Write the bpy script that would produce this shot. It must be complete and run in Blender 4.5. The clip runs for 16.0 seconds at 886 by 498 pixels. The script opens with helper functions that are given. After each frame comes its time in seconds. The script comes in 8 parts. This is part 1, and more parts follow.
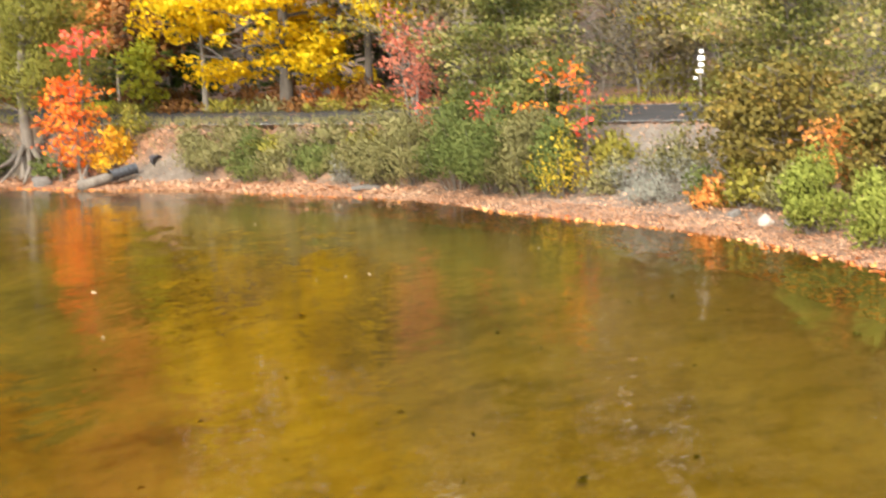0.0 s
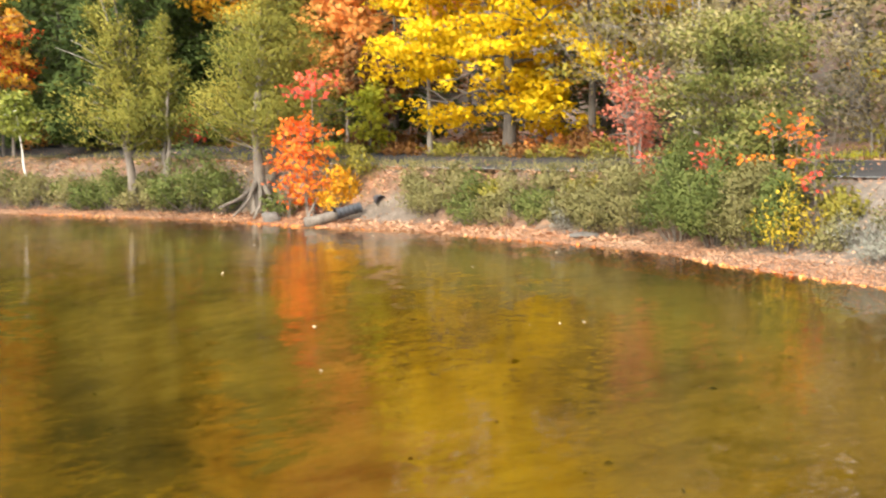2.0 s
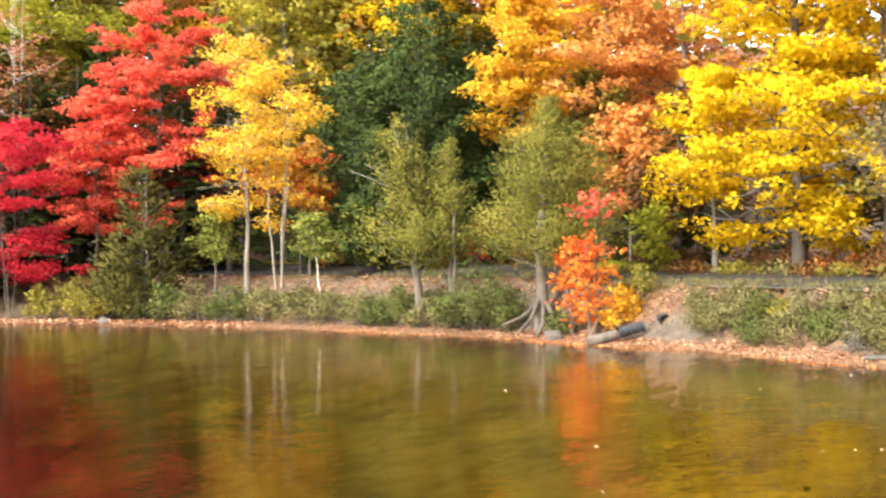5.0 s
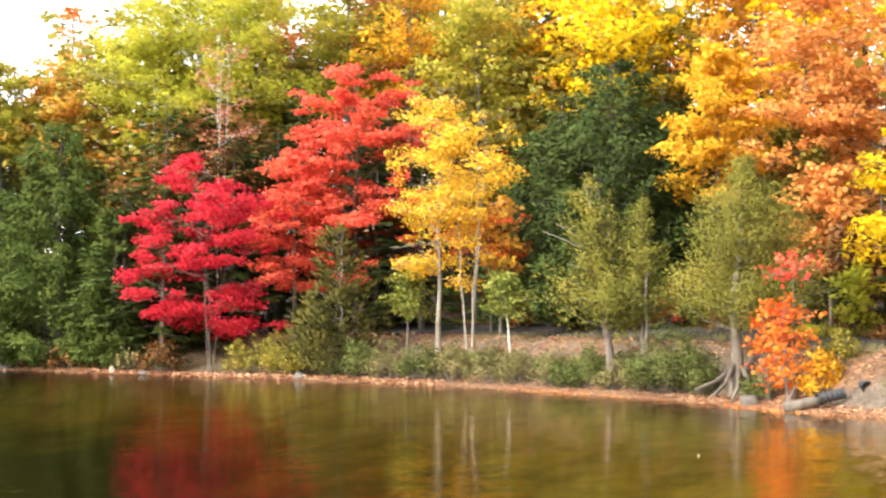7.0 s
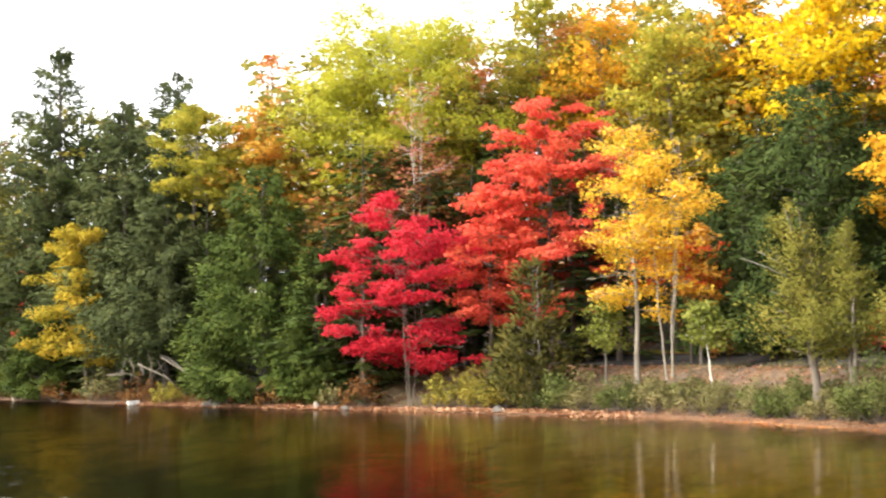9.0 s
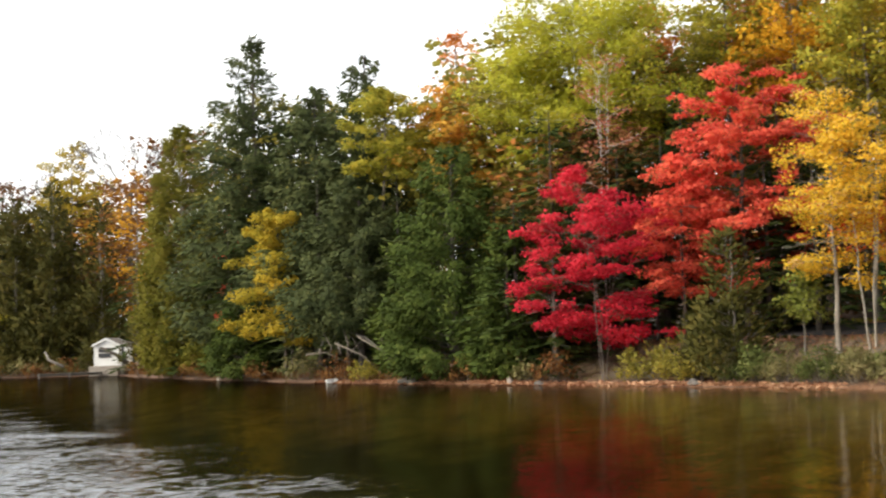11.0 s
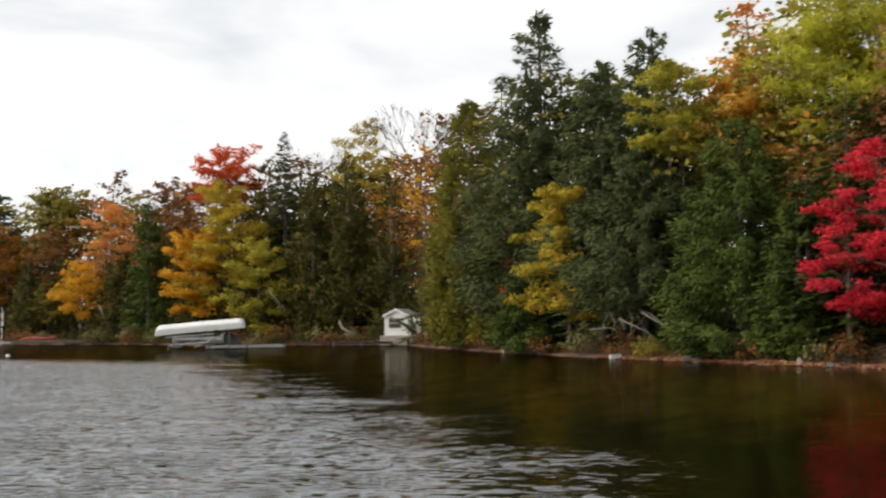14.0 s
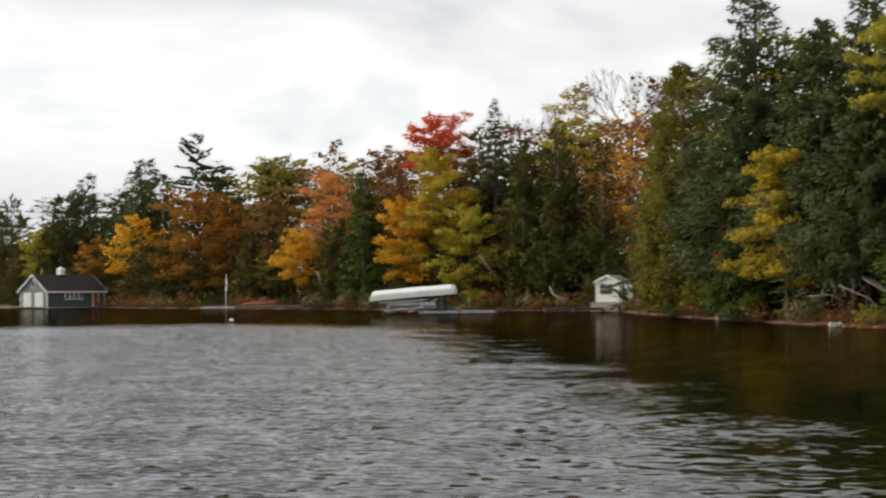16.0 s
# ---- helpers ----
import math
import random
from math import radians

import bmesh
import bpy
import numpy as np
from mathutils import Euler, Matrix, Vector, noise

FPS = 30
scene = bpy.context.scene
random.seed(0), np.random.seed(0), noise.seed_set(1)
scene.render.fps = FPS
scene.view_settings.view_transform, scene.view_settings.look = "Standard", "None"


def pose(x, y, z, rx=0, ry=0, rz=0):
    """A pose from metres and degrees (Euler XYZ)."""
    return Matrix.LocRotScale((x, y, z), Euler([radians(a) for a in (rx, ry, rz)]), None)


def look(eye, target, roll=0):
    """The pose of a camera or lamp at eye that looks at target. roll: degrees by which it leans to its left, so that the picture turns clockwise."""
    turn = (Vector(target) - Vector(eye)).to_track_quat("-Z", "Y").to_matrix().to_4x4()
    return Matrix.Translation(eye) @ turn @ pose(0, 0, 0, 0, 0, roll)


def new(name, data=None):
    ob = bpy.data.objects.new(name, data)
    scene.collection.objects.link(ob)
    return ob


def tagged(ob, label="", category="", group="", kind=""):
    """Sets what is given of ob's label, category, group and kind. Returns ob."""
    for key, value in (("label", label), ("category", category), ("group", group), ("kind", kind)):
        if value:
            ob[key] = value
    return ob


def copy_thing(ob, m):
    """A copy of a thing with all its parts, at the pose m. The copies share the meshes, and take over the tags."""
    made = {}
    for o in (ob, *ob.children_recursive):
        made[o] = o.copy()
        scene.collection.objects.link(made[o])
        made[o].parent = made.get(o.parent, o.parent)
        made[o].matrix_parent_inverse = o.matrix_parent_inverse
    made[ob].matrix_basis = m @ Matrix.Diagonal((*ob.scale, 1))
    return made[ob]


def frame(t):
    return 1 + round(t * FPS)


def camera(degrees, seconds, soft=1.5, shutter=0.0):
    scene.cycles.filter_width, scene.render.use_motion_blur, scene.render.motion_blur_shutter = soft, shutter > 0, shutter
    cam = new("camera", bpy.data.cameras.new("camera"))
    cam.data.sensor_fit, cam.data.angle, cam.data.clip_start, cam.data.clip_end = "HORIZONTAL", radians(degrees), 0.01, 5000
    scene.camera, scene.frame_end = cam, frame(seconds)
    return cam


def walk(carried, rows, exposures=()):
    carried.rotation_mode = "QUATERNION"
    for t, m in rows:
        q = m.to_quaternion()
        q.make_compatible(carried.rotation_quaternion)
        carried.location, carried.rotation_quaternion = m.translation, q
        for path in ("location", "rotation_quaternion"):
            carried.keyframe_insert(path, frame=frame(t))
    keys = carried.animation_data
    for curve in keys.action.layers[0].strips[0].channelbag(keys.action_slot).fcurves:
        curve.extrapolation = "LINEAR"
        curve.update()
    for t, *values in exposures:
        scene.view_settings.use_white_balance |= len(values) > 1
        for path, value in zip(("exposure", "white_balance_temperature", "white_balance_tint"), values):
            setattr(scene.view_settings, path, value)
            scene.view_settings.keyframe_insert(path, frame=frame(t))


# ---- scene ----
cam = camera(36.94, 16.0, soft=2.2, shutter=0.5)
EYE = Vector((0.0, 0.0, 2.2))
# seconds, yaw to the left, pitch up, roll
ROWS = [
    (0.0, -0.01, -6.71, -2.31),
    (0.5, 2.15, -5.50, -2.18),
    (1.0, 4.63, -5.56, -1.21),
    (1.5, 7.48, -5.11, -0.66),
    (2.0, 9.31, -4.47, -0.72),
    (2.5, 11.01, -3.51, -0.91),
    (3.0, 12.73, -3.15, -0.67),
    (3.5, 14.88, -1.90, -1.04),
    (4.0, 17.79, -0.75, -0.83),
    (4.2, 18.54, -0.22, -0.81),
    (6.3, 26.54, 2.25, -0.25),
    (6.5, 27.40, 2.79, -0.10),
    (7.0, 29.63, 3.43, 0.12),
    (7.5, 31.22, 3.79, -0.09),
    (8.0, 33.25, 3.99, -0.21),
    (8.5, 35.53, 4.66, -0.72),
    (9.0, 38.05, 4.89, -0.82),
    (9.2, 38.88, 4.95, -1.01),
    (11.3, 47.43, 3.96, -1.63),
    (11.5, 48.21, 3.97, -1.40),
    (12.0, 50.34, 3.83, -1.46),
    (12.5, 52.57, 3.55, -1.51),
    (13.0, 54.63, 3.75, -1.24),
    (13.5, 56.55, 3.54, -0.53),
    (14.0, 58.54, 3.20, -0.58),
    (14.5, 60.92, 2.78, -0.77),
    (15.0, 62.89, 2.50, -0.61),
    (15.5, 65.17, 2.29, -0.64),
    (16.0, 67.64, 1.82, -0.44),
]


def gaze(yaw, pitch):
    yaw, pitch = radians(yaw), radians(pitch)
    return EYE + 50 * Vector((-math.sin(yaw) * math.cos(pitch), math.cos(yaw) * math.cos(pitch), math.sin(pitch)))


walk(cam, [(t, look(EYE, gaze(yaw, pitch), roll)) for t, yaw, pitch, roll in ROWS],
     [(0.0, 1.02), (2.0, 1.05), (4.0, 1.1), (7.0, 1.07), (8.0, 1.02), (9.0, 0.82), (11.5, -0.18), (13.0, -0.5), (16.0, -0.8)])

# ---- sky and sun ----
SUN_AZ, SUN_EL = 154.0, 30.0
world = bpy.data.worlds.new("World")
scene.world = world
world.use_nodes = True
W = world.node_tree
W.nodes.clear()


def wnode(kind, **values):
    n = W.nodes.new(kind)
    for key, value in values.items():
        n.inputs[key].default_value = value
    return n


sky = W.nodes.new("ShaderNodeTexSky")
sky.sky_type, sky.sun_disc = "NISHITA", False
sky.sun_elevation, sky.sun_rotation = radians(SUN_EL), radians(-SUN_AZ)
sky_dim = wnode("ShaderNodeMix")
sky_dim.data_type, sky_dim.blend_type = "RGBA", "MULTIPLY"
sky_dim.inputs["Factor"].default_value = 1.0
sky_dim.inputs["B"].default_value = (0.12, 0.12, 0.12, 1)
W.links.new(sky.outputs["Color"], sky_dim.inputs["A"])
geo = W.nodes.new("ShaderNodeTexCoord")
squash = wnode("ShaderNodeMapping", Scale=(1.0, 1.0, 2.6))
W.links.new(geo.outputs["Generated"], squash.inputs["Vector"])
clouds = wnode("ShaderNodeTexNoise", Scale=4.2, Detail=6.0, Roughness=0.5, Distortion=0.3)
W.links.new(squash.outputs["Vector"], clouds.inputs["Vector"])
shade = W.nodes.new("ShaderNodeValToRGB")
shade.color_ramp.elements[0].position, shade.color_ramp.elements[0].color = 0.42, (0.95, 0.95, 0.94, 1)
shade.color_ramp.elements[1].position, shade.color_ramp.elements[1].color = 0.68, (0.66, 0.68, 0.71, 1)
W.links.new(clouds.outputs["Fac"], shade.inputs["Fac"])
cover = W.nodes.new("ShaderNodeValToRGB")
cover.color_ramp.elements[0].position, cover.color_ramp.elements[0].color = 0.30, (0.55, 0.55, 0.55, 1)
cover.color_ramp.elements[1].position, cover.color_ramp.elements[1].color = 0.42, (1, 1, 1, 1)
W.links.new(clouds.outputs["Fac"], cover.inputs["Fac"])
over = W.nodes.new("ShaderNodeMix")
over.data_type = "RGBA"
W.links.new(cover.outputs["Color"], over.inputs["Factor"])
W.links.new(sky_dim.outputs["Result"], over.inputs["A"])
W.links.new(shade.outputs["Color"], over.inputs["B"])
back = wnode("ShaderNodeBackground", Strength=1.9)
W.links.new(over.outputs["Result"], back.inputs["Color"])
W.links.new(back.outputs["Background"], W.nodes.new("ShaderNodeOutputWorld").inputs["Surface"])

lamp = bpy.data.lights.new("sun", "SUN")
lamp.energy, lamp.angle, lamp.color = 3.8, radians(4), (1.0, 0.90, 0.74)
sun = new("sun", lamp)
sun_way = Vector((-math.sin(radians(SUN_AZ)) * math.cos(radians(SUN_EL)), math.cos(radians(SUN_AZ)) * math.cos(radians(SUN_EL)), math.sin(radians(SUN_EL))))
sun.matrix_world = look(sun_way * 100, (0, 0, 0))


# ---- materials ----
def material(name):
    m = bpy.data.materials.new(name)
    m.use_nodes = True
    t = m.node_tree
    return m, t, t.nodes["Principled BSDF"], t.nodes["Material Output"]


def ramp(t, fac, stops):
    r = t.nodes.new("ShaderNodeValToRGB")
    e = r.color_ramp.elements
    e[0].position, e[0].color = stops[0][0], (*stops[0][1], 1)
    e[1].position, e[1].color = stops[-1][0], (*stops[-1][1], 1)
    for at, colour in stops[1:-1]:
        e.new(at).color = (*colour, 1)
    t.links.new(fac, r.inputs["Fac"])
    return r.outputs["Color"]


def noisy(t, scale, detail=4.0, rough=0.55, stretch=(1, 1, 1), coords="Object"):
    c = t.nodes.new("ShaderNodeTexCoord")
    m = t.nodes.new("ShaderNodeMapping")
    m.inputs["Scale"].default_value = stretch
    n = t.nodes.new("ShaderNodeTexNoise")
    n.inputs["Scale"].default_value, n.inputs["Detail"].default_value, n.inputs["Roughness"].default_value = scale, detail, rough
    t.links.new(c.outputs[coords], m.inputs["Vector"])
    t.links.new(m.outputs["Vector"], n.inputs["Vector"])
    return n.outputs["Fac"]


def maths(t, op, a, b):
    n = t.nodes.new("ShaderNodeMath")
    n.operation = op
    for i, v in enumerate((a, b)):
        if isinstance(v, (int, float)):
            n.inputs[i].default_value = v
        else:
            t.links.new(v, n.inputs[i])
    return n.outputs[0]


def blend(t, kind, fac, a, b):
    n = t.nodes.new("ShaderNodeMix")
    n.data_type, n.blend_type = "RGBA", kind
    for key, v in (("Factor", fac), ("A", a), ("B", b)):
        if isinstance(v, (int, float)):
            n.inputs[key].default_value = v
        elif isinstance(v, tuple):
            n.inputs[key].default_value = (*v, 1)
        else:
            t.links.new(v, n.inputs[key])
    return n.outputs["Result"]


def bumped(t, height, strength, distance, bsdf):
    b = t.nodes.new("ShaderNodeBump")
    b.inputs["Strength"].default_value, b.inputs["Distance"].default_value = strength, distance
    t.links.new(height, b.inputs["Height"])
    t.links.new(b.outputs["Normal"], bsdf.inputs["Normal"])


def foliage(name, stops, through_light=0.35, gloss=0.55):
    """Leaves: a colour for each leaf, drifting from clump to clump and from tree to tree, and light that shines through."""
    m, t, p, out = material(name)
    g = t.nodes.new("ShaderNodeNewGeometry")
    o = t.nodes.new("ShaderNodeObjectInfo")
    clump = noisy(t, 0.55, 2.0)
    pick = maths(t, "ADD", maths(t, "MULTIPLY", g.outputs["Random Per Island"], 0.42), maths(t, "MULTIPLY", maths(t, "SUBTRACT", clump, 0.5), 1.3))
    pick = maths(t, "ADD", pick, maths(t, "ADD", maths(t, "MULTIPLY", o.outputs["Random"], 0.16), 0.21))
    colour = ramp(t, pick, stops)
    speck = noisy(t, 9.0, 2.0)
    colour = blend(t, "MULTIPLY", 0.3, colour, ramp(t, speck, [(0.3, (0.55, 0.55, 0.55)), (0.7, (1.15, 1.15, 1.15))]))
    t.links.new(colour, p.inputs["Base Color"])
    p.inputs["Roughness"].default_value, p.inputs["Specular IOR Level"].default_value = gloss, 0.06
    tr = t.nodes.new("ShaderNodeBsdfTranslucent")
    t.links.new(colour, tr.inputs["Color"])
    mix = t.nodes.new("ShaderNodeMixShader")
    mix.inputs["Fac"].default_value = through_light
    t.links.new(p.outputs["BSDF"], mix.inputs[1])
    t.links.new(tr.outputs["BSDF"], mix.inputs[2])
    t.links.new(mix.outputs["Shader"], out.inputs["Surface"])
    return m


def surface(name, stops, scale, rough=0.85, bump=0.4, depth=0.02, stretch=(1, 1, 1), fine=9.0, metal=0.0):
    """A dull surface: two scales of noise in its colour and relief."""
    m, t, p, out = material(name)
    big, small = noisy(t, scale, 5.0, 0.6, stretch), noisy(t, scale * fine, 4.0, 0.6, stretch)
    both = maths(t, "ADD", maths(t, "MULTIPLY", big, 0.6), maths(t, "MULTIPLY", small, 0.4))
    o = t.nodes.new("ShaderNodeObjectInfo")
    both = maths(t, "ADD", both, maths(t, "MULTIPLY", maths(t, "SUBTRACT", o.outputs["Random"], 0.5), 0.08))
    t.links.new(ramp(t, both, stops), p.inputs["Base Color"])
    p.inputs["Roughness"].default_value, p.inputs["Metallic"].default_value = rough, metal
    bumped(t, both, bump, depth, p)
    return m


YELLOW = foliage("yellow_maple_leaf", [(0.1, (0.62, 0.37, 0.010)), (0.45, (0.86, 0.59, 0.014)), (0.8, (0.88, 0.68, 0.035)), (1.0, (0.62, 0.56, 0.06))], 0.4)
GOLD = foliage("gold_leaf", [(0.1, (0.55, 0.24, 0.02)), (0.5, (0.78, 0.42, 0.03)), (0.9, (0.82, 0.56, 0.06))], 0.4)
ORANGE = foliage("orange_maple_leaf", [(0.1, (0.50, 0.17, 0.04)), (0.45, (0.76, 0.31, 0.08)), (0.75, (0.80, 0.41, 0.13)), (1.0, (0.66, 0.42, 0.08))], 0.4)
ORANGE_YELLOW = foliage("orange_yellow_leaf", [(0.1, (0.62, 0.22, 0.05)), (0.4, (0.80, 0.42, 0.06)), (0.75, (0.83, 0.54, 0.10)), (1.0, (0.62, 0.44, 0.24))], 0.35)
SCARLET = foliage("scarlet_maple_leaf", [(0.1, (0.58, 0.05, 0.035)), (0.5, (0.85, 0.13, 0.085)), (0.8, (0.86, 0.20, 0.10)), (1.0, (0.82, 0.32, 0.11))], 0.4)
VERMILION = foliage("red_orange_maple_leaf", [(0.1, (0.50, 0.05, 0.02)), (0.5, (0.78, 0.14, 0.035)), (0.9, (0.84, 0.26, 0.05))], 0.4)
CRIMSON = foliage("crimson_maple_leaf", [(0.1, (0.34, 0.015, 0.026)), (0.5, (0.70, 0.035, 0.062)), (0.9, (0.80, 0.07, 0.09))], 0.4)
FLAME = foliage("flame_leaf", [(0.1, (0.78, 0.10, 0.04)), (0.4, (0.85, 0.20, 0.035)), (0.7, (0.86, 0.33, 0.04)), (1.0, (0.84, 0.50, 0.07))], 0.4)
PINK = foliage("pink_red_leaf", [(0.1, (0.46, 0.13, 0.09)), (0.5, (0.64, 0.21, 0.13)), (0.9, (0.52, 0.30, 0.15))], 0.35)
LIME = foliage("yellow_green_leaf", [(0.1, (0.32, 0.34, 0.035)), (0.5, (0.54, 0.53, 0.055)), (0.85, (0.67, 0.58, 0.07)), (1.0, (0.68, 0.48, 0.06))], 0.4)
PALE_OLIVE = foliage("pale_olive_leaf", [(0.1, (0.22, 0.24, 0.03)), (0.5, (0.40, 0.36, 0.045)), (0.85, (0.56, 0.43, 0.05)), (1.0, (0.60, 0.38, 0.05))], 0.35)
GREYGREEN = foliage("grey_green_leaf", [(0.1, (0.075, 0.09, 0.024)), (0.4, (0.165, 0.17, 0.045)), (0.6, (0.27, 0.245, 0.075)), (0.8, (0.40, 0.33, 0.16)), (1.0, (0.48, 0.22, 0.05))], 0.3)
SPARSE = foliage("tan_green_leaf", [(0.1, (0.11, 0.10, 0.045)), (0.4, (0.22, 0.18, 0.085)), (0.65, (0.34, 0.28, 0.15)), (0.85, (0.40, 0.26, 0.09)), (1.0, (0.52, 0.31, 0.05))], 0.3)
ASPEN_GOLD = foliage("golden_poplar_leaf", [(0.1, (0.70, 0.30, 0.05)), (0.4, (0.84, 0.50, 0.045)), (0.75, (0.86, 0.60, 0.06)), (1.0, (0.74, 0.44, 0.22))], 0.38)
OLIVE_GOLD = foliage("olive_gold_leaf", [(0.1, (0.28, 0.25, 0.03)), (0.45, (0.48, 0.37, 0.04)), (0.8, (0.66, 0.45, 0.045)), (1.0, (0.70, 0.40, 0.03))], 0.35)
SCRUB = foliage("brown_scrub_leaf", [(0.1, (0.09, 0.075, 0.022)), (0.45, (0.18, 0.145, 0.036)), (0.75, (0.29, 0.20, 0.045)), (1.0, (0.42, 0.19, 0.045))], 0.3)
AMBER = foliage("amber_leaf", [(0.1, (0.18, 0.065, 0.010)), (0.5, (0.33, 0.14, 0.017)), (0.9, (0.46, 0.24, 0.028))], 0.3)
OLIVE = foliage("olive_leaf", [(0.1, (0.13, 0.13, 0.03)), (0.5, (0.28, 0.25, 0.045)), (0.9, (0.44, 0.34, 0.06))], 0.35)
RUST = foliage("rust_leaf", [(0.1, (0.11, 0.055, 0.025)), (0.5, (0.22, 0.10, 0.035)), (0.9, (0.33, 0.17, 0.05))], 0.25)
GREEN = foliage("shrub_leaf", [(0.1, (0.06, 0.082, 0.022)), (0.5, (0.13, 0.155, 0.043)), (0.8, (0.21, 0.22, 0.07)), (1.0, (0.32, 0.27, 0.11))], 0.3)
DRYGREEN = foliage("dry_shrub_leaf", [(0.1, (0.11, 0.10, 0.04)), (0.45, (0.21, 0.195, 0.075)), (0.8, (0.31, 0.26, 0.12)), (1.0, (0.41, 0.27, 0.14))], 0.3)
FRESH = foliage("fresh_green_leaf", [(0.1, (0.13, 0.155, 0.03)), (0.5, (0.28, 0.305, 0.06)), (0.9, (0.45, 0.43, 0.12))], 0.35)
SILVER = foliage("grey_twig_leaf", [(0.1, (0.15, 0.15, 0.12)), (0.5, (0.27, 0.27, 0.22)), (0.9, (0.38, 0.37, 0.30))], 0.2)
CEDAR = foliage("cedar_spray", [(0.1, (0.11, 0.115, 0.025)), (0.5, (0.20, 0.193, 0.038)), (0.9, (0.31, 0.265, 0.055))], 0.3)
CEDAR_MID = foliage("olive_cedar_spray", [(0.1, (0.088, 0.092, 0.014)), (0.5, (0.155, 0.148, 0.021)), (0.9, (0.235, 0.195, 0.03))], 0.25)
CEDAR_DARK = foliage("dark_cedar_spray", [(0.1, (0.036, 0.038, 0.010)), (0.5, (0.078, 0.074, 0.017)), (0.9, (0.14, 0.11, 0.026))], 0.2)
HEMLOCK = foliage("hemlock_spray", [(0.1, (0.027, 0.040, 0.011)), (0.5, (0.058, 0.086, 0.022)), (0.9, (0.105, 0.138, 0.036))], 0.2)
FIR = foliage("fir_spray", [(0.1, (0.034, 0.054, 0.011)), (0.5, (0.072, 0.104, 0.020)), (0.9, (0.14, 0.165, 0.034))], 0.2)
SPRUCE = foliage("spruce_spray", [(0.1, (0.038, 0.052, 0.021)), (0.5, (0.080, 0.098, 0.036)), (0.9, (0.145, 0.155, 0.052))], 0.2)
LITTER = foliage("fallen_leaf", [(0.1, (0.28, 0.13, 0.075)), (0.4, (0.42, 0.22, 0.125)), (0.7, (0.54, 0.325, 0.195)), (1.0, (0.62, 0.45, 0.31))], 0.1, 0.6)

SUNKEN = foliage("sunken_leaf", [(0.1, (0.50, 0.11, 0.03)), (0.5, (0.74, 0.25, 0.07)), (0.9, (0.78, 0.42, 0.16))], 0.1, 0.6)
PALE_LEAF = foliage("pale_floating_leaf", [(0.1, (0.55, 0.40, 0.22)), (0.9, (0.75, 0.62, 0.42))], 0.1, 0.5)

BARK = surface("grey_brown_bark", [(0.3, (0.07, 0.055, 0.045)), (0.5, (0.15, 0.125, 0.10)), (0.7, (0.25, 0.22, 0.18))], 3.0, 0.9, 0.8, 0.03, (1, 1, 0.25))
PALE_BARK = surface("pale_grey_bark", [(0.3, (0.09, 0.08, 0.068)), (0.5, (0.20, 0.18, 0.155)), (0.7, (0.32, 0.295, 0.26))], 2.5, 0.9, 0.5, 0.02, (1, 1, 0.5))
ASPEN_BARK = surface("aspen_bark", [(0.3, (0.12, 0.10, 0.08)), (0.5, (0.27, 0.235, 0.19)), (0.7, (0.40, 0.36, 0.30))], 2.5, 0.85, 0.5, 0.02, (1, 1, 0.5))
BIRCH_BARK = surface("white_birch_bark", [(0.28, (0.16, 0.13, 0.11)), (0.4, (0.55, 0.52, 0.47)), (0.7, (0.72, 0.70, 0.65))], 3.0, 0.7, 0.4, 0.01, (1, 1, 2.5))
DARK_BARK = surface("dark_bark", [(0.3, (0.035, 0.028, 0.022)), (0.6, (0.10, 0.085, 0.07))], 3.0, 0.9, 0.8, 0.03, (1, 1, 0.25))
DRIFTWOOD = surface("weathered_wood", [(0.3, (0.09, 0.075, 0.06)), (0.5, (0.18, 0.155, 0.13)), (0.7, (0.28, 0.25, 0.21))], 2.0, 0.85, 0.7, 0.02, (4, 4, 0.6))
STONE = surface("grey_stone", [(0.3, (0.06, 0.052, 0.045)), (0.55, (0.13, 0.115, 0.10)), (0.75, (0.21, 0.185, 0.16))], 3.0, 0.9, 0.6, 0.03)
PALE_STONE = surface("pale_stone", [(0.3, (0.22, 0.19, 0.16)), (0.7, (0.40, 0.35, 0.30))], 3.0, 0.9, 0.5, 0.03)
ASPHALT = surface("worn_asphalt", [(0.3, (0.030, 0.028, 0.028)), (0.55, (0.048, 0.045, 0.045)), (0.75, (0.075, 0.07, 0.066))], 0.8, 0.95, 0.3, 0.01, (1, 1, 1), 30.0)
ASPHALT.node_tree.nodes["Principled BSDF"].inputs["Specular IOR Level"].default_value = 0.15
LINE_PAINT = surface("worn_white_line", [(0.3, (0.35, 0.34, 0.32)), (0.6, (0.62, 0.60, 0.56))], 4.0, 0.7, 0.1, 0.003)
PIPE = surface("black_corrugated_plastic", [(0.3, (0.02, 0.022, 0.026)), (0.7, (0.05, 0.053, 0.06))], 6.0, 0.45, 0.1, 0.01)
WHITE_PAINT = surface("white_paint", [(0.3, (0.66, 0.66, 0.64)), (0.6, (0.80, 0.80, 0.78))], 2.0, 0.55, 0.1, 0.004)
CANVAS = surface("white_canvas", [(0.3, (0.62, 0.63, 0.60)), (0.6, (0.78, 0.78, 0.75))], 0.9, 0.7, 0.3, 0.03)
SLATE_PAINT = surface("slate_blue_siding_paint", [(0.3, (0.045, 0.06, 0.065)), (0.7, (0.085, 0.105, 0.11))], 1.2, 0.7, 0.2, 0.01)
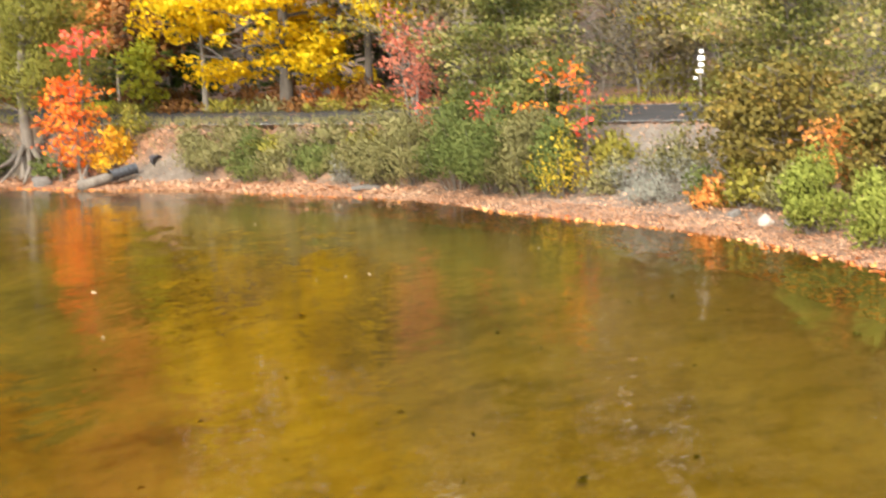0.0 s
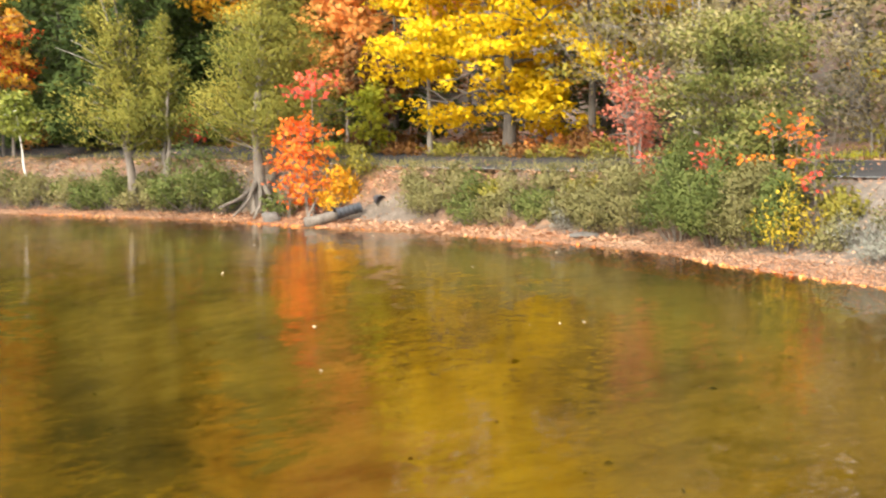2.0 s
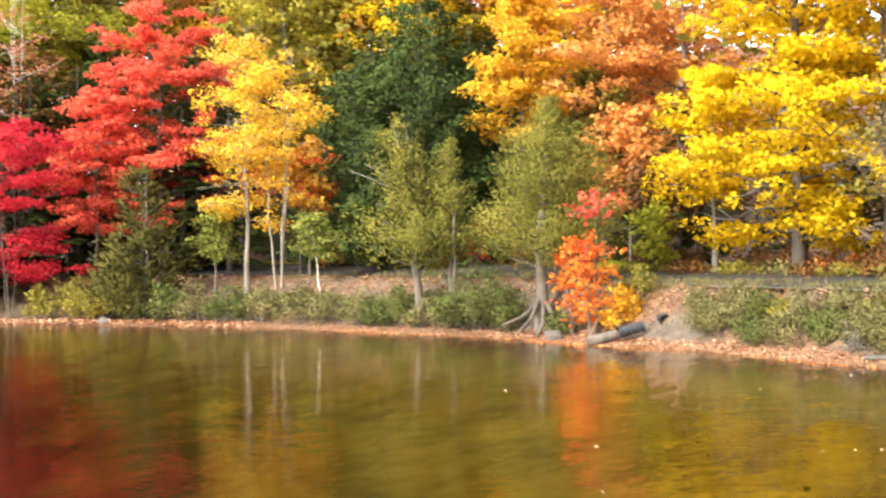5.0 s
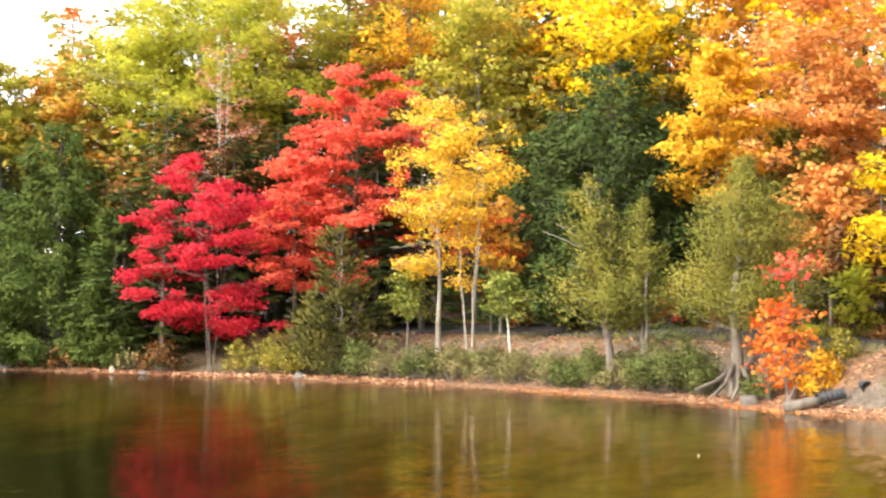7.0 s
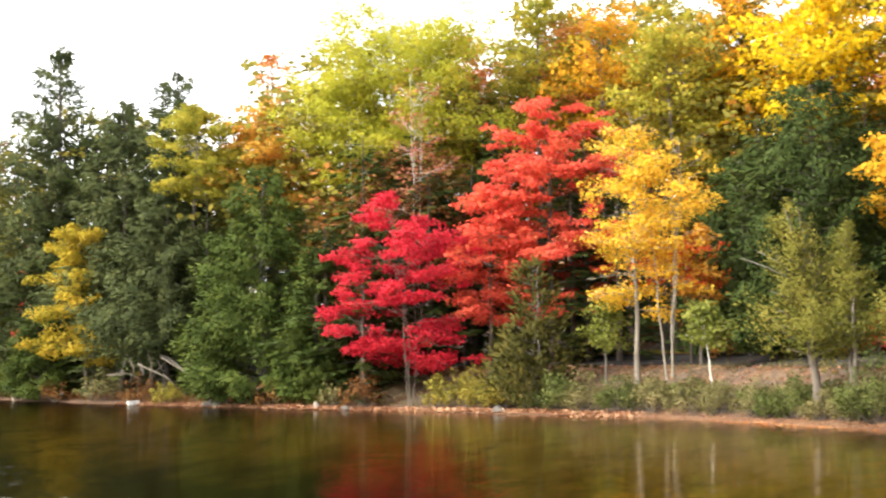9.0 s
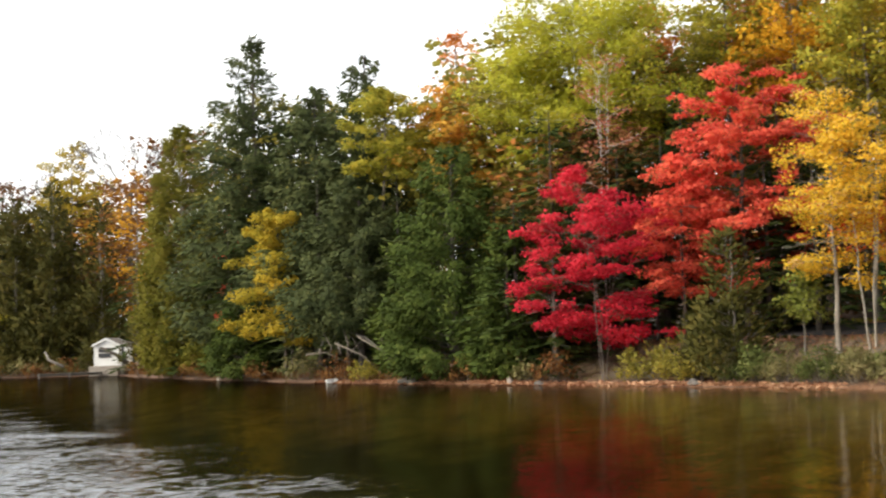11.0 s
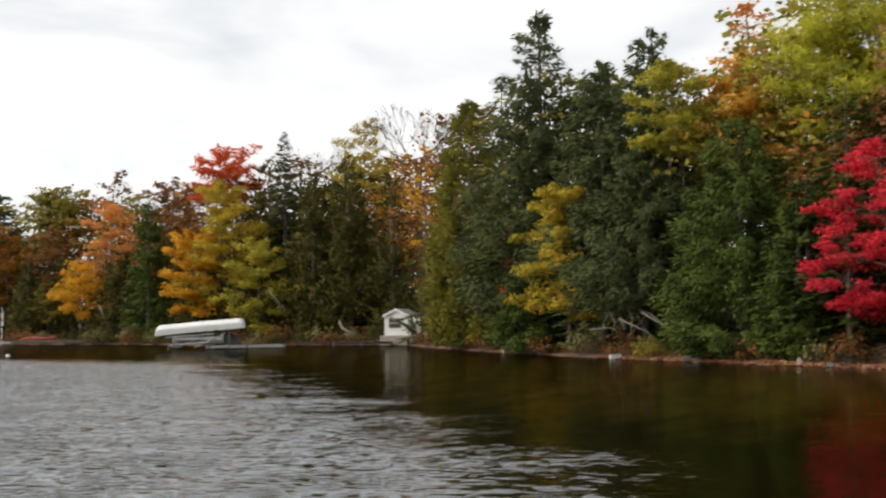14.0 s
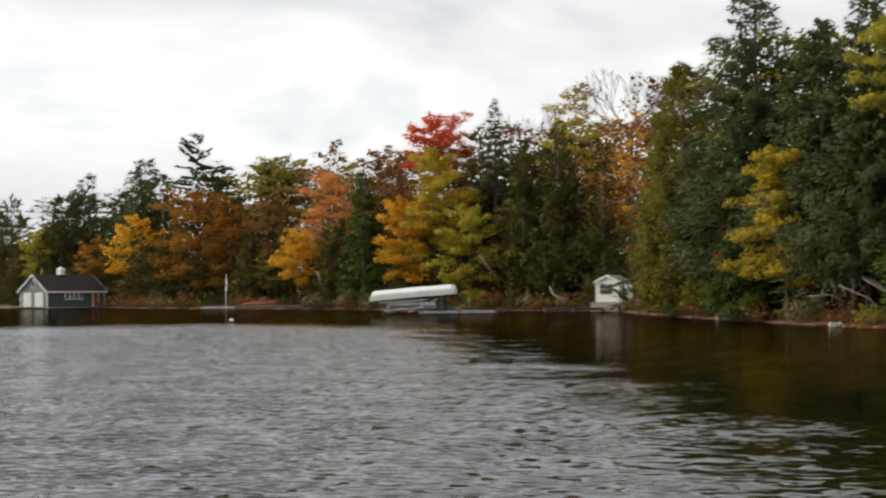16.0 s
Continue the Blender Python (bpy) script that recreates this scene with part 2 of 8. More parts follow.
GABLE_PAINT = surface("grey_green_shingle", [(0.3, (0.13, 0.15, 0.14)), (0.7, (0.21, 0.235, 0.22))], 2.0, 0.75, 0.3, 0.01)
ROOFING = surface("brown_grey_shingle", [(0.3, (0.022, 0.018, 0.018)), (0.7, (0.055, 0.044, 0.042))], 2.0, 0.95, 0.4, 0.01)
ROOFING.node_tree.nodes["Principled BSDF"].inputs["Specular IOR Level"].default_value = 0.2
RED_PAINT = surface("dark_red_paint", [(0.3, (0.26, 0.02, 0.02)), (0.7, (0.40, 0.04, 0.035))], 2.0, 0.5, 0.1, 0.004)
HULL_RED = surface("red_plastic_hull", [(0.3, (0.24, 0.022, 0.014)), (0.7, (0.34, 0.045, 0.025))], 1.5, 0.4, 0.05, 0.004)
PLANK = surface("grey_dock_planks", [(0.3, (0.12, 0.10, 0.085)), (0.55, (0.22, 0.19, 0.165)), (0.75, (0.32, 0.29, 0.25))], 1.2, 0.85, 0.4, 0.01, (1, 6, 6))
ALU = surface("dull_aluminium", [(0.3, (0.42, 0.43, 0.44)), (0.7, (0.62, 0.63, 0.64))], 2.0, 0.4, 0.1, 0.005, (1, 1, 1), 9.0, 0.85)
DARK_METAL = surface("dark_painted_steel", [(0.3, (0.03, 0.032, 0.035)), (0.7, (0.07, 0.07, 0.075))], 2.0, 0.5, 0.1, 0.005)
GLASS_DARK = surface("dark_window_glass", [(0.3, (0.012, 0.014, 0.016)), (0.7, (0.03, 0.032, 0.035))], 1.0, 0.08, 0.02, 0.002)
GLASS_DARK.node_tree.nodes["Principled BSDF"].inputs["Specular IOR Level"].default_value = 0.6


def ground_material():
    """Leaf litter and soil on land, gravel on the ramp, silt and sunken leaves under water."""
    m, t, p, out = material("forest_floor_and_lake_bed")
    pos = t.nodes.new("ShaderNodeNewGeometry")
    sep = t.nodes.new("ShaderNodeSeparateXYZ")
    t.links.new(pos.outputs["Position"], sep.inputs["Vector"])
    big, mid, fine = noisy(t, 0.35, 5.0), noisy(t, 2.2, 5.0, 0.65), noisy(t, 14.0, 4.0, 0.7)
    mix = maths(t, "ADD", maths(t, "MULTIPLY", mid, 0.5), maths(t, "MULTIPLY", fine, 0.5))
    litter = ramp(t, mix, [(0.32, (0.04, 0.027, 0.018)), (0.45, (0.11, 0.063, 0.036)), (0.55, (0.24, 0.12, 0.065)), (0.68, (0.36, 0.21, 0.12))])
    soil = ramp(t, mix, [(0.32, (0.045, 0.035, 0.027)), (0.5, (0.115, 0.088, 0.065)), (0.68, (0.22, 0.18, 0.14))])
    gravel = ramp(t, mix, [(0.32, (0.05, 0.04, 0.032)), (0.48, (0.13, 0.105, 0.082)), (0.68, (0.24, 0.205, 0.165))])
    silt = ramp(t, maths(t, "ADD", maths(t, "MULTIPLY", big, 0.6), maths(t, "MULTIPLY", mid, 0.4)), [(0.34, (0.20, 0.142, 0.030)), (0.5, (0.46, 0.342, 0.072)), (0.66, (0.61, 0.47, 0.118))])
    land = blend(t, "MIX", ramp(t, big, [(0.42, (0, 0, 0)), (0.58, (1, 1, 1))]), soil, litter)
    spot = t.nodes.new("ShaderNodeVectorMath")
    spot.operation = "DISTANCE"
    t.links.new(pos.outputs["Position"], spot.inputs[0])
    spot.inputs[1].default_value = (4.2, 25.4, 0.8)
    worn = maths(t, "ADD", spot.outputs["Value"], maths(t, "MULTIPLY", mid, 2.5))
    land = blend(t, "MIX", ramp(t, maths(t, "MULTIPLY", worn, 0.1), [(0.36, (1, 1, 1)), (0.5, (0, 0, 0))]), land, gravel)
    wet = maths(t, "ADD", sep.outputs["Z"], maths(t, "MULTIPLY", maths(t, "SUBTRACT", mid, 0.5), 0.2))
    under = ramp(t, maths(t, "ADD", maths(t, "MULTIPLY", wet, 0.5), 0.5), [(0.30, (1, 1, 1)), (0.46, (0, 0, 0))])
    shore = blend(t, "MIX", ramp(t, maths(t, "ADD", maths(t, "MULTIPLY", wet, 0.5), 0.5), [(0.50, (1, 1, 1)), (0.62, (0, 0, 0))]), land, litter)
    # the bed's colour is darkened with depth, for the light lost in deep water
    dim_bed = ramp(t, mix, [(0.3, (0.008, 0.008, 0.003)), (0.6, (0.022, 0.020, 0.007))])
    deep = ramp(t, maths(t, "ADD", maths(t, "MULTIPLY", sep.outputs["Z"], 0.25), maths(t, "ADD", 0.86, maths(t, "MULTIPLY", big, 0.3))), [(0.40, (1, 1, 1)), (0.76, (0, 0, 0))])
    silt = blend(t, "MIX", deep, silt, dim_bed)
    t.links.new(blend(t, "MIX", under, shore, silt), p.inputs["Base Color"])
    p.inputs["Roughness"].default_value = 0.9
    bumped(t, mix, 0.6, 0.05, p)
    return m


def water_material():
    """Clear brown lake water: a ruffled skin that mirrors at low angles over a tinted, see-through body."""
    m, t, p, out = material("lake_water")
    t.nodes.remove(p)
    pos = t.nodes.new("ShaderNodeNewGeometry")
    sep = t.nodes.new("ShaderNodeSeparateXYZ")
    t.links.new(pos.outputs["Position"], sep.inputs["Vector"])

    def vector(op, a, b):
        n = t.nodes.new("ShaderNodeVectorMath")
        n.operation = op
        for i, v in enumerate((a, b)):
            if isinstance(v, tuple):
                n.inputs[i].default_value = v
            elif n.operation == "SCALE" and i == 1:
                t.links.new(v, n.inputs["Scale"])
            else:
                t.links.new(v, n.inputs[i])
        return n.outputs["Vector"]

    def slopes(scale, detail, stretch):
        """Two slopes of the skin, about zero, from the colours of one noise; crests lie across the wind."""
        place = t.nodes.new("ShaderNodeMapping")
        place.vector_type = "TEXTURE"
        place.inputs["Rotation"].default_value, place.inputs["Scale"].default_value = (0, 0, radians(WIND_TURN)), stretch
        t.links.new(pos.outputs["Position"], place.inputs["Vector"])
        n = t.nodes.new("ShaderNodeTexNoise")
        n.inputs["Scale"].default_value, n.inputs["Detail"].default_value, n.inputs["Roughness"].default_value = scale, detail, 0.55
        t.links.new(place.outputs["Vector"], n.inputs["Vector"])
        return vector("SUBTRACT", n.outputs["Color"], (0.5, 0.5, 0.5))

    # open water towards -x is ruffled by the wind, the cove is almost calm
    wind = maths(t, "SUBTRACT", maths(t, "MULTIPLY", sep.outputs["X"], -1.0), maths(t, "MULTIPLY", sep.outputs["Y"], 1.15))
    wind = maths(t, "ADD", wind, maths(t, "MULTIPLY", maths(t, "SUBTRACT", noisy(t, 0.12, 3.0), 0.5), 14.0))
    edge = maths(t, "SUBTRACT", 6.2, maths(t, "ADD", maths(t, "MULTIPLY", sep.outputs["X"], 0.293), maths(t, "MULTIPLY", sep.outputs["Y"], 0.956)))
    edge = maths(t, "ADD", edge, maths(t, "MULTIPLY", maths(t, "SUBTRACT", noisy(t, 0.25, 3.0), 0.5), 9.0))
    gust = ramp(t, maths(t, "ADD", maths(t, "MULTIPLY", edge, 0.03), 0.3), [(0.20, (0.0, 0.0, 0.0)), (0.30, (0.3, 0.3, 0.3)), (0.40, (0.65, 0.65, 0.65)), (0.65, (1, 1, 1))])
    gust = blend(t, "MULTIPLY", 1.0, gust, ramp(t, maths(t, "ADD", maths(t, "MULTIPLY", wind, 0.01), 0.4), [(0.36, (0, 0, 0)), (0.41, (1, 1, 1))]))
    far = t.nodes.new("ShaderNodeVectorMath")
    far.operation = "LENGTH"
    t.links.new(pos.outputs["Position"], far.inputs[0])
    # a calm belt lies in the lee of the far shore
    lee = maths(t, "ADD", far.outputs["Value"], maths(t, "MULTIPLY", maths(t, "SUBTRACT", noisy(t, 0.06, 3.0), 0.5), 30.0))
    gust = blend(t, "MULTIPLY", 1.0, gust, ramp(t, maths(t, "MULTIPLY", lee, 0.01), [(0.72, (1, 1, 1)), (0.98, (0.07, 0.07, 0.07))]))
    gust_value = t.nodes.new("ShaderNodeRGBToBW")
    t.links.new(gust, gust_value.inputs["Color"])
    patch = ramp(t, noisy(t, 0.5, 3.0), [(0.35, (0.55, 0.55, 0.55)), (0.65, (1.25, 1.25, 1.25))])
    strength = maths(t, "MULTIPLY", maths(t, "MULTIPLY", gust_value.outputs["Val"], patch), RUFFLE)
    rough_water = vector("ADD", slopes(6.2, 1.0, (2.1, 1.0, 1.0)), vector("MULTIPLY", slopes(1.5, 1.0, (1.4, 1.0, 1.0)), (0.25, 0.25, 0.25)))
    # a steady tilt added to the wavelets, so that they mirror more bright sky
    rough_water = vector("SCALE", vector("ADD", rough_water, (0.075, -0.043, 0.0)), strength)
    # the calm water still heaves a little, and smears what it mirrors
    calm_water = vector("MULTIPLY", vector("ADD", slopes(9.0, 2.0, (1.5, 1.0, 1.0)), vector("MULTIPLY", slopes(1.6, 2.0, (1.6, 1.0, 1.0)), (0.5, 0.5, 0.5))), (CALM, CALM, CALM))
    tilt = vector("MULTIPLY", vector("ADD", rough_water, calm_water), (1.0, 1.0, 0.0))
    skin = t.nodes.new("ShaderNodeVectorMath")
    skin.operation = "NORMALIZE"
    t.links.new(vector("ADD", tilt, (0.0, 0.0, 1.0)), skin.inputs[0])
    gl = t.nodes.new("ShaderNodeBsdfGlossy")
    blur = ramp(t, maths(t, "MULTIPLY", far.outputs["Value"], 0.01), [(0.2, (0.05, 0.05, 0.05)), (0.45, (0.08, 0.08, 0.08)), (0.85, (0.03, 0.03, 0.03))])
    t.links.new(blend(t, "MIX", gust_value.outputs["Val"], blur, (0.02, 0.02, 0.02)), gl.inputs["Roughness"])
    t.links.new(skin.outputs["Vector"], gl.inputs["Normal"])
    # reflections dimmed in the mirror colour itself: calm water darkens towards -x
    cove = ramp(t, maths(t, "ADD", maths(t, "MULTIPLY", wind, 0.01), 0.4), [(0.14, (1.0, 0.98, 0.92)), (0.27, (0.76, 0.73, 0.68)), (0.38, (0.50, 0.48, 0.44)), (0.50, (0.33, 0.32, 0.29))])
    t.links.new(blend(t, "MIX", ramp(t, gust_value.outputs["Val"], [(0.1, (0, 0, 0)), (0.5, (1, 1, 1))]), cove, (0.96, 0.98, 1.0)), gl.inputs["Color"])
    body = t.nodes.new("ShaderNodeBsdfTransparent")
    body.inputs["Color"].default_value = (0.74, 0.635, 0.32, 1)
    fr = t.nodes.new("ShaderNodeFresnel")
    fr.inputs["IOR"].default_value = 1.5
    t.links.new(skin.outputs["Vector"], fr.inputs["Normal"])
    mix = t.nodes.new("ShaderNodeMixShader")
    t.links.new(fr.outputs["Fac"], mix.inputs["Fac"])
    t.links.new(body.outputs["BSDF"], mix.inputs[1])
    t.links.new(gl.outputs["BSDF"], mix.inputs[2])
    t.links.new(mix.outputs["Shader"], out.inputs["Surface"])
    return m


WIND_TURN, RUFFLE, CALM = 60.0, 1.8, 0.12
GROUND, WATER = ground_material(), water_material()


# ---- mesh helpers ----
def quads(name, verts, faces, mat, smooth=False):
    """A mesh from arrays of corners and of four-cornered faces."""
    verts, faces = np.asarray(verts, np.float32), np.asarray(faces, np.int32)
    me = bpy.data.meshes.new(name)
    me.vertices.add(len(verts))
    me.vertices.foreach_set("co", verts.ravel())
    me.loops.add(faces.size)
    me.loops.foreach_set("vertex_index", faces.ravel())
    me.polygons.add(len(faces))
    me.polygons.foreach_set("loop_start", np.arange(len(faces), dtype=np.int32) * 4)
    me.update(calc_edges=True)
    me.polygons.foreach_set("use_smooth", np.full(len(faces), smooth))
    me.materials.append(mat)
    return me


def unit(a):
    return a / np.maximum(np.linalg.norm(a, axis=-1, keepdims=True), 1e-9)


def leaf_mesh(name, mat, at, axis, normal, length, width, soft=None):
    """Many pointed leaves, each a kite folded along its middle; soft: normals of the spray that each leaf belongs to."""
    n = len(at)
    axis = unit(axis)
    side = unit(np.cross(normal, axis))
    if soft is not None:
        side = np.where((np.cross(side, axis) * soft).sum(1, keepdims=True) < 0, -side, side)
    lift = np.cross(axis, side)
    length, width = np.broadcast_to(length, n)[:, None], np.broadcast_to(width, n)[:, None]
    mid = at + axis * length * 0.42
    v = np.stack([at, mid + side * width / 2 + lift * width * 0.18, at + axis * length, mid - side * width / 2 + lift * width * 0.18], 1).reshape(-1, 3)
    me = quads(name, v, np.arange(4 * n).reshape(-1, 4), mat, soft is not None)
    if soft is not None:
        own = np.cross(side, axis)
        bent = unit(unit(soft) * 0.75 + own * 0.45).astype(np.float32)
        me.attributes.new("custom_normal", "FLOAT_VECTOR", "POINT").data.foreach_set("vector", np.repeat(bent, 4, 0).ravel())
        me.update()
    return me


def tubes(name, mat, lines, sides=6):
    """Tapered round limbs along lines of (points, radii), in one mesh."""
    V, F, base, most = [], [], 0, sides
    for points, radii in lines:
        sides = most if most > 8 or max(radii) > 0.06 else 4 if max(radii) > 0.03 else 3
        ring = np.arange(sides)
        turn = 2 * math.pi * ring / sides
        points = np.asarray(points, float)
        k = len(points)
        way = unit(np.gradient(points, axis=0))
        ref = np.where(np.abs(way[:, 2:3]) > 0.9, np.array([[1.0, 0, 0]]), np.array([[0, 0, 1.0]]))
        a = unit(np.cross(way, ref))
        b = np.cross(way, a)
        r = np.asarray(radii, float)[:, None, None]
        V.append((points[:, None] + r * (np.cos(turn)[None, :, None] * a[:, None] + np.sin(turn)[None, :, None] * b[:, None])).reshape(-1, 3))
        for i in range(k - 1):
            lo, hi = base + i * sides, base + (i + 1) * sides
            F.append(np.stack([lo + ring, lo + (ring + 1) % sides, hi + (ring + 1) % sides, hi + ring], 1))
        base += k * sides
    return quads(name, np.concatenate(V), np.concatenate(F), mat, True)


def holder(name, x, y, z, label, category, group="", turn=0.0):
    ob = new(name)
    ob.empty_display_size = 0.3
    ob.matrix_basis = pose(x, y, z, 0, 0, turn)
    return tagged(ob, label, category, group)


def child(name, me, parent, label=""):
    ob = new(name, me)
    ob.parent = parent
    return tagged(ob, label)


def part(name, bm, mat, parent=None, label="", smooth=False):
    me = bpy.data.meshes.new(name)
    bm.to_mesh(me)
    bm.free()
    me.materials.append(mat)
    me.polygons.foreach_set("use_smooth", np.full(len(me.polygons), smooth))
    ob = new(name, me)
    if parent:
        ob.parent = parent
    return tagged(ob, label)


def box(bm, x0, x1, y0, y1, z0, z1, bevel=0.0):
    made = bmesh.ops.create_cube(bm, size=1.0)["verts"]
    bmesh.ops.transform(bm, verts=made, matrix=Matrix.LocRotScale(((x0 + x1) / 2, (y0 + y1) / 2, (z0 + z1) / 2), None, (x1 - x0, y1 - y0, z1 - z0)))
    if bevel:
        edges = list({e for v in made for e in v.link_edges})
        bmesh.ops.bevel(bm, geom=edges, offset=bevel, segments=2, profile=0.5, affect="EDGES")
    return bm


def boxed(name, mat, parent, dims, bevel=0.01, label="", m=None):
    bm = box(bmesh.new(), *dims, bevel=bevel)
    if m is not None:
        bmesh.ops.transform(bm, verts=bm.verts, matrix=m)
    return part(name, bm, mat, parent, label)


# ---- shore, road and hill: the shape of the land ----
SHORE = np.array([(60, -160), (30, -60), (14, -12), (7.5, 6), (5.6, 12), (4.9, 16), (4.2, 18.4), (2.9, 21.2), (1.3, 24), (0, 26.6), (-1.8, 28.9),
                  (-3.7, 30.9), (-6.2, 33.5), (-9.6, 35.6), (-13, 38.5), (-16, 40.2), (-19.5, 42), (-23, 43.7), (-30.5, 45.6), (-44, 47), (-60, 49.2),
                  (-77, 53), (-90, 57), (-104, 61.5), (-115, 66), (-124, 67), (-130, 60), (-138, 53), (-152, 53), (-168, 46), (-188, 36), (-206, 30),
                  (-222, 22), (-236, -12), (-262, -70), (-330, -220)], float)
ROAD = np.array([(70, -20), (38, 9), (24, 18), (12, 25.6), (5.4, 30.2), (-1.5, 36), (-9, 42.4), (-15.5, 47), (-26.5, 52.4), (-37, 56.4), (-50, 60.5), (-75, 66), (-120, 84), (-200, 70), (-280, 60)], float)


def along(line, x, y):
    """Distance to a line, with the side as its sign: positive to the right of its way."""
    best, sign = np.full(x.shape, 1e9), np.ones(x.shape)
    for (ax, ay), (bx, by) in zip(line[:-1], line[1:]):
        dx, dy = bx - ax, by - ay
        k = np.clip(((x - ax) * dx + (y - ay) * dy) / (dx * dx + dy * dy), 0, 1)
        ox, oy = x - ax - k * dx, y - ay - k * dy
        dist = np.hypot(ox, oy)
        near = dist < best - 1e-9
        best = np.where(near, dist, best)
        sign = np.where(near, np.where(dx * oy - dy * ox < 0, 1.0, -1.0), sign)
    return best * sign


def ease(k):
    k = np.clip(k, 0, 1)
    return k * k * (3 - 2 * k)


def wobble(x, y):
    return np.sin(x * 0.9 + 1.3 * np.sin(y * 0.7)) * 0.5 + np.sin(y * 1.3 - x * 0.4 + 2.0) * 0.35 + np.sin(x * 2.7 + y * 2.1) * 0.15


def land(x, y):
    x, y = np.asarray(x, float), np.asarray(y, float)
    d = along(SHORE, x, y) + 0.28 * wobble(x * 0.6, y * 0.6) * np.clip(1 - x * 0.004, 0.6, 1.6)
    s = along(ROAD, x, y)
    near_z = np.interp(x, [-40, -26, -15, -8, 4, 20], [1.95, 1.90, 1.80, 1.56, 1.40, 1.30])
    tilt = np.interp(x, [-26, 4], [0.095, 0.055])
    steep = np.clip((-x - 14) / 18, 0, 1)
    bed = np.maximum((0.13 + 0.25 * steep) * d, -0.65 - 0.8 * steep) + np.where(d < -5, np.maximum((d + 5) * 0.17, -4.2), 0)
    room = np.maximum(-2.7 - s, 0)
    reach = np.maximum(d - 1.3, 0)
    bank = 0.16 + (near_z - 0.16) * ease(reach / (reach + room + 0.01))
    beach = 0.12 * np.clip(d, 0, 1.35)
    over_road = near_z + tilt * np.clip(s + 2.7, 0, 5.4)
    peak = np.interp(x, [-250, -150, -90, -45, 20], [4.0, 6.0, 10.0, 17.0, 15.0])
    hill = peak * ease((s - 5.0) / 46.0)
    z = np.where(d < 0, bed, np.where(d < 1.3, beach, bank))
    z = np.where((s > -2.7) & (d > 1.3), over_road + hill, z)
    rough = 0.07 * wobble(x * 1.7, y * 1.7) * np.clip((d - 1.0) * 0.5, 0, 1) * np.where(np.abs(s) < 3.2, 0, 1)
    return z + rough


def ground_z(x, y):
    return float(land(np.array([x]), np.array([y]))[0])


def spaced(*runs):
    return np.unique(np.concatenate([np.arange(a, b, step) for a, b, step in runs]).round(3))


gx = spaced((-2600, -300, 115), (-300, -130, 3.5), (-130, -48, 1.4), (-48, 10, 0.6), (10, 60, 2.5), (60, 2600, 120))
gy = spaced((-2600, -200, 120), (-200, -4, 6), (-4, 12, 1.6), (12, 52, 0.6), (52, 66, 1.0), (66, 130, 3.2), (130, 2600, 120))
mx, my = np.meshgrid(gx, gy)
mz = land(mx.ravel(), my.ravel())
ids = np.arange(mx.size).reshape(mx.shape)
cells = np.stack([ids[:-1, :-1], ids[:-1, 1:], ids[1:, 1:], ids[1:, :-1]], -1).reshape(-1, 4)
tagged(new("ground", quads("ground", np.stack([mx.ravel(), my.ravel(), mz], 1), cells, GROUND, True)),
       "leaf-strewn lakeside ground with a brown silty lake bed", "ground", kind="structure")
wx = spaced((-2600, 2601, 200))
vx, vy = np.meshgrid(wx, wx)
ids = np.arange(vx.size).reshape(vx.shape)
cells = np.stack([ids[:-1, :-1], ids[:-1, 1:], ids[1:, 1:], ids[1:, :-1]], -1).reshape(-1, 4)
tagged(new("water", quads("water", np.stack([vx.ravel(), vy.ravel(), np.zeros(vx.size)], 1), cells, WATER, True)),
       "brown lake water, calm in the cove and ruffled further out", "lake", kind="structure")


def ribbon(name, mat, off0, off1, lift, x_min, x_max, label, category, kind="structure"):
    """A strip laid along the road between two offsets from its middle."""
    pts, total = [], 0
    for (ax, ay), (bx, by) in zip(ROAD[:-1], ROAD[1:]):
        n = max(2, int(math.hypot(bx - ax, by - ay) / 0.8))
        pts += [(ax + (bx - ax) * i / n, ay + (by - ay) * i / n) for i in range(n)]
    pts = np.array([q for q in pts if x_min < q[0] < x_max])
    for _ in range(6):
        pts[1:-1] = (pts[:-2] + 2 * pts[1:-1] + pts[2:]) / 4
    way = unit(np.gradient(pts, axis=0))
    right = np.stack([way[:, 1], -way[:, 0]], 1)
    offs = np.linspace(off0, off1, 6 if off1 - off0 > 1 else 2)
    V = []
    for o in offs:
        q = pts + right * o
        V.append(np.column_stack([q, land(q[:, 0], q[:, 1]) + lift]))
    V = np.stack(V, 1)
    k, m = V.shape[:2]
    ids = np.arange(k * m).reshape(k, m)
    F = np.stack([ids[:-1, :-1], ids[:-1, 1:], ids[1:, 1:], ids[1:, :-1]], -1).reshape(-1, 4)
    return tagged(new(name, quads(name, V.reshape(-1, 3), F, mat, True)), label, category, kind=kind)


ribbon("road", ASPHALT, -2.7, 2.6, 0.03, -75, 40, "narrow dark asphalt lakeside road", "road")
ribbon("trim", LINE_PAINT, 2.35, 2.47, 0.036, -12, 8, "worn white edge line on the asphalt", "road marking")
ribbon("trim", LINE_PAINT, -2.5, -2.43, 0.036, -12, 8, "worn white edge line on the asphalt", "road marking")


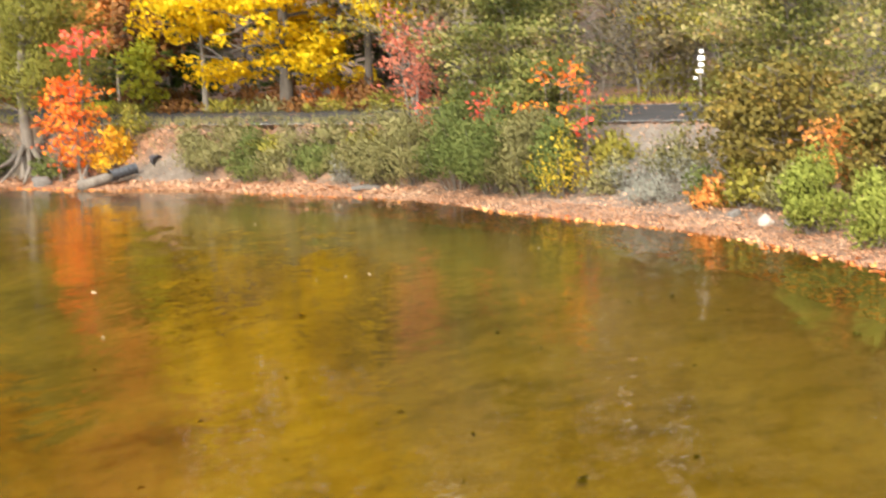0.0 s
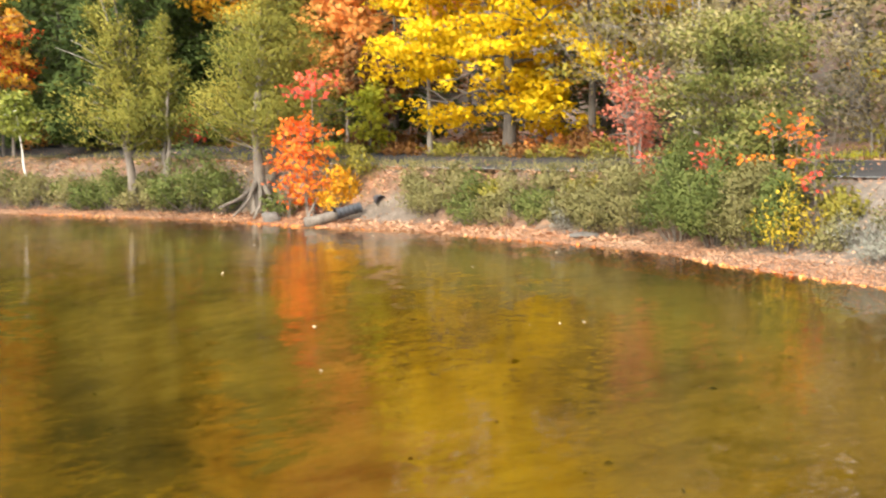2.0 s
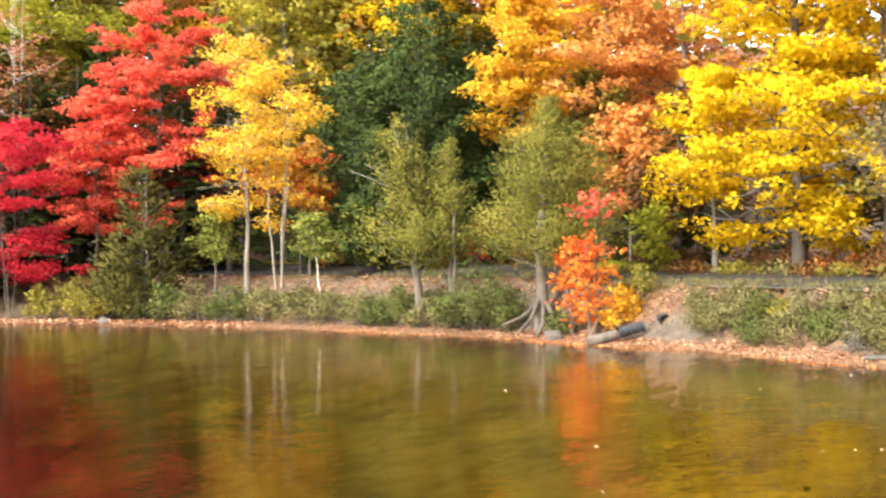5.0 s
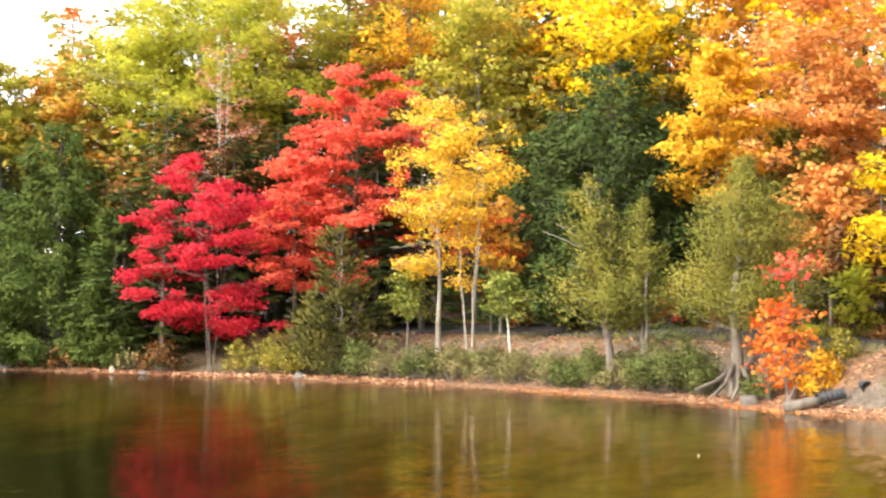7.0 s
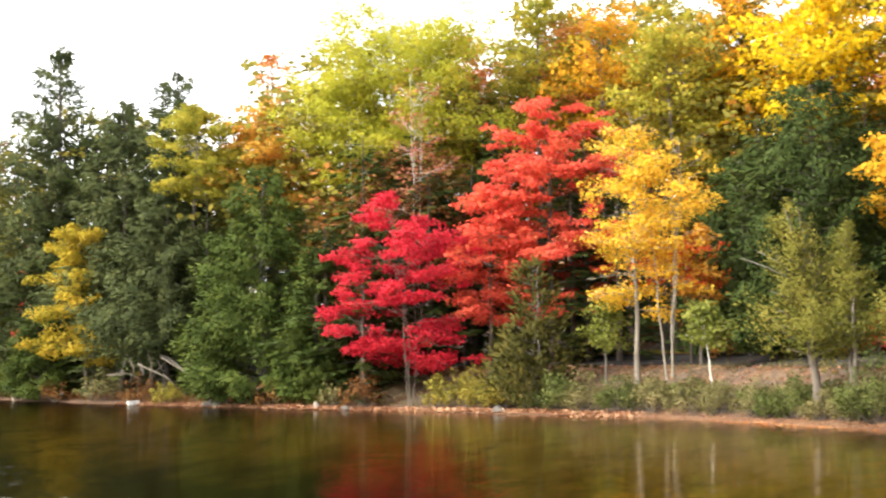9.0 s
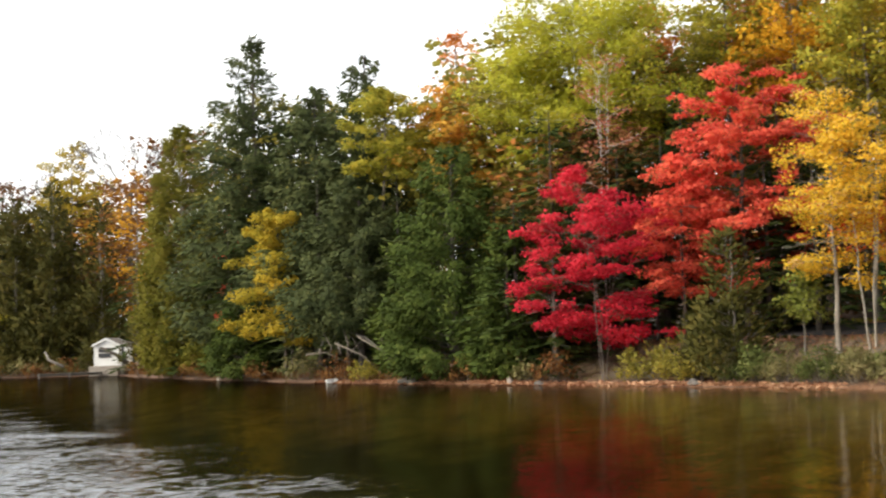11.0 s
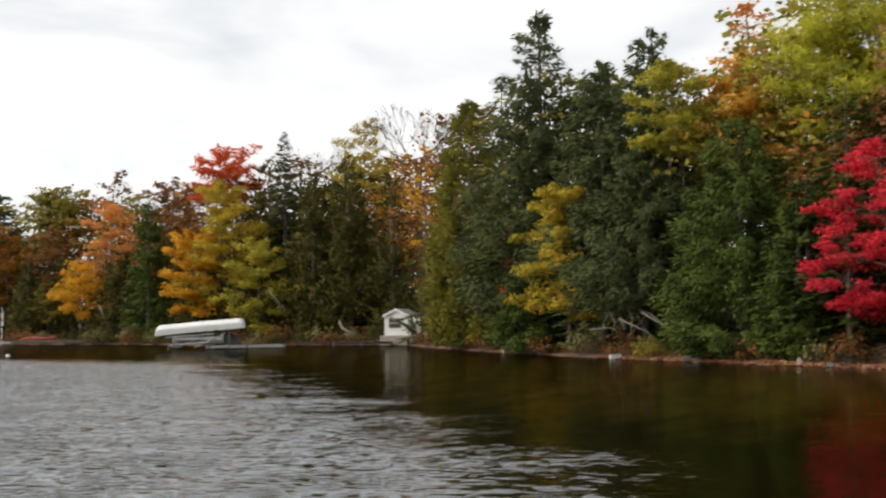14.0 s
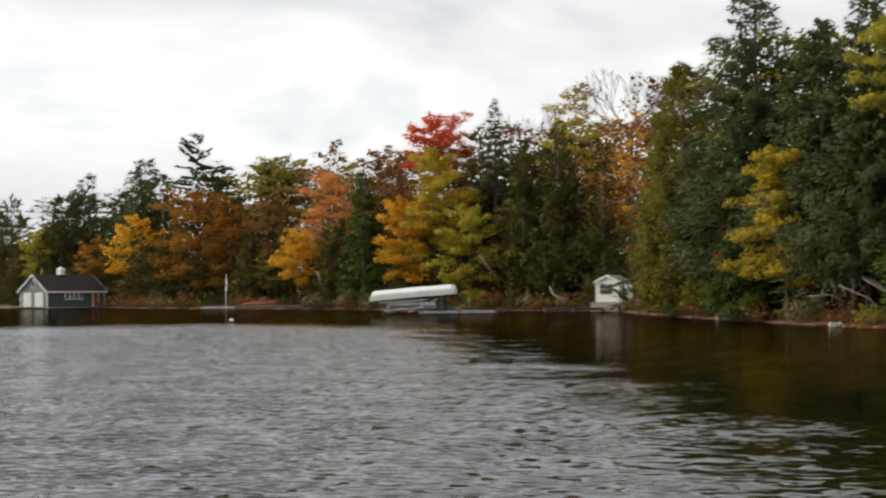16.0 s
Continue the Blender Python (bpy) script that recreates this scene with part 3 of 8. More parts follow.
# ---- plants ----
def branching(rng, h, r, low, thick, stems, limbs, lean, rise=0.5, wild=0.12, fine=False):
    """Trunks and limbs of a broadleaf tree, and the points round which its leaves gather."""
    lines, clumps = [], []
    for s in range(stems):
        a = rng.uniform(0, 6.28)
        spread = 0 if stems == 1 else r * 0.45
        tip = np.array([lean[0] + spread * math.cos(a), lean[1] + spread * math.sin(a), h * (0.96 if s == 0 else rng.uniform(0.75, 0.95))])
        foot = np.array([0.12 * math.cos(a), 0.12 * math.sin(a), -0.25]) * (0 if stems == 1 else 1) + np.array([0, 0, -0.25 if stems == 1 else 0])
        u = np.linspace(0, 1, 9)
        bend = rng.normal(0, wild * r * 0.25, (9, 3)) * np.array([1, 1, 0]) * np.sin(u * math.pi)[:, None]
        path = foot + (tip - foot) * u[:, None] + bend
        path[:, :2] = foot[:2] + (tip[:2] - foot[:2]) * (u ** 1.3)[:, None] + bend[:, :2]
        rad = np.maximum(thick * (1 if stems == 1 else 0.7) * (1 - 0.88 * u) * (1 + 0.35 * np.exp(-u * 14)), 0.008)
        lines.append((path, rad))
        for i in range(max(3, limbs // stems)):
            k = (i + rng.uniform(0.1, 0.9)) / max(3, limbs // stems)
            z = low + (h - low) * (0.02 + 0.92 * k)
            j = np.interp(z, path[:, 2], u)
            start = np.array([np.interp(j, u, path[:, c]) for c in range(3)])
            swell = math.sin(math.pi * min(1, 0.22 + 0.74 * k ** 0.85)) ** 0.7
            out = r * swell * rng.uniform(0.62, 1.12)
            turn = i * 2.4 + rng.uniform(-0.5, 0.5) + s
            way = np.array([math.cos(turn), math.sin(turn), 0])
            end = start + way * out + np.array([0, 0, out * ((k * 1.1 - 0.22) * rise * 1.6 + rng.uniform(-0.12, 0.22))])
            mid = (start + end) / 2 + np.array([0, 0, out * rng.uniform(0.02, 0.14)])
            q = np.array([start, (start + mid) / 2 + rng.normal(0, 0.03 * out, 3), mid, (mid + end) / 2 + rng.normal(0, 0.04 * out, 3), end])
            bare = fine
            b = max(0.012, np.interp(j, u, rad) * 0.42)
            if not fine or i % 3 == 0:
                lines.append((q, np.linspace(b, 0.006, 5)))
            for g in (0.35, 0.65, 1.0):
                c = q[2] + (q[4] - q[2]) * (g - 0.5) * 2
                clumps.append((c, 0.26 + 0.13 * out))
                for _ in range(2):
                    t2 = turn + rng.choice([-1, 1]) * rng.uniform(0.5, 1.3)
                    l2 = out * rng.uniform(0.2, 0.45)
                    e2 = c + np.array([math.cos(t2) * l2, math.sin(t2) * l2, l2 * rng.uniform(-0.25, 0.6)])
                    if not bare:
                        lines.append((np.array([c, (c + e2) / 2 + rng.normal(0, 0.05 * l2, 3), e2]), np.array([b * 0.4 + 0.004, b * 0.25 + 0.004, 0.004])))
                    clumps.append((e2, 0.2 + 0.2 * l2))
    return lines, clumps


def leaves_round(rng, clumps, n, flat=0.55, up=0.6):
    """Places, axes and normals of n leaves gathered round the clumps in flat sprays."""
    centre = np.array([c for c, _ in clumps])
    size = np.array([s for _, s in clumps])
    pick = rng.choice(len(clumps), n, p=size ** 2 / (size ** 2).sum())
    off = rng.normal(0, 1, (n, 3))
    off *= (rng.uniform(0, 1, n) ** 0.4 / np.maximum(np.linalg.norm(off, axis=1), 1e-6))[:, None]
    at = centre[pick] + off * size[pick][:, None] * np.array([1.5, 1.5, flat * 1.5])
    normal = unit(rng.normal(0, 0.55, (n, 3)) + off * 0.35 + np.array([0, 0, up]))
    axis = rng.normal(0, 1, (n, 3)) + off * 0.8 + np.array([0, 0, -0.35])
    axis = axis - normal * (axis * normal).sum(1, keepdims=True)
    middle = centre.mean(0)
    spread = np.maximum(np.abs(centre - middle).max(0), 0.3)
    soft = unit(off * np.array([0.8, 0.8, 1.0]) + 0.8 * (at - middle) / spread + np.array([0, 0, 0.25]))
    return at, axis, normal, soft


def broadleaf(x, y, top, r, low_z, mat, leaf=0.2, n=5000, seed=0, stems=1, thick=0.0, limbs=0, lean=(0, 0), bark=None, flat=0.5, label="", name="maple_tree", group="", rise=0.5, tight=1.0, gaps=0.0):
    rng = np.random.default_rng(seed + 11)
    z = ground_z(x, y)
    h, low = top - z, max(0.3, low_z - z)
    thick = thick or max(0.03, h * 0.0125)
    lines, clumps = branching(rng, h, r, low, thick, stems, limbs or int(10 + h * 1.1), lean, rise, fine=group != "")
    if gaps:
        c = np.array([q for q, _ in clumps]) * np.array([1.0, 1.0, 1.7]) / (0.42 * r)
        wave = sum(np.sin(c @ unit(rng.normal(0, 1, 3)) * rng.uniform(1.6, 2.6) + rng.uniform(0, 6.28)) for _ in range(5))
        clumps = [q for q, w in zip(clumps, wave) if w > np.quantile(wave, gaps)]
    tree = holder(name, x, y, z, label, "tree" if h > 2.5 else "shrub", group)
    child("trunk", tubes("trunk", bark or BARK, lines), tree)
    at, axis, normal, soft = leaves_round(rng, [(c, k * tight) for c, k in clumps], n, flat)
    keep = at[:, 2] > 0.05
    at, axis, normal, soft = at[keep], axis[keep], normal[keep], soft[keep]
    size = leaf * rng.uniform(0.65, 1.3, len(at))
    child("crown", leaf_mesh("crown", mat, at, axis, normal, size, size * 0.8, soft), tree)
    tree["top"] = h
    return tree


def conifer(x, y, top, r, low_z, mat, n=14, seed=0, thick=0.0, taper=0.85, droop=0.25, gap=0.55, spray=0.5, ragged=0.25, bark=None, label="", name="spruce_tree", group="", lean=(0, 0)):
    """A conifer with whorls of branches that carry flat sprays; gap: metres between whorls."""
    rng = np.random.default_rng(seed + 501)
    z = ground_z(x, y)
    h, low = top - z, max(0.2, low_z - z)
    thick = thick or h * 0.013
    u = np.linspace(0, 1, 8)
    spine = np.column_stack([lean[0] * u, lean[1] * u, -0.25 + (h + 0.2) * u])
    lines = [(spine, thick * (1 - 0.95 * u) + 0.008)]
    P, A, N, L, S = [], [], [], [], []
    k = low
    while k < h - 0.15:
        f = (k - low) / (h - low)
        full = r * (1 - f) ** taper * min(1, 0.72 + f * 2.2) + 0.1
        for b in range(rng.integers(4, 7)):
            turn = rng.uniform(0, 6.283)
            out = full * rng.uniform(1 - ragged * 1.6, 1 + ragged)
            if out < 0.08:
                continue
            start = np.array([lean[0] * k / h, lean[1] * k / h, k + rng.uniform(-0.2, 0.2)])
            way = np.array([math.cos(turn), math.sin(turn), 0])
            fall = droop * out * rng.uniform(0.6, 1.3) - (0.35 * out if f > 0.75 else 0)
            g = np.array([0, 0.35, 0.7, 1.0])
            q = start + way * (out * g)[:, None] + np.array([0, 0, 1]) * (-fall * g ** 1.5 + 0.06 * out * g ** 4)[:, None]
            if not group or rng.uniform() < 0.3:
                lines.append((q, np.linspace(max(0.008, thick * 0.22 * (1 - f)), 0.004, 4)))
            m = max(5, int(n * out / max(r, 0.5) * 1.4) + 3)
            w = rng.uniform(0.12, 1.0, m) ** 0.7
            at = np.column_stack([np.interp(w, g, q[:, c]) for c in range(3)])
            s = rng.choice([-1.0, 1.0], m)[:, None]
            cross = np.array([-way[1], way[0], 0])
            axis = way * rng.uniform(0.3, 1.0, (m, 1)) + s * cross * rng.uniform(0.2, 1.0, (m, 1)) + np.array([0, 0, -1]) * rng.uniform(-0.05, 0.55, (m, 1))
            P.append(at + rng.normal(0, 0.04, (m, 3)))
            A.append(axis)
            N.append(unit(np.array([0, 0, 1.0]) + rng.normal(0, 0.5, (m, 3))))
            S.append(unit(way * (0.25 + 0.75 * w[:, None]) + s * cross * 0.35 + np.array([0, 0, 0.75]) + rng.normal(0, 0.2, (m, 3))))
            L.append(spray * rng.uniform(0.6, 1.3, m) * np.clip(0.45 + out / max(r, 0.5), 0.5, 1.15))
        k += gap * rng.uniform(0.7, 1.3) * (1 - 0.45 * f)
    tree = holder(name, x, y, z, label, "tree", group)
    child("trunk", tubes("trunk", bark or DARK_BARK, lines, 5), tree)
    L = np.concatenate(L)
    child("crown", leaf_mesh("crown", mat, np.concatenate(P), np.concatenate(A), np.concatenate(N), L, L * 0.32, np.concatenate(S)), tree)
    tree["top"] = h
    return tree


def cedar(x, y, top, r, low_z, mat, n=6000, seed=0, thick=0.0, spray=0.3, stems=1, point=0.9, lumps=0.35, bark=None, label="", name="cedar_tree", group="", lean=(0, 0), many=4.0, layers=(0.35, 0.7, 1.02), slim=0.4, hang=False):
    """An evergreen in lobes round a cone: upright sprays of a cedar, or hanging ones of a hemlock or fir."""
    rng = np.random.default_rng(seed + 901)
    z = ground_z(x, y)
    h, low = top - z, max(0.2, low_z - z)
    thick = thick or h * 0.016
    lines = []
    for s in range(stems):
        a = rng.uniform(0, 6.28)
        u = np.linspace(0, 1, 8)
        o = 0 if stems == 1 else 0.28
        spine = np.column_stack([lean[0] * u + o * math.cos(a) * (0.5 + u), lean[1] * u + o * math.sin(a) * (0.5 + u), -0.25 + (h * (1 if s == 0 else 0.8) + 0.1) * u])
        spine[:, :2] += rng.normal(0, 0.05, (8, 2))
        lines.append((spine, thick * (1 if stems == 1 else 0.7) * (1 - 0.9 * u) * (1 + 0.5 * np.exp(-u * 12)) + 0.006))
    lobes = []
    for i in range(int(40 + h * many)):
        f = rng.uniform(0, 1) ** 1.25
        k = low + (h - low) * f
        full = r * ((1 - f) ** point * min(1, 0.78 + 1.6 * f)) * rng.uniform(1 - lumps, 1 + lumps * 0.7) + 0.08
        turn = rng.uniform(0, 6.28)
        end = np.array([lean[0] * f + full * math.cos(turn), lean[1] * f + full * math.sin(turn), k])
        root = np.array([lean[0] * f, lean[1] * f, max(0.2, k - full * 0.5)])
        if not group or i % 4 == 0:
            lines.append((np.array([root, (root + end) / 2 - np.array([0, 0, 0.1 * full]), end]), np.array([0.03, 0.018, 0.006]) * min(1, h / 5)))
        for g in layers:
            lobes.append((root + (end - root) * g, (0.16 + 0.22 * full * min(1.0, (8.0 / many) ** 0.5)) * rng.uniform(0.7, 1.2)))
    centre, size = np.array([c for c, _ in lobes]), np.array([s for _, s in lobes])
    pick = rng.choice(len(lobes), n, p=size ** 1.5 / (size ** 1.5).sum())
    off = unit(rng.normal(0, 1, (n, 3))) * (rng.uniform(0, 1, n) ** 0.45)[:, None]
    at = centre[pick] + off * size[pick][:, None] * np.array([1, 1, 0.75 if hang else 1.5])
    outward = unit(at * np.array([1, 1, 0]) + 1e-6)
    axis = outward * 0.6 + np.array([0, 0, 0.55]) + rng.normal(0, 0.5, (n, 3))
    if hang:
        axis = outward * 0.75 + np.array([0, 0, -0.4]) + rng.normal(0, 0.45, (n, 3))
    normal = unit(outward * 0.7 + off * 0.9 + np.array([0, 0, 0.25]) + rng.normal(0, 0.38, (n, 3)))
    tree = holder(name, x, y, z, label, "tree", group)
    child("trunk", tubes("trunk", bark or (DARK_BARK if hang else PALE_BARK), lines, 6), tree)
    size = spray * rng.uniform(0.6, 1.25, n)
    child("crown", leaf_mesh("crown", mat, at, axis, normal, size * 1.15, size * slim, unit(outward * 0.8 + off * 0.8 + np.array([0, 0, 0.3]))), tree)
    tree["top"] = h
    return tree


def bare_tree(x, y, top, r, low_z, seed=0, bark=None, label="", name="bare_tree"):
    """A leafless tree: a trunk that forks again and again into a fan of thinner limbs."""
    rng = np.random.default_rng(seed + 77)
    z = ground_z(x, y)
    h, low = top - z, low_z - z
    base = h * 0.012
    lines = []

    def limb(start, way, length, thick, level):
        q = [start]
        for _ in range(3):
            way = unit(way + rng.normal(0, 0.10, 3) + np.array([0, 0, 0.02]))
            q.append(q[-1] + way * length / 3)
        lines.append((np.array(q), np.linspace(thick, thick * 0.55, 4)))
        if level == 5:
            return
        for i in range(3 if level < 3 else 2):
            side = unit(way + rng.normal(0, 0.30, 3) * np.array([1.3, 1.3, 0.6]) + np.array([0, 0, 0.05]))
            limb(q[-1 if i < 2 else 2], side, length * rng.uniform(0.62, 0.88), thick * 0.60, level + 1)

    lines.append((np.array([(0, 0, -0.3), (0.1, 0, low * 0.5), (0, 0.1, low)]), np.array([base * 1.4, base, base * 0.85])))
    for i in range(5):
        a = i * 1.257 + rng.uniform(-0.3, 0.3)
        tilt = r / max(h - low, 1.0) * rng.uniform(0.7, 1.7)
        limb(np.array([0, 0.1, low * rng.uniform(0.9, 1.0)]), unit(np.array([math.cos(a) * tilt, math.sin(a) * tilt, 1.0])), (h - low) * 0.33, base * 0.3, 1)
    tree = holder(name, x, y, z, label, "tree")
    child("trunk", tubes("trunk", bark or BARK, [(p, np.maximum(k, h * 0.0011)) for p, k in lines], 4), tree)
    return tree


def shrub(x, y, r, h, mat, n=1500, seed=0, leaf=0.1, label="", name="shrub", group="", squash=1.0, slim=0.55):
    """A bush: stems from one foot, and leaves in lobes up to an uneven outline."""
    rng = np.random.default_rng(seed + 1301)
    z = ground_z(x, y)
    lines, clumps = [], []
    for i in range(int(14 + r * 12)):
        a, k = rng.uniform(0, 6.28), rng.uniform(0, 1) ** 0.6
        e = np.array([r * k * math.cos(a), r * k * squash * math.sin(a), h * (1 - 0.62 * k ** 2) * rng.uniform(0.5, 1.1)])
        s = np.array([0.25 * e[0], 0.25 * e[1], -0.1])
        m = (s + e) / 2 + np.array([0.1 * e[0], 0.1 * e[1], 0.0])
        lines.append((np.array([s, m, e]), np.array([0.014, 0.01, 0.004])))
        for g in (0.62, 1.0):
            c = s * (1 - g) ** 2 + 2 * m * g * (1 - g) + e * g * g
            clumps.append((c, (0.085 + 0.07 * h) * rng.uniform(0.6, 1.3)))
    at, axis, normal, soft = leaves_round(rng, clumps, n, 0.8, 0.35)
    axis += np.array([0, 0, 0.75])
    keep = at[:, 2] > -0.05
    at, axis, normal, soft = at[keep], axis[keep], normal[keep], soft[keep]
    bush = holder(name, x, y, z, label, "shrub", group)
    child("stem", tubes("stem", BARK, lines, 4), bush)
    size = leaf * rng.uniform(0.6, 1.35, len(at))
    child("foliage", leaf_mesh("foliage", mat, at, axis, normal, size, size * slim, soft), bush)
    return bush


# ---- built and loose things ----
def prism(bm, points, y0, y1):
    """A solid with the outline given in x and z, from y0 to y1."""
    a = [bm.verts.new((x, y0, z)) for x, z in points]
    b = [bm.verts.new((x, y1, z)) for x, z in points]
    bm.faces.new(a)
    bm.faces.new(b[::-1])
    for i in range(len(a)):
        j = (i + 1) % len(a)
        bm.faces.new((a[j], a[i], b[i], b[j]))
    bmesh.ops.recalc_face_normals(bm, faces=bm.faces)
    return bm


def hut(name, x, y, z, turn, wide, deep, wall, ridge, mats, label, over=0.32):
    """Walls and a gabled roof whose gable looks along local -y; mats: side, gable, roof, edge boards."""
    side, gable, roof, edge = mats
    ob = holder(name, x, y, z, label, "boathouse" if wide > 4 else "cabin", turn=turn)
    t = 0.12
    part("front_wall", prism(bmesh.new(), [(0, 0), (wide, 0), (wide, wall), (wide / 2, ridge), (0, wall)], 0, t), gable, ob)
    part("rear_wall", prism(bmesh.new(), [(0, 0), (wide, 0), (wide, wall), (wide / 2, ridge), (0, wall)], deep - t, deep), gable, ob)
    for xs in ((0, t), (wide - t, wide)):
        wall_ob = boxed("side_wall", side, ob, (*xs, t + 0.002, deep - t - 0.002, 0, wall))
        rows = max(4, int(wall / 0.24))
        for i in range(rows):
            xo = (xs[0] - 0.02, xs[0] - 0.002) if xs[0] == 0 else (xs[1] + 0.002, xs[1] + 0.02)
            boxed("board", side, wall_ob, (*xo, 0.1, deep - 0.1, i * wall / rows + 0.01, (i + 1) * wall / rows - 0.02), 0.004)
    thick = min(0.14, over * 0.6)
    slope = (ridge - wall) / (wide / 2)
    for sgn in (-1, 1):
        c = wide / 2
        pts = [(c, ridge + 0.01), (c + sgn * (c + over), wall - slope * over + 0.01), (c + sgn * (c + over), wall - slope * over + thick), (c, ridge + thick + 0.02)]
        slab = part("roof", prism(bmesh.new(), pts, -over, deep + over), roof, ob)
        for yy in (-over - 0.05, deep + over + 0.004):
            rake = [(c + sgn * 0.004, ridge - 0.12), (c + sgn * (c + over), wall - slope * over - 0.1), (c + sgn * (c + over), wall - slope * over + thick + 0.02), (c + sgn * 0.004, ridge + thick + 0.04)]
            part("rake_board", prism(bmesh.new(), rake, yy, yy + 0.045), edge, slab, "white edge board")
        boxed("fascia", edge, slab, (*sorted((c + sgn * (c + over) + sgn * 0.004, c + sgn * (c + over) + sgn * 0.05)), -over, deep + over, wall - slope * over - 0.1, wall - slope * over + thick - 0.02), 0.005, "white fascia board")
    for xs in ((-0.03, 0.1), (wide - 0.1, wide + 0.03)):
        boxed("corner_board", edge, ob, (*xs, -0.035, -0.004, 0, wall - 0.1), 0.005, "white corner board")
    boxed("corner_board", edge, ob, (wide + 0.022, wide + 0.05, 0.0, 0.14, 0, wall - 0.12), 0.005, "white corner board")
    boxed("corner_board", edge, ob, (wide + 0.022, wide + 0.05, deep - 0.14, deep, 0, wall - 0.12), 0.005, "white corner board")
    return ob


def boathouse(x, y, turn, wide, deep):
    ob = hut("boathouse", x, y, 0.25, turn, wide, deep, 2.5, 4.75, (SLATE_PAINT, GABLE_PAINT, ROOFING, WHITE_PAINT), "slate-blue boathouse with white doors and brown shingle roof on the water")
    leaf_w = 1.75
    for i in range(2):
        x0 = 0.72 + i * (leaf_w + 0.76)
        door = boxed("boat_door", WHITE_PAINT, ob, (x0, x0 + leaf_w, -0.10, -0.03, 0.05, 2.2), 0.01, "white panelled boat door")
        for r in range(4):
            for c in range(4):
                boxed("panel", WHITE_PAINT, door, (x0 + 0.1 + c * (leaf_w - 0.1) / 4, x0 + (c + 1) * (leaf_w - 0.1) / 4, -0.13, -0.102, 0.12 + r * 0.52, 0.56 + r * 0.52), 0.012)
    bm = bmesh.new()
    bmesh.ops.create_cone(bm, cap_ends=True, segments=20, radius1=0.5, radius2=0.5, depth=0.08, matrix=pose(wide / 2, -0.05, 3.55, 90) @ Matrix.Diagonal((0.75, 1.35, 1, 1)))
    oval = part("oval_window", bm, WHITE_PAINT, ob, "white oval gable window")
    bm = bmesh.new()
    bmesh.ops.create_cone(bm, cap_ends=True, segments=20, radius1=0.36, radius2=0.36, depth=0.02, matrix=pose(wide / 2, -0.11, 3.55, 90) @ Matrix.Diagonal((0.75, 1.35, 1, 1)))
    part("pane", bm, GLASS_DARK, oval)
    for i in range(4):
        y0 = deep * 0.30 + i * 0.95
        win = boxed("window", WHITE_PAINT, ob, (wide + 0.024, wide + 0.07, y0, y0 + 0.8, 1.1, 2.2), 0.01, "white-framed window")
        boxed("pane", GLASS_DARK, win, (wide + 0.073, wide + 0.08, y0 + 0.16, y0 + 0.64, 1.22, 2.08), 0.003)
    y0 = deep * 0.78
    frame_ob = boxed("door_frame", WHITE_PAINT, ob, (wide + 0.024, wide + 0.06, y0, y0 + 1.3, 0, 2.25), 0.01, "white door frame")
    boxed("door", RED_PAINT, frame_ob, (wide + 0.063, wide + 0.09, y0 + 0.17, y0 + 1.13, 0.05, 2.1), 0.008, "dark red door")
    cup = boxed("cupola", WHITE_PAINT, ob, (wide / 2 - 0.45, wide / 2 + 0.45, deep * 0.42, deep * 0.42 + 0.9, 4.9, 5.75), 0.02, "white cupola on the ridge")
    bm = bmesh.new()
    bmesh.ops.create_cone(bm, cap_ends=True, segments=4, radius1=0.78, radius2=0.05, depth=0.35, matrix=pose(wide / 2, deep * 0.42 + 0.45, 5.93, 0, 0, 45))
    part("roof", bm, WHITE_PAINT, cup)
    bm = bmesh.new()
    bmesh.ops.create_cone(bm, cap_ends=True, segments=10, radius1=0.1, radius2=0.1, depth=0.9, matrix=pose(wide / 2 + 0.2, deep * 0.12, 5.45))
    part("vent_pipe", bm, ALU, ob)
    for xs, ys in (((-2.2, 0), (-2.0, 0.9)), ((wide + 0.1, wide + 1.3), (-0.6, deep))):
        boxed("deck", PLANK, ob, (*xs, *ys, -0.16, -0.02), 0.02, "grey plank deck round the boathouse")
    for xx, yy in ((-2, -1.8), (-2, 0.7), (0.1, -0.1), (wide + 1.1, -0.4), (wide + 1.1, deep * 0.5), (wide + 1.1, deep - 0.2), (wide, 0.2)):
        boxed("post", DARK_METAL, ob, (xx - 0.1, xx + 0.1, yy - 0.1, yy + 0.1, -1.8, -0.165), 0.02)
    return ob


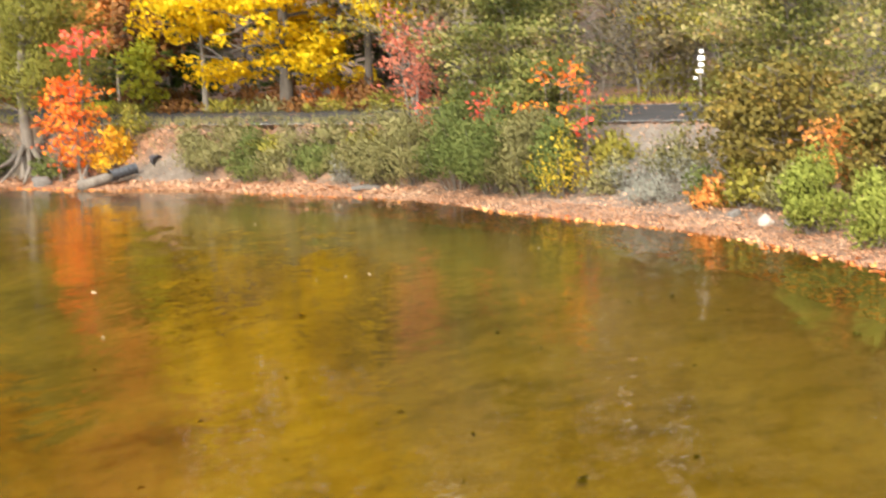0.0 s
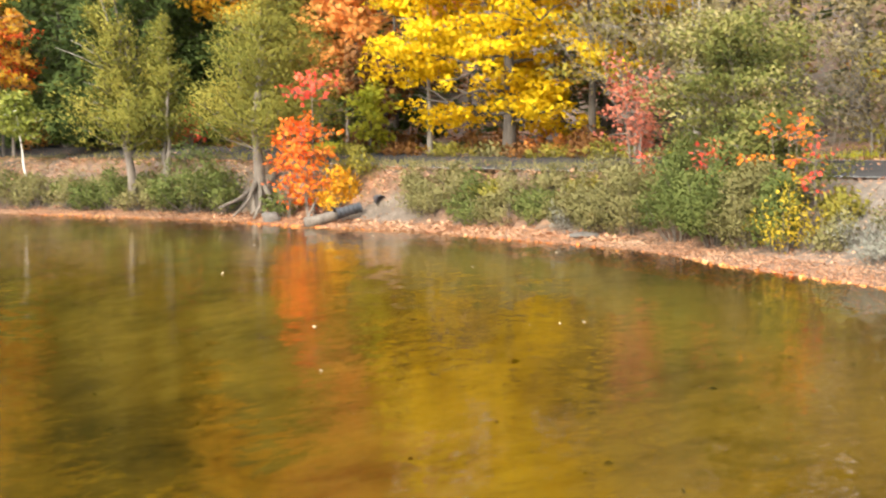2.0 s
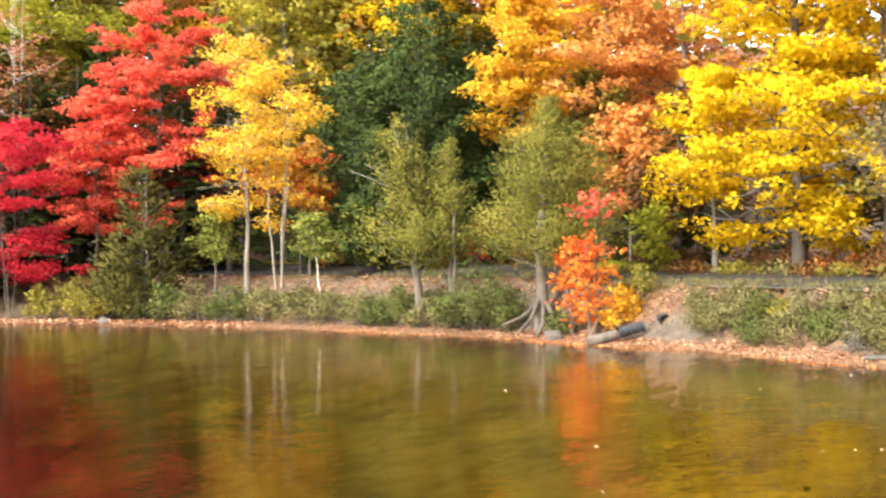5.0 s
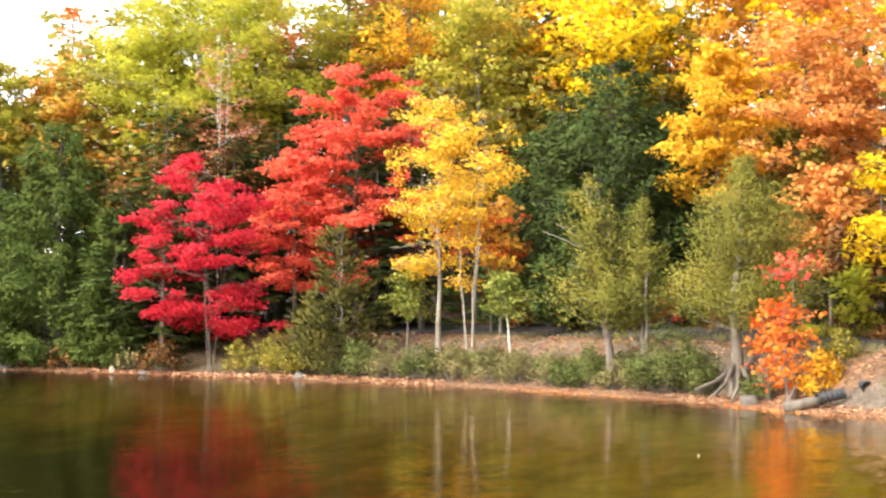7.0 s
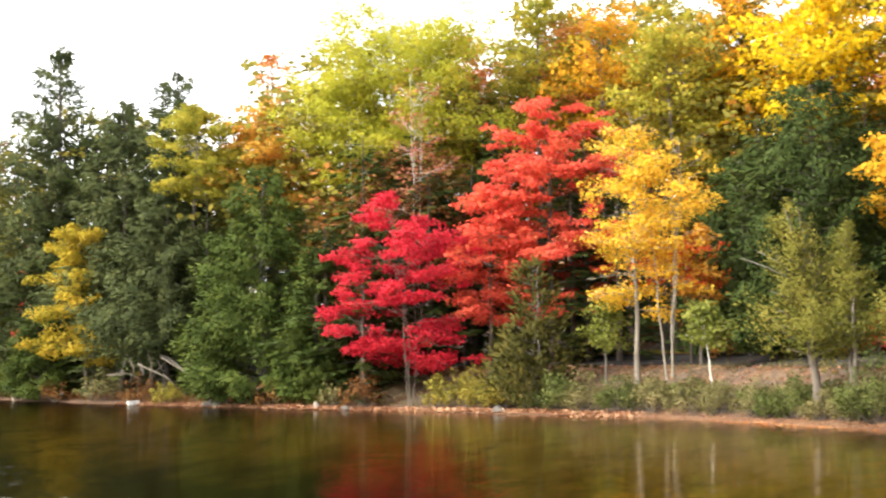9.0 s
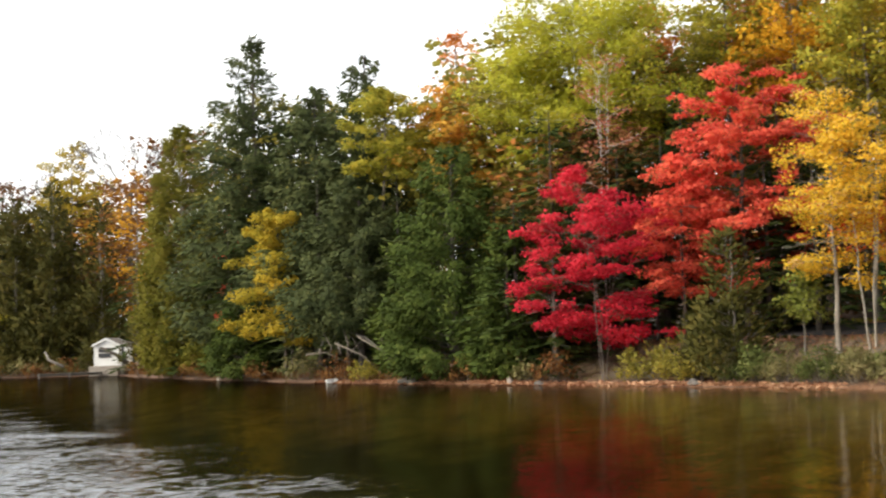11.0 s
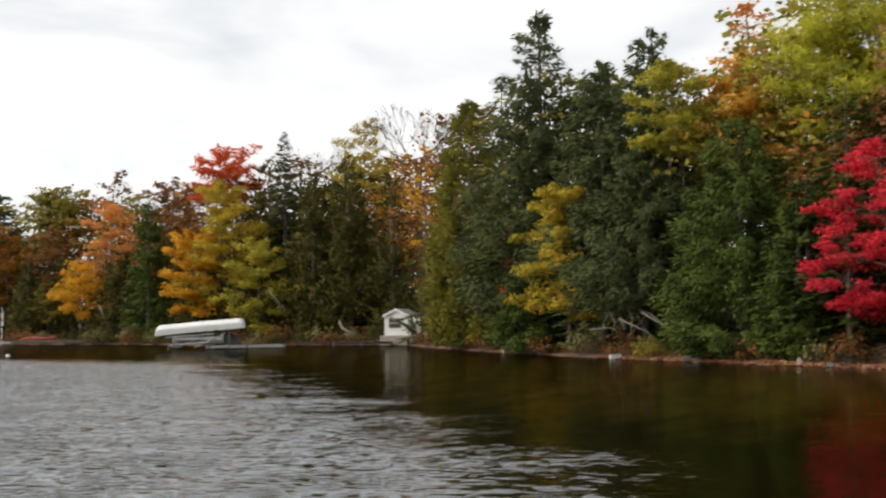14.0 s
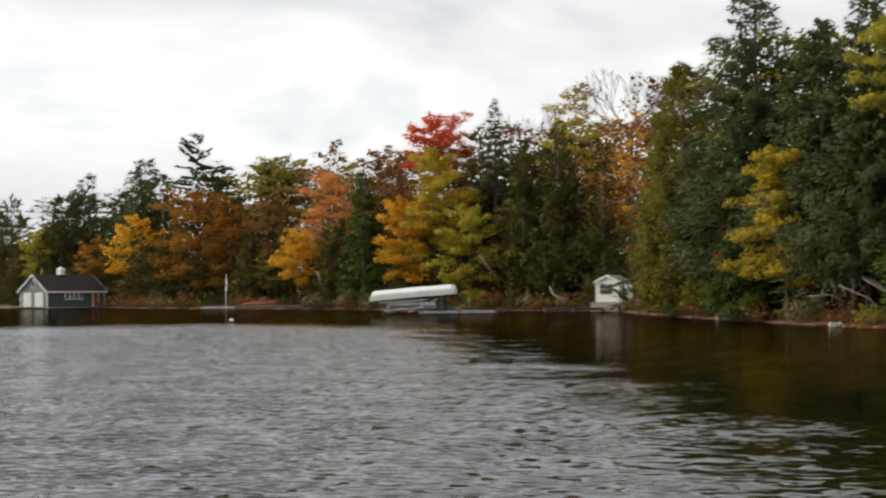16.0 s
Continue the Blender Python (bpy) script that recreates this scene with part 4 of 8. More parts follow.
def cabin(x, y, z, turn):
    ob = hut("cabin", x, y, z, turn, 2.5, 3.0, 2.05, 2.62, (WHITE_PAINT, WHITE_PAINT, PLANK, WHITE_PAINT), "small weathered white cabin on a stone base by the water", 0.14)
    for k in range(2):
        z0 = 0.78 + k * 0.52
        win = boxed("window", DRIFTWOOD, ob, (0.45, 1.75, -0.06, -0.004, z0, z0 + 0.46), 0.01, "grey-framed window")
        boxed("pane", GLASS_DARK, win, (0.52, 1.68, -0.075, -0.063, z0 + 0.06, z0 + 0.40), 0.003)
    boxed("wall_post", WHITE_PAINT, ob, (2.62, 2.76, 0.02, 0.16, 0, 2.1), 0.01)
    boxed("wall_post", WHITE_PAINT, ob, (3.05, 3.15, 0.02, 0.16, 0, 2.1), 0.01)
    # solid dark box standing in for the shade inside the lean-to opening
    boxed("doorway", DARK_METAL, ob, (2.77, 3.04, 0.12, 0.2, 0.0, 2.0), 0.01, "solid dark panel for the shade in the lean-to opening")
    boxed("lean_to_wall", WHITE_PAINT, ob, (3.16, 3.75, 0.05, 2.6, 0.25, 1.75), 0.01, "white side wall of the lean-to")
    part("lean_to_roof", prism(bmesh.new(), [(2.6, 2.2), (3.85, 1.98), (3.85, 2.08), (2.6, 2.32)], -0.25, 2.8), PLANK, ob, "grey plank lean-to roof")
    boxed("base", PALE_STONE, ob, (-0.3, 3.3, -0.7, 3.2, -1.0, -0.01), 0.06, "pale stone base")
    boxed("step", PALE_STONE, ob, (0.9, 2.9, -1.3, -0.703, -1.0, -0.35), 0.05, "pale stone step")
    return ob


def boat_lift(x, y, turn, length):
    """A covered boat lift: canopy, frame and the boat hung in it; its length runs along local x."""
    ob = holder("boat_lift", x, y, 0.0, "aluminium boat lift under a long white canvas canopy", "boat lift", turn=turn)
    half, wide = length / 2, 1.5
    bm = bmesh.new()
    rings = []
    for u, full in ((-1.0, 0.72), (-0.93, 1.0), (-0.5, 1.0), (0.0, 1.0), (0.5, 1.0), (0.93, 1.0), (1.0, 0.72)):
        low = 1.62 + 0.33 * u + 0.025 * math.cos(u * 9)
        w = wide * (0.9 + 0.1 * full)
        section = ((-w, 0.0), (-w, 0.55 * full), (-0.62 * wide * full, 0.95 * full), (0.62 * wide * full, 0.95 * full), (w, 0.55 * full), (w, 0.0))
        rings.append([bm.verts.new((u * half, yy, low + zz)) for yy, zz in section])
    for r0, r1 in zip(rings[:-1], rings[1:]):
        for j in range(5):
            bm.faces.new((r0[j], r0[j + 1], r1[j + 1], r1[j]))
    bm.faces.new(rings[0])
    bm.faces.new(rings[-1][::-1])
    bmesh.ops.recalc_face_normals(bm, faces=bm.faces)
    bmesh.ops.bevel(bm, geom=[e for e in bm.edges if len(e.link_faces) == 2 and e.calc_face_angle() > 0.3], offset=0.07, segments=2, affect="EDGES")
    part("canopy", bm, CANVAS, ob, "white canvas canopy sloping down to one end")
    for sx in (-1, 1):
        for sy in (-1, 1):
            boxed("post", DRIFTWOOD, ob, (sx * half * 0.7 - 0.05, sx * half * 0.7 + 0.05, sy * 1.3 - 0.05, sy * 1.3 + 0.05, -1.2, 1.7 + 0.22 * sx), 0.01)
        boxed("cross_beam", ALU, ob, (sx * half * 0.62 - 0.08, sx * half * 0.62 + 0.08, -1.25, 1.25, 0.18, 0.34), 0.01)
    for sy in (-1, 1):
        for z0, x0, x1 in ((1.12, -0.78, 0.35), (0.36, -0.66, 0.25)):
            q = np.array([(half * x0, sy * 1.4, z0), (half * x1, sy * 1.4, z0 + 0.3)])
            child("rail", tubes("rail", ALU, [(q, [0.07, 0.07])], 6), ob)
        for x0, x1 in ((-0.55, 0.3), (-0.1, 0.62)):
            q = np.array([(half * x0, sy * 1.36, 0.15), (half * x1, sy * 1.36, 1.3 + 0.3 * x1)])
            child("brace", tubes("brace", ALU, [(q, [0.05, 0.05])], 6), ob)
    bm = bmesh.new()
    n = 14
    rings = []
    for i in range(n):
        u = i / (n - 1)
        w = 1.0 * (1 - max(0, (0.35 - u) / 0.35) ** 2.2) + 0.02
        rings.append([bm.verts.new((-half * 0.66 + u * half * 1.2, yy * w, zz)) for yy, zz in ((-1.0, 1.15), (-0.95, 0.85), (0, 0.51 + 0.25 * max(0, 0.3 - u)), (0.95, 0.85), (1.0, 1.15), (0, 1.2))])
    for r0, r1 in zip(rings[:-1], rings[1:]):
        for j in range(6):
            bm.faces.new((r0[j], r0[(j + 1) % 6], r1[(j + 1) % 6], r1[j]))
    bm.faces.new(rings[0])
    bm.faces.new(rings[-1][::-1])
    bmesh.ops.recalc_face_normals(bm, faces=bm.faces)
    hull = tagged(part("motor_boat", bm, WHITE_PAINT), "white motor boat hung in the covered lift", "boat")
    hull.matrix_basis = pose(x, y, 0.0, 0, 0, turn)
    boxed("outboard_motor", DARK_METAL, hull, (half * 0.55, half * 0.72, -0.2, 0.2, 0.45, 1.5), 0.06, "dark outboard motor")
    return ob


def heap(x, y, turn):
    """A lumpy dark heap, added for the unclear dark clutter at the foot of the lift."""
    bm = bmesh.new()
    bmesh.ops.create_icosphere(bm, subdivisions=3, radius=1.0, matrix=Matrix.Diagonal((1.5, 0.9, 1.25, 1)))
    rng = random.Random(31)
    fold = [(rng.uniform(2, 5), rng.uniform(0, 6.28)) for _ in range(4)]
    for v in bm.verts:
        v.co *= 1 + 0.07 * sum(math.sin(v.co.x * k + v.co.z * k * 0.7 + p) for k, p in fold)
    ob = tagged(part("tarpaulin_heap", bm, DARK_METAL, None, "", True), "dark lumpy heap at the foot of the boat lift", "tarpaulin")
    ob.matrix_basis = pose(x, y, 0.1, 0, 0, turn)
    return ob


def dock(x, y, turn, length, wide, height, label, mat=None):
    ob = holder("dock", x, y, 0.0, label, "dock", turn=turn)
    n = int(length / 0.5)
    for i in range(n):
        boxed("plank", mat or PLANK, ob, (i * 0.5 + 0.01, i * 0.5 + 0.49, 0, wide, height - 0.05, height), 0.008)
    for yy in (0.05, wide - 0.15):
        boxed("beam", mat or DRIFTWOOD, ob, (0, n * 0.5, yy, yy + 0.1, height - 0.25, height - 0.052), 0.01)
    for i in range(max(2, int(length / 3)) + 1):
        xx = 0.2 + i * (n * 0.5 - 0.4) / max(2, int(length / 3))
        for yy in (-0.08, wide + 0.08):
            boxed("post", DRIFTWOOD, ob, (xx - 0.07, xx + 0.07, yy - 0.07, yy + 0.07, -1.9, height + 0.04), 0.02)
    return ob


def canoe(x, y, z, turn, length, mat, label):
    """An upturned canoe."""
    bm = bmesh.new()
    n, rings = 16, []
    for i in range(n):
        u = -1 + 2 * i / (n - 1)
        w = 0.42 * (1 - abs(u) ** 2.4) + 0.01
        rings.append([bm.verts.new((u * length / 2, w * math.cos(a), 0.36 * math.sin(a) * (1 - 0.25 * abs(u) ** 3) - 0.1 * abs(u) ** 4)) for a in np.linspace(0, math.pi, 8)])
    for r0, r1 in zip(rings[:-1], rings[1:]):
        for j in range(7):
            bm.faces.new((r0[j], r0[j + 1], r1[j + 1], r1[j]))
    bmesh.ops.recalc_face_normals(bm, faces=bm.faces)
    hull = part("canoe", bm, mat, None, label, True)
    hull.matrix_basis = pose(x, y, z, 0, 0, turn)
    m = hull.modifiers.new("thickness", "SOLIDIFY")
    m.thickness = 0.02
    for k in (-0.6, 0.6):
        boxed("thwart", DRIFTWOOD, hull, (k - 0.04, k + 0.04, -0.33, 0.33, 0.02, 0.05), 0.005)
    return tagged(hull, label, "canoe")


def rock(x, y, wide, deep, high, seed, mat, label, sink=0.38, turn=0.0, name="rock"):
    rng = random.Random(seed)
    bm = bmesh.new()
    bmesh.ops.create_icosphere(bm, subdivisions=3, radius=1.0)
    shift = Vector((rng.uniform(0, 50), rng.uniform(0, 50), rng.uniform(0, 50)))
    for v in bm.verts:
        k = 1 + 0.45 * noise.noise(v.co * 1.2 + shift) + 0.16 * noise.noise(v.co * 3.0 + shift)
        v.co = Vector((v.co.x * wide / 2, v.co.y * deep / 2, max(-0.6, v.co.z) * high * 0.7)) * k
    ob = part(name, bm, mat, None, "", True)
    ob.matrix_basis = pose(x, y, max(ground_z(x, y), -0.3) + high * (0.5 - sink), 0, 0, turn)
    return tagged(ob, label, "rock")


def trunk_log(name, points, r0, r1, mat, label, limbs=(), category="log", sides=10):
    """A lying or leaning trunk along points in the world, with stubs of limbs."""
    lines = [(np.array(points, float), np.linspace(r0, r1, len(points)))]
    for a, b, r in limbs:
        a, b = np.array(a, float), np.array(b, float)
        m = (a + b) / 2 + np.array([0, 0, 0.06 * np.linalg.norm(b - a)])
        lines.append((np.array([a, m, b]), [r, r * 0.7, r * 0.25]))
    me = tubes(name, mat, lines, sides)
    bm = bmesh.new()
    bm.from_mesh(me)
    bmesh.ops.holes_fill(bm, edges=bm.edges, sides=sides)
    bm.to_mesh(me)
    bm.free()
    return tagged(new(name, me), label, category)


def pipe_piece(x, y, z, turn, dip, length, radius, label):
    """A ribbed plastic pipe, open at its ends."""
    n = int(length / 0.035)
    pts = np.column_stack([np.linspace(0, length, n), np.zeros(n), np.zeros(n)])
    out = radius + 0.012 * np.sin(np.arange(n) * 1.57)
    me = tubes("drain_pipe", PIPE, [(pts, out), (pts[::-1], np.full(n, radius * 0.88))], 18)
    ob = tagged(new("drain_pipe", me), label, "pipe")
    ob.matrix_basis = pose(x, y, z, 0, dip, turn)
    return ob


def leaf_litter(name, label, count, spread, seed, leaf, mat=None):
    """Fallen leaves: spread(rng, n) gives their x, y and heights."""
    rng = np.random.default_rng(seed)
    at = spread(rng, count)
    n = len(at)
    normal = unit(np.array([0, 0, 1.0]) + rng.normal(0, 0.35, (n, 3)))
    axis = rng.normal(0, 1, (n, 3)) * np.array([1, 1, 0.2])
    size = leaf * rng.uniform(0.6, 1.4, n)
    return tagged(new(name, leaf_mesh(name, mat or LITTER, at, axis, normal, size, size * 0.85)), label, "fallen leaves", kind="stuff")


def on_beach(x0, x1, d0, d1, lift=0.012, floor=-9.0, power=1.0):
    def spread(rng, n):
        length = np.hypot(*(SHORE[1:] - SHORE[:-1]).T)
        keep_seg = (np.maximum(SHORE[1:, 0], SHORE[:-1, 0]) > x0) & (np.minimum(SHORE[1:, 0], SHORE[:-1, 0]) < x1) & (SHORE[1:, 1] > 5)
        p = np.where(keep_seg, length, 0)
        i = rng.choice(len(length), n * 3, p=p / p.sum())
        u = rng.uniform(0, 1, len(i))[:, None]
        a = SHORE[i] + (SHORE[i + 1] - SHORE[i]) * u
        way = unit(SHORE[i + 1] - SHORE[i])
        off = d0 + (d1 - d0) * rng.uniform(0, 1, len(i)) ** power
        q = a + np.column_stack([way[:, 1], -way[:, 0]]) * off[:, None]
        q = q[(q[:, 0] > x0) & (q[:, 0] < x1)][:n]
        return np.column_stack([q, np.maximum(land(q[:, 0], q[:, 1]), floor) + lift])
    return spread


def on_road_side(s0, s1, x0, x1, lift=0.012):
    def spread(rng, n):
        i = rng.integers(1, len(ROAD) - 2, n * 6)
        a = ROAD[i] + (ROAD[i + 1] - ROAD[i]) * rng.uniform(0, 1, len(i))[:, None]
        way = unit(ROAD[i + 1] - ROAD[i])
        q = a + np.column_stack([way[:, 1], -way[:, 0]]) * rng.uniform(s0, s1, len(i))[:, None]
        q = q[(q[:, 0] > x0) & (q[:, 0] < x1)][:n]
        return np.column_stack([q, land(q[:, 0], q[:, 1]) + lift])
    return spread


def grass(name, label, count, spread, seed, tall, mat):
    """Upright blades, thin and bent."""
    rng = np.random.default_rng(seed)
    at = spread(rng, count)
    n = len(at)
    tuft = at + np.column_stack([rng.normal(0, 0.05, (n, 2)), np.full(n, -0.03)])
    axis = np.array([0, 0, 1.0]) + rng.normal(0, 0.32, (n, 3))
    size = tall * rng.uniform(0.5, 1.4, n)
    return tagged(new(name, leaf_mesh(name, mat, tuft, axis, rng.normal(0, 1, (n, 3)), size, size * 0.075)), label, "grass", kind="stuff")


def flagpole(x, y, z, high):
    ob = holder("flagpole", x, y, z, "white flagpole with a small limp flag on the far dock", "flagpole")
    child("pole", tubes("pole", WHITE_PAINT, [(np.array([(0, 0, -0.3), (0, 0, high / 2), (0, 0, high)]), [0.05, 0.045, 0.035])], 10), ob)
    bm = bmesh.new()
    cols = []
    for i in range(7):
        u = i / 6
        cols.append([bm.verts.new((0.06 + 0.28 * u + 0.05 * math.sin(v * 5), 0.12 * math.sin(u * 7 + v), high - 0.15 - 1.5 * v - 0.5 * u)) for v in np.linspace(0, 1, 6)])
    for a, b in zip(cols[:-1], cols[1:]):
        for j in range(5):
            bm.faces.new((a[j], b[j], b[j + 1], a[j + 1]))
    part("flag", bm, WHITE_PAINT, ob, "limp white and red flag", True)
    boxed("flag_band", RED_PAINT, ob, (0.055, 0.32, -0.16, 0.16, high - 1.45, high - 1.05), 0.05, "red band of the flag")
    bm = bmesh.new()
    bmesh.ops.create_uvsphere(bm, u_segments=10, v_segments=8, radius=0.1, matrix=pose(0, 0, high + 0.08))
    part("finial", bm, WHITE_PAINT, ob)
    return ob


def marker_post(x, y, turn):
    ob = holder("road_marker", x, y, ground_z(x, y), "roadside post with a stack of white plates", "road sign", turn=turn)
    boxed("post", DRIFTWOOD, ob, (-0.03, 0.03, 0, 0.05, -0.3, 1.36), 0.008)
    for i, (dx, w, h) in enumerate(((0.03, 0.14, 0.10), (0.02, 0.20, 0.14), (0.02, 0.18, 0.11), (-0.02, 0.22, 0.12), (-0.12, 0.14, 0.08))):
        zz = 1.30 - i * 0.155
        boxed("plate", WHITE_PAINT, ob, (dx - w * 0.38, dx + w * 0.38, -0.03, -0.003, zz - h * 0.4, zz + h * 0.4), 0.008, "white plate")
    return ob


def buoy(x, y):
    bm = bmesh.new()
    bmesh.ops.create_uvsphere(bm, u_segments=14, v_segments=10, radius=0.17, matrix=Matrix.Diagonal((1, 1, 0.85, 1)))
    ob = tagged(part("buoy", bm, WHITE_PAINT, None, "", True), "white mooring buoy floating on the lake", "buoy")
    ob.matrix_basis = pose(x, y, 0.05)
    bm = bmesh.new()
    bmesh.ops.create_cone(bm, cap_ends=True, segments=10, radius1=0.04, radius2=0.03, depth=0.1, matrix=pose(0, 0, 0.18))
    part("neck", bm, DARK_METAL, ob)
    return ob


def white_box(x, y, turn):
    ob = holder("dock_float", x, y, max(0.02, ground_z(x, y)), "white block of dock foam lying at the water edge", "dock float", turn=turn)
    boxed("block", WHITE_PAINT, ob, (-0.34, 0.34, -0.2, 0.2, -0.05, 0.24), 0.05)
    boxed("strap", DARK_METAL, ob, (0.02, 0.06, -0.206, 0.206, -0.05, 0.246), 0.004)
    return ob


# kinds of tree that stand again and again in the woods behind
WOOD = "trees of the wood behind the shore"
def wood_broadleaf(x, y, mat, seed, label, name="maple_tree"):
    z = ground_z(x, y)
    return broadleaf(x, y, z + 15, 3.9, z + 4.5, mat, leaf=0.31, n=2100, seed=seed, limbs=34, bark=DARK_BARK, label=label, name=name, group=WOOD)


WOOD_YELLOW = wood_broadleaf(-20, 84, YELLOW, 201, "yellow-leaved maple in the hillside wood")
WOOD_ORANGE = wood_broadleaf(-32, 88, ORANGE, 202, "orange-leaved maple in the hillside wood")
WOOD_OLIVE = wood_broadleaf(-44, 86, OLIVE, 203, "olive-leaved beech in the hillside wood", "beech_tree")
WOOD_AMBER = wood_broadleaf(-95, 84, AMBER, 208, "amber-leaved maple in the wood behind the point")
WOOD_RUST = wood_broadleaf(-10, 80, RUST, 204, "brown-leaved beech in the hillside wood", "beech_tree")
WOOD_HEMLOCK = conifer(-38, 78, ground_z(-38, 78) + 14, 3.2, ground_z(-38, 78) + 1.2, HEMLOCK, n=20, seed=205, gap=0.72, spray=0.46, taper=0.55, droop=0.35, label="dark hemlock in the hillside wood", name="hemlock_tree", group=WOOD)
WOOD_CEDAR = cedar(-60, 68, ground_z(-60, 68) + 11, 2.5, ground_z(-60, 68) + 0.6, CEDAR_DARK, n=2200, seed=206, spray=0.5, point=0.6, label="dark cedar in the hillside wood", group=WOOD)
WOOD_SPRUCE = conifer(-70, 72, ground_z(-70, 72) + 15, 3.2, ground_z(-70, 72) + 1.2, SPRUCE, n=27, seed=207, gap=0.76, spray=0.42, taper=0.7, label="dark spruce in the hillside wood", group=WOOD)
BRUSH_RUST = shrub(-14, 54, 1.3, 1.6, RUST, n=300, seed=301, leaf=0.26, label="brown underbrush in the wood", group="underbrush of the wood")
BRUSH_GREEN = shrub(-18, 56, 1.3, 1.9, GREEN, n=300, seed=302, leaf=0.26, label="dark green underbrush in the wood", group="underbrush of the wood")
BRUSH_GOLD = shrub(-22, 59, 1.1, 1.4, GOLD, n=300, seed=303, leaf=0.26, label="yellow-leaved underbrush in the wood", group="underbrush of the wood")
FIRST_TOP = {o: o["top"] for o in (WOOD_YELLOW, WOOD_ORANGE, WOOD_AMBER, WOOD_OLIVE, WOOD_RUST, WOOD_HEMLOCK, WOOD_CEDAR, WOOD_SPRUCE)}


def again(tree, x, y, top, wide=1.0, turn=0.0):
    """A repeat of a tree, scaled so that its top is at that height."""
    z = ground_z(x, y)
    k = (top - z) / FIRST_TOP[tree]
    return copy_thing(tree, pose(x, y, z, 0, 0, turn) @ Matrix.Diagonal((k * wide, k * wide, k, 1)))



# right: scrub and young trees round the washed-out ramp
broadleaf(1.8, 30.1, 4.9, 1.7, 1.7, GREYGREEN, leaf=0.088, n=16000, seed=1, stems=5, limbs=40, label="young alder clump with grey-green leaves on the bank", name="alder_tree")
broadleaf(2.2, 27.4, 2.7, 0.9, 0.8, GREYGREEN, leaf=0.085, n=7000, seed=21, stems=4, limbs=24, label="low alder with dull green leaves above the beach", name="alder_tree")
broadleaf(5.5, 35.6, 6.2, 2.6, 2.2, SPARSE, leaf=0.11, gaps=0.2, n=9000, seed=2, stems=4, limbs=40, label="half-bare birch clump with dull green and tan leaves", name="birch_tree", bark=PALE_BARK)
broadleaf(7.6, 34.3, 6.4, 2.2, 2.1, OLIVE, leaf=0.11, gaps=0.2, n=9500, seed=22, stems=3, limbs=36, label="birch with thin grey-green leaves beyond the road", name="birch_tree", bark=PALE_BARK)
broadleaf(6.4, 23.2, 4.9, 1.5, 1.7, GREYGREEN, leaf=0.085, n=11500, seed=3, stems=4, limbs=44, lean=(-1.0, 0), label="leaning alder with dull green leaves over the bank", name="alder_tree")
broadleaf(6.9, 18.9, 4.4, 1.3, 1.3, GREYGREEN, leaf=0.08, n=11000, seed=4, stems=3, limbs=36, label="alder with dull green leaves by the water", name="alder_tree")
broadleaf(-0.4, 34.3, 3.7, 0.8, 1.2, PINK, leaf=0.11, gaps=0.3, n=950, seed=5, stems=3, limbs=26, tight=0.7, label="small maple with thin pink-red leaves by the road", name="maple_sapling")
broadleaf(2.4, 26.0, 2.7, 0.7, 1.3, FLAME, leaf=0.11, n=170, seed=6, stems=3, limbs=12, tight=0.5, gaps=0.5, label="maple sapling with red and orange leaves in the scrub", name="maple_sapling")
broadleaf(1.3, 28.0, 2.1, 0.4, 1.3, SCARLET, leaf=0.13, n=120, tight=0.5, seed=7, stems=1, limbs=8, label="thin maple sapling with a few red leaves", name="maple_sapling")
broadleaf(5.3, 21.9, 2.0, 0.7, 0.5, SCRUB, leaf=0.09, n=4600, seed=8, stems=5, limbs=30, label="tangled yellow-brown scrub beside the ramp", name="scrub_bush")
broadleaf(6.1, 18.7, 1.9, 0.5, 0.6, SCRUB, leaf=0.085, n=3200, seed=9, stems=4, limbs=22, label="rust-red scrub behind the shore bushes", name="scrub_bush")
broadleaf(6.1, 19.8, 1.5, 0.4, 0.7, ORANGE, leaf=0.09, n=1500, seed=10, stems=3, limbs=16, label="orange-leaved scrub behind the shore bushes", name="scrub_bush")
shrub(5.1, 18.0, 0.37, 1.12, FRESH, n=5200, seed=101, leaf=0.06, label="bright green bush at the edge of the beach")
shrub(5.4, 16.4, 0.29, 0.92, FRESH, n=4200, seed=102, leaf=0.06, label="bright green bush at the edge of the beach")
shrub(4.0, 23.1, 0.60, 0.75, SILVER, n=1300, seed=103, leaf=0.08, label="bare grey twiggy bush on the gravel ramp", slim=0.2)
shrub(4.5, 23.6, 0.46, 0.61, SILVER, n=900, seed=104, leaf=0.08, label="bare grey twiggy bush on the gravel ramp", slim=0.2)
shrub(3.4, 24.5, 0.58, 0.63, SILVER, n=1100, seed=105, leaf=0.08, label="bare grey twiggy bush on the gravel ramp", slim=0.2)
shrub(3.6, 22.7, 0.49, 0.54, SILVER, n=900, seed=106, leaf=0.08, label="bare grey twiggy bush on the gravel ramp", slim=0.2)
shrub(3.1, 24.5, 0.42, 0.63, DRYGREEN, n=800, seed=107, leaf=0.08, label="dry low bush beside the gravel ramp")
shrub(4.4, 21.5, 0.24, 0.52, ORANGE, n=500, seed=108, leaf=0.10, label="low bush with orange-red leaves by the ramp")
shrub(4.2, 21.7, 0.15, 0.66, GREEN, n=400, seed=109, leaf=0.08, label="small dark green bush by the ramp")
shrub(4.9, 21.1, 0.46, 0.65, OLIVE, n=900, seed=110, leaf=0.10, label="low yellow-brown bush above the beach")
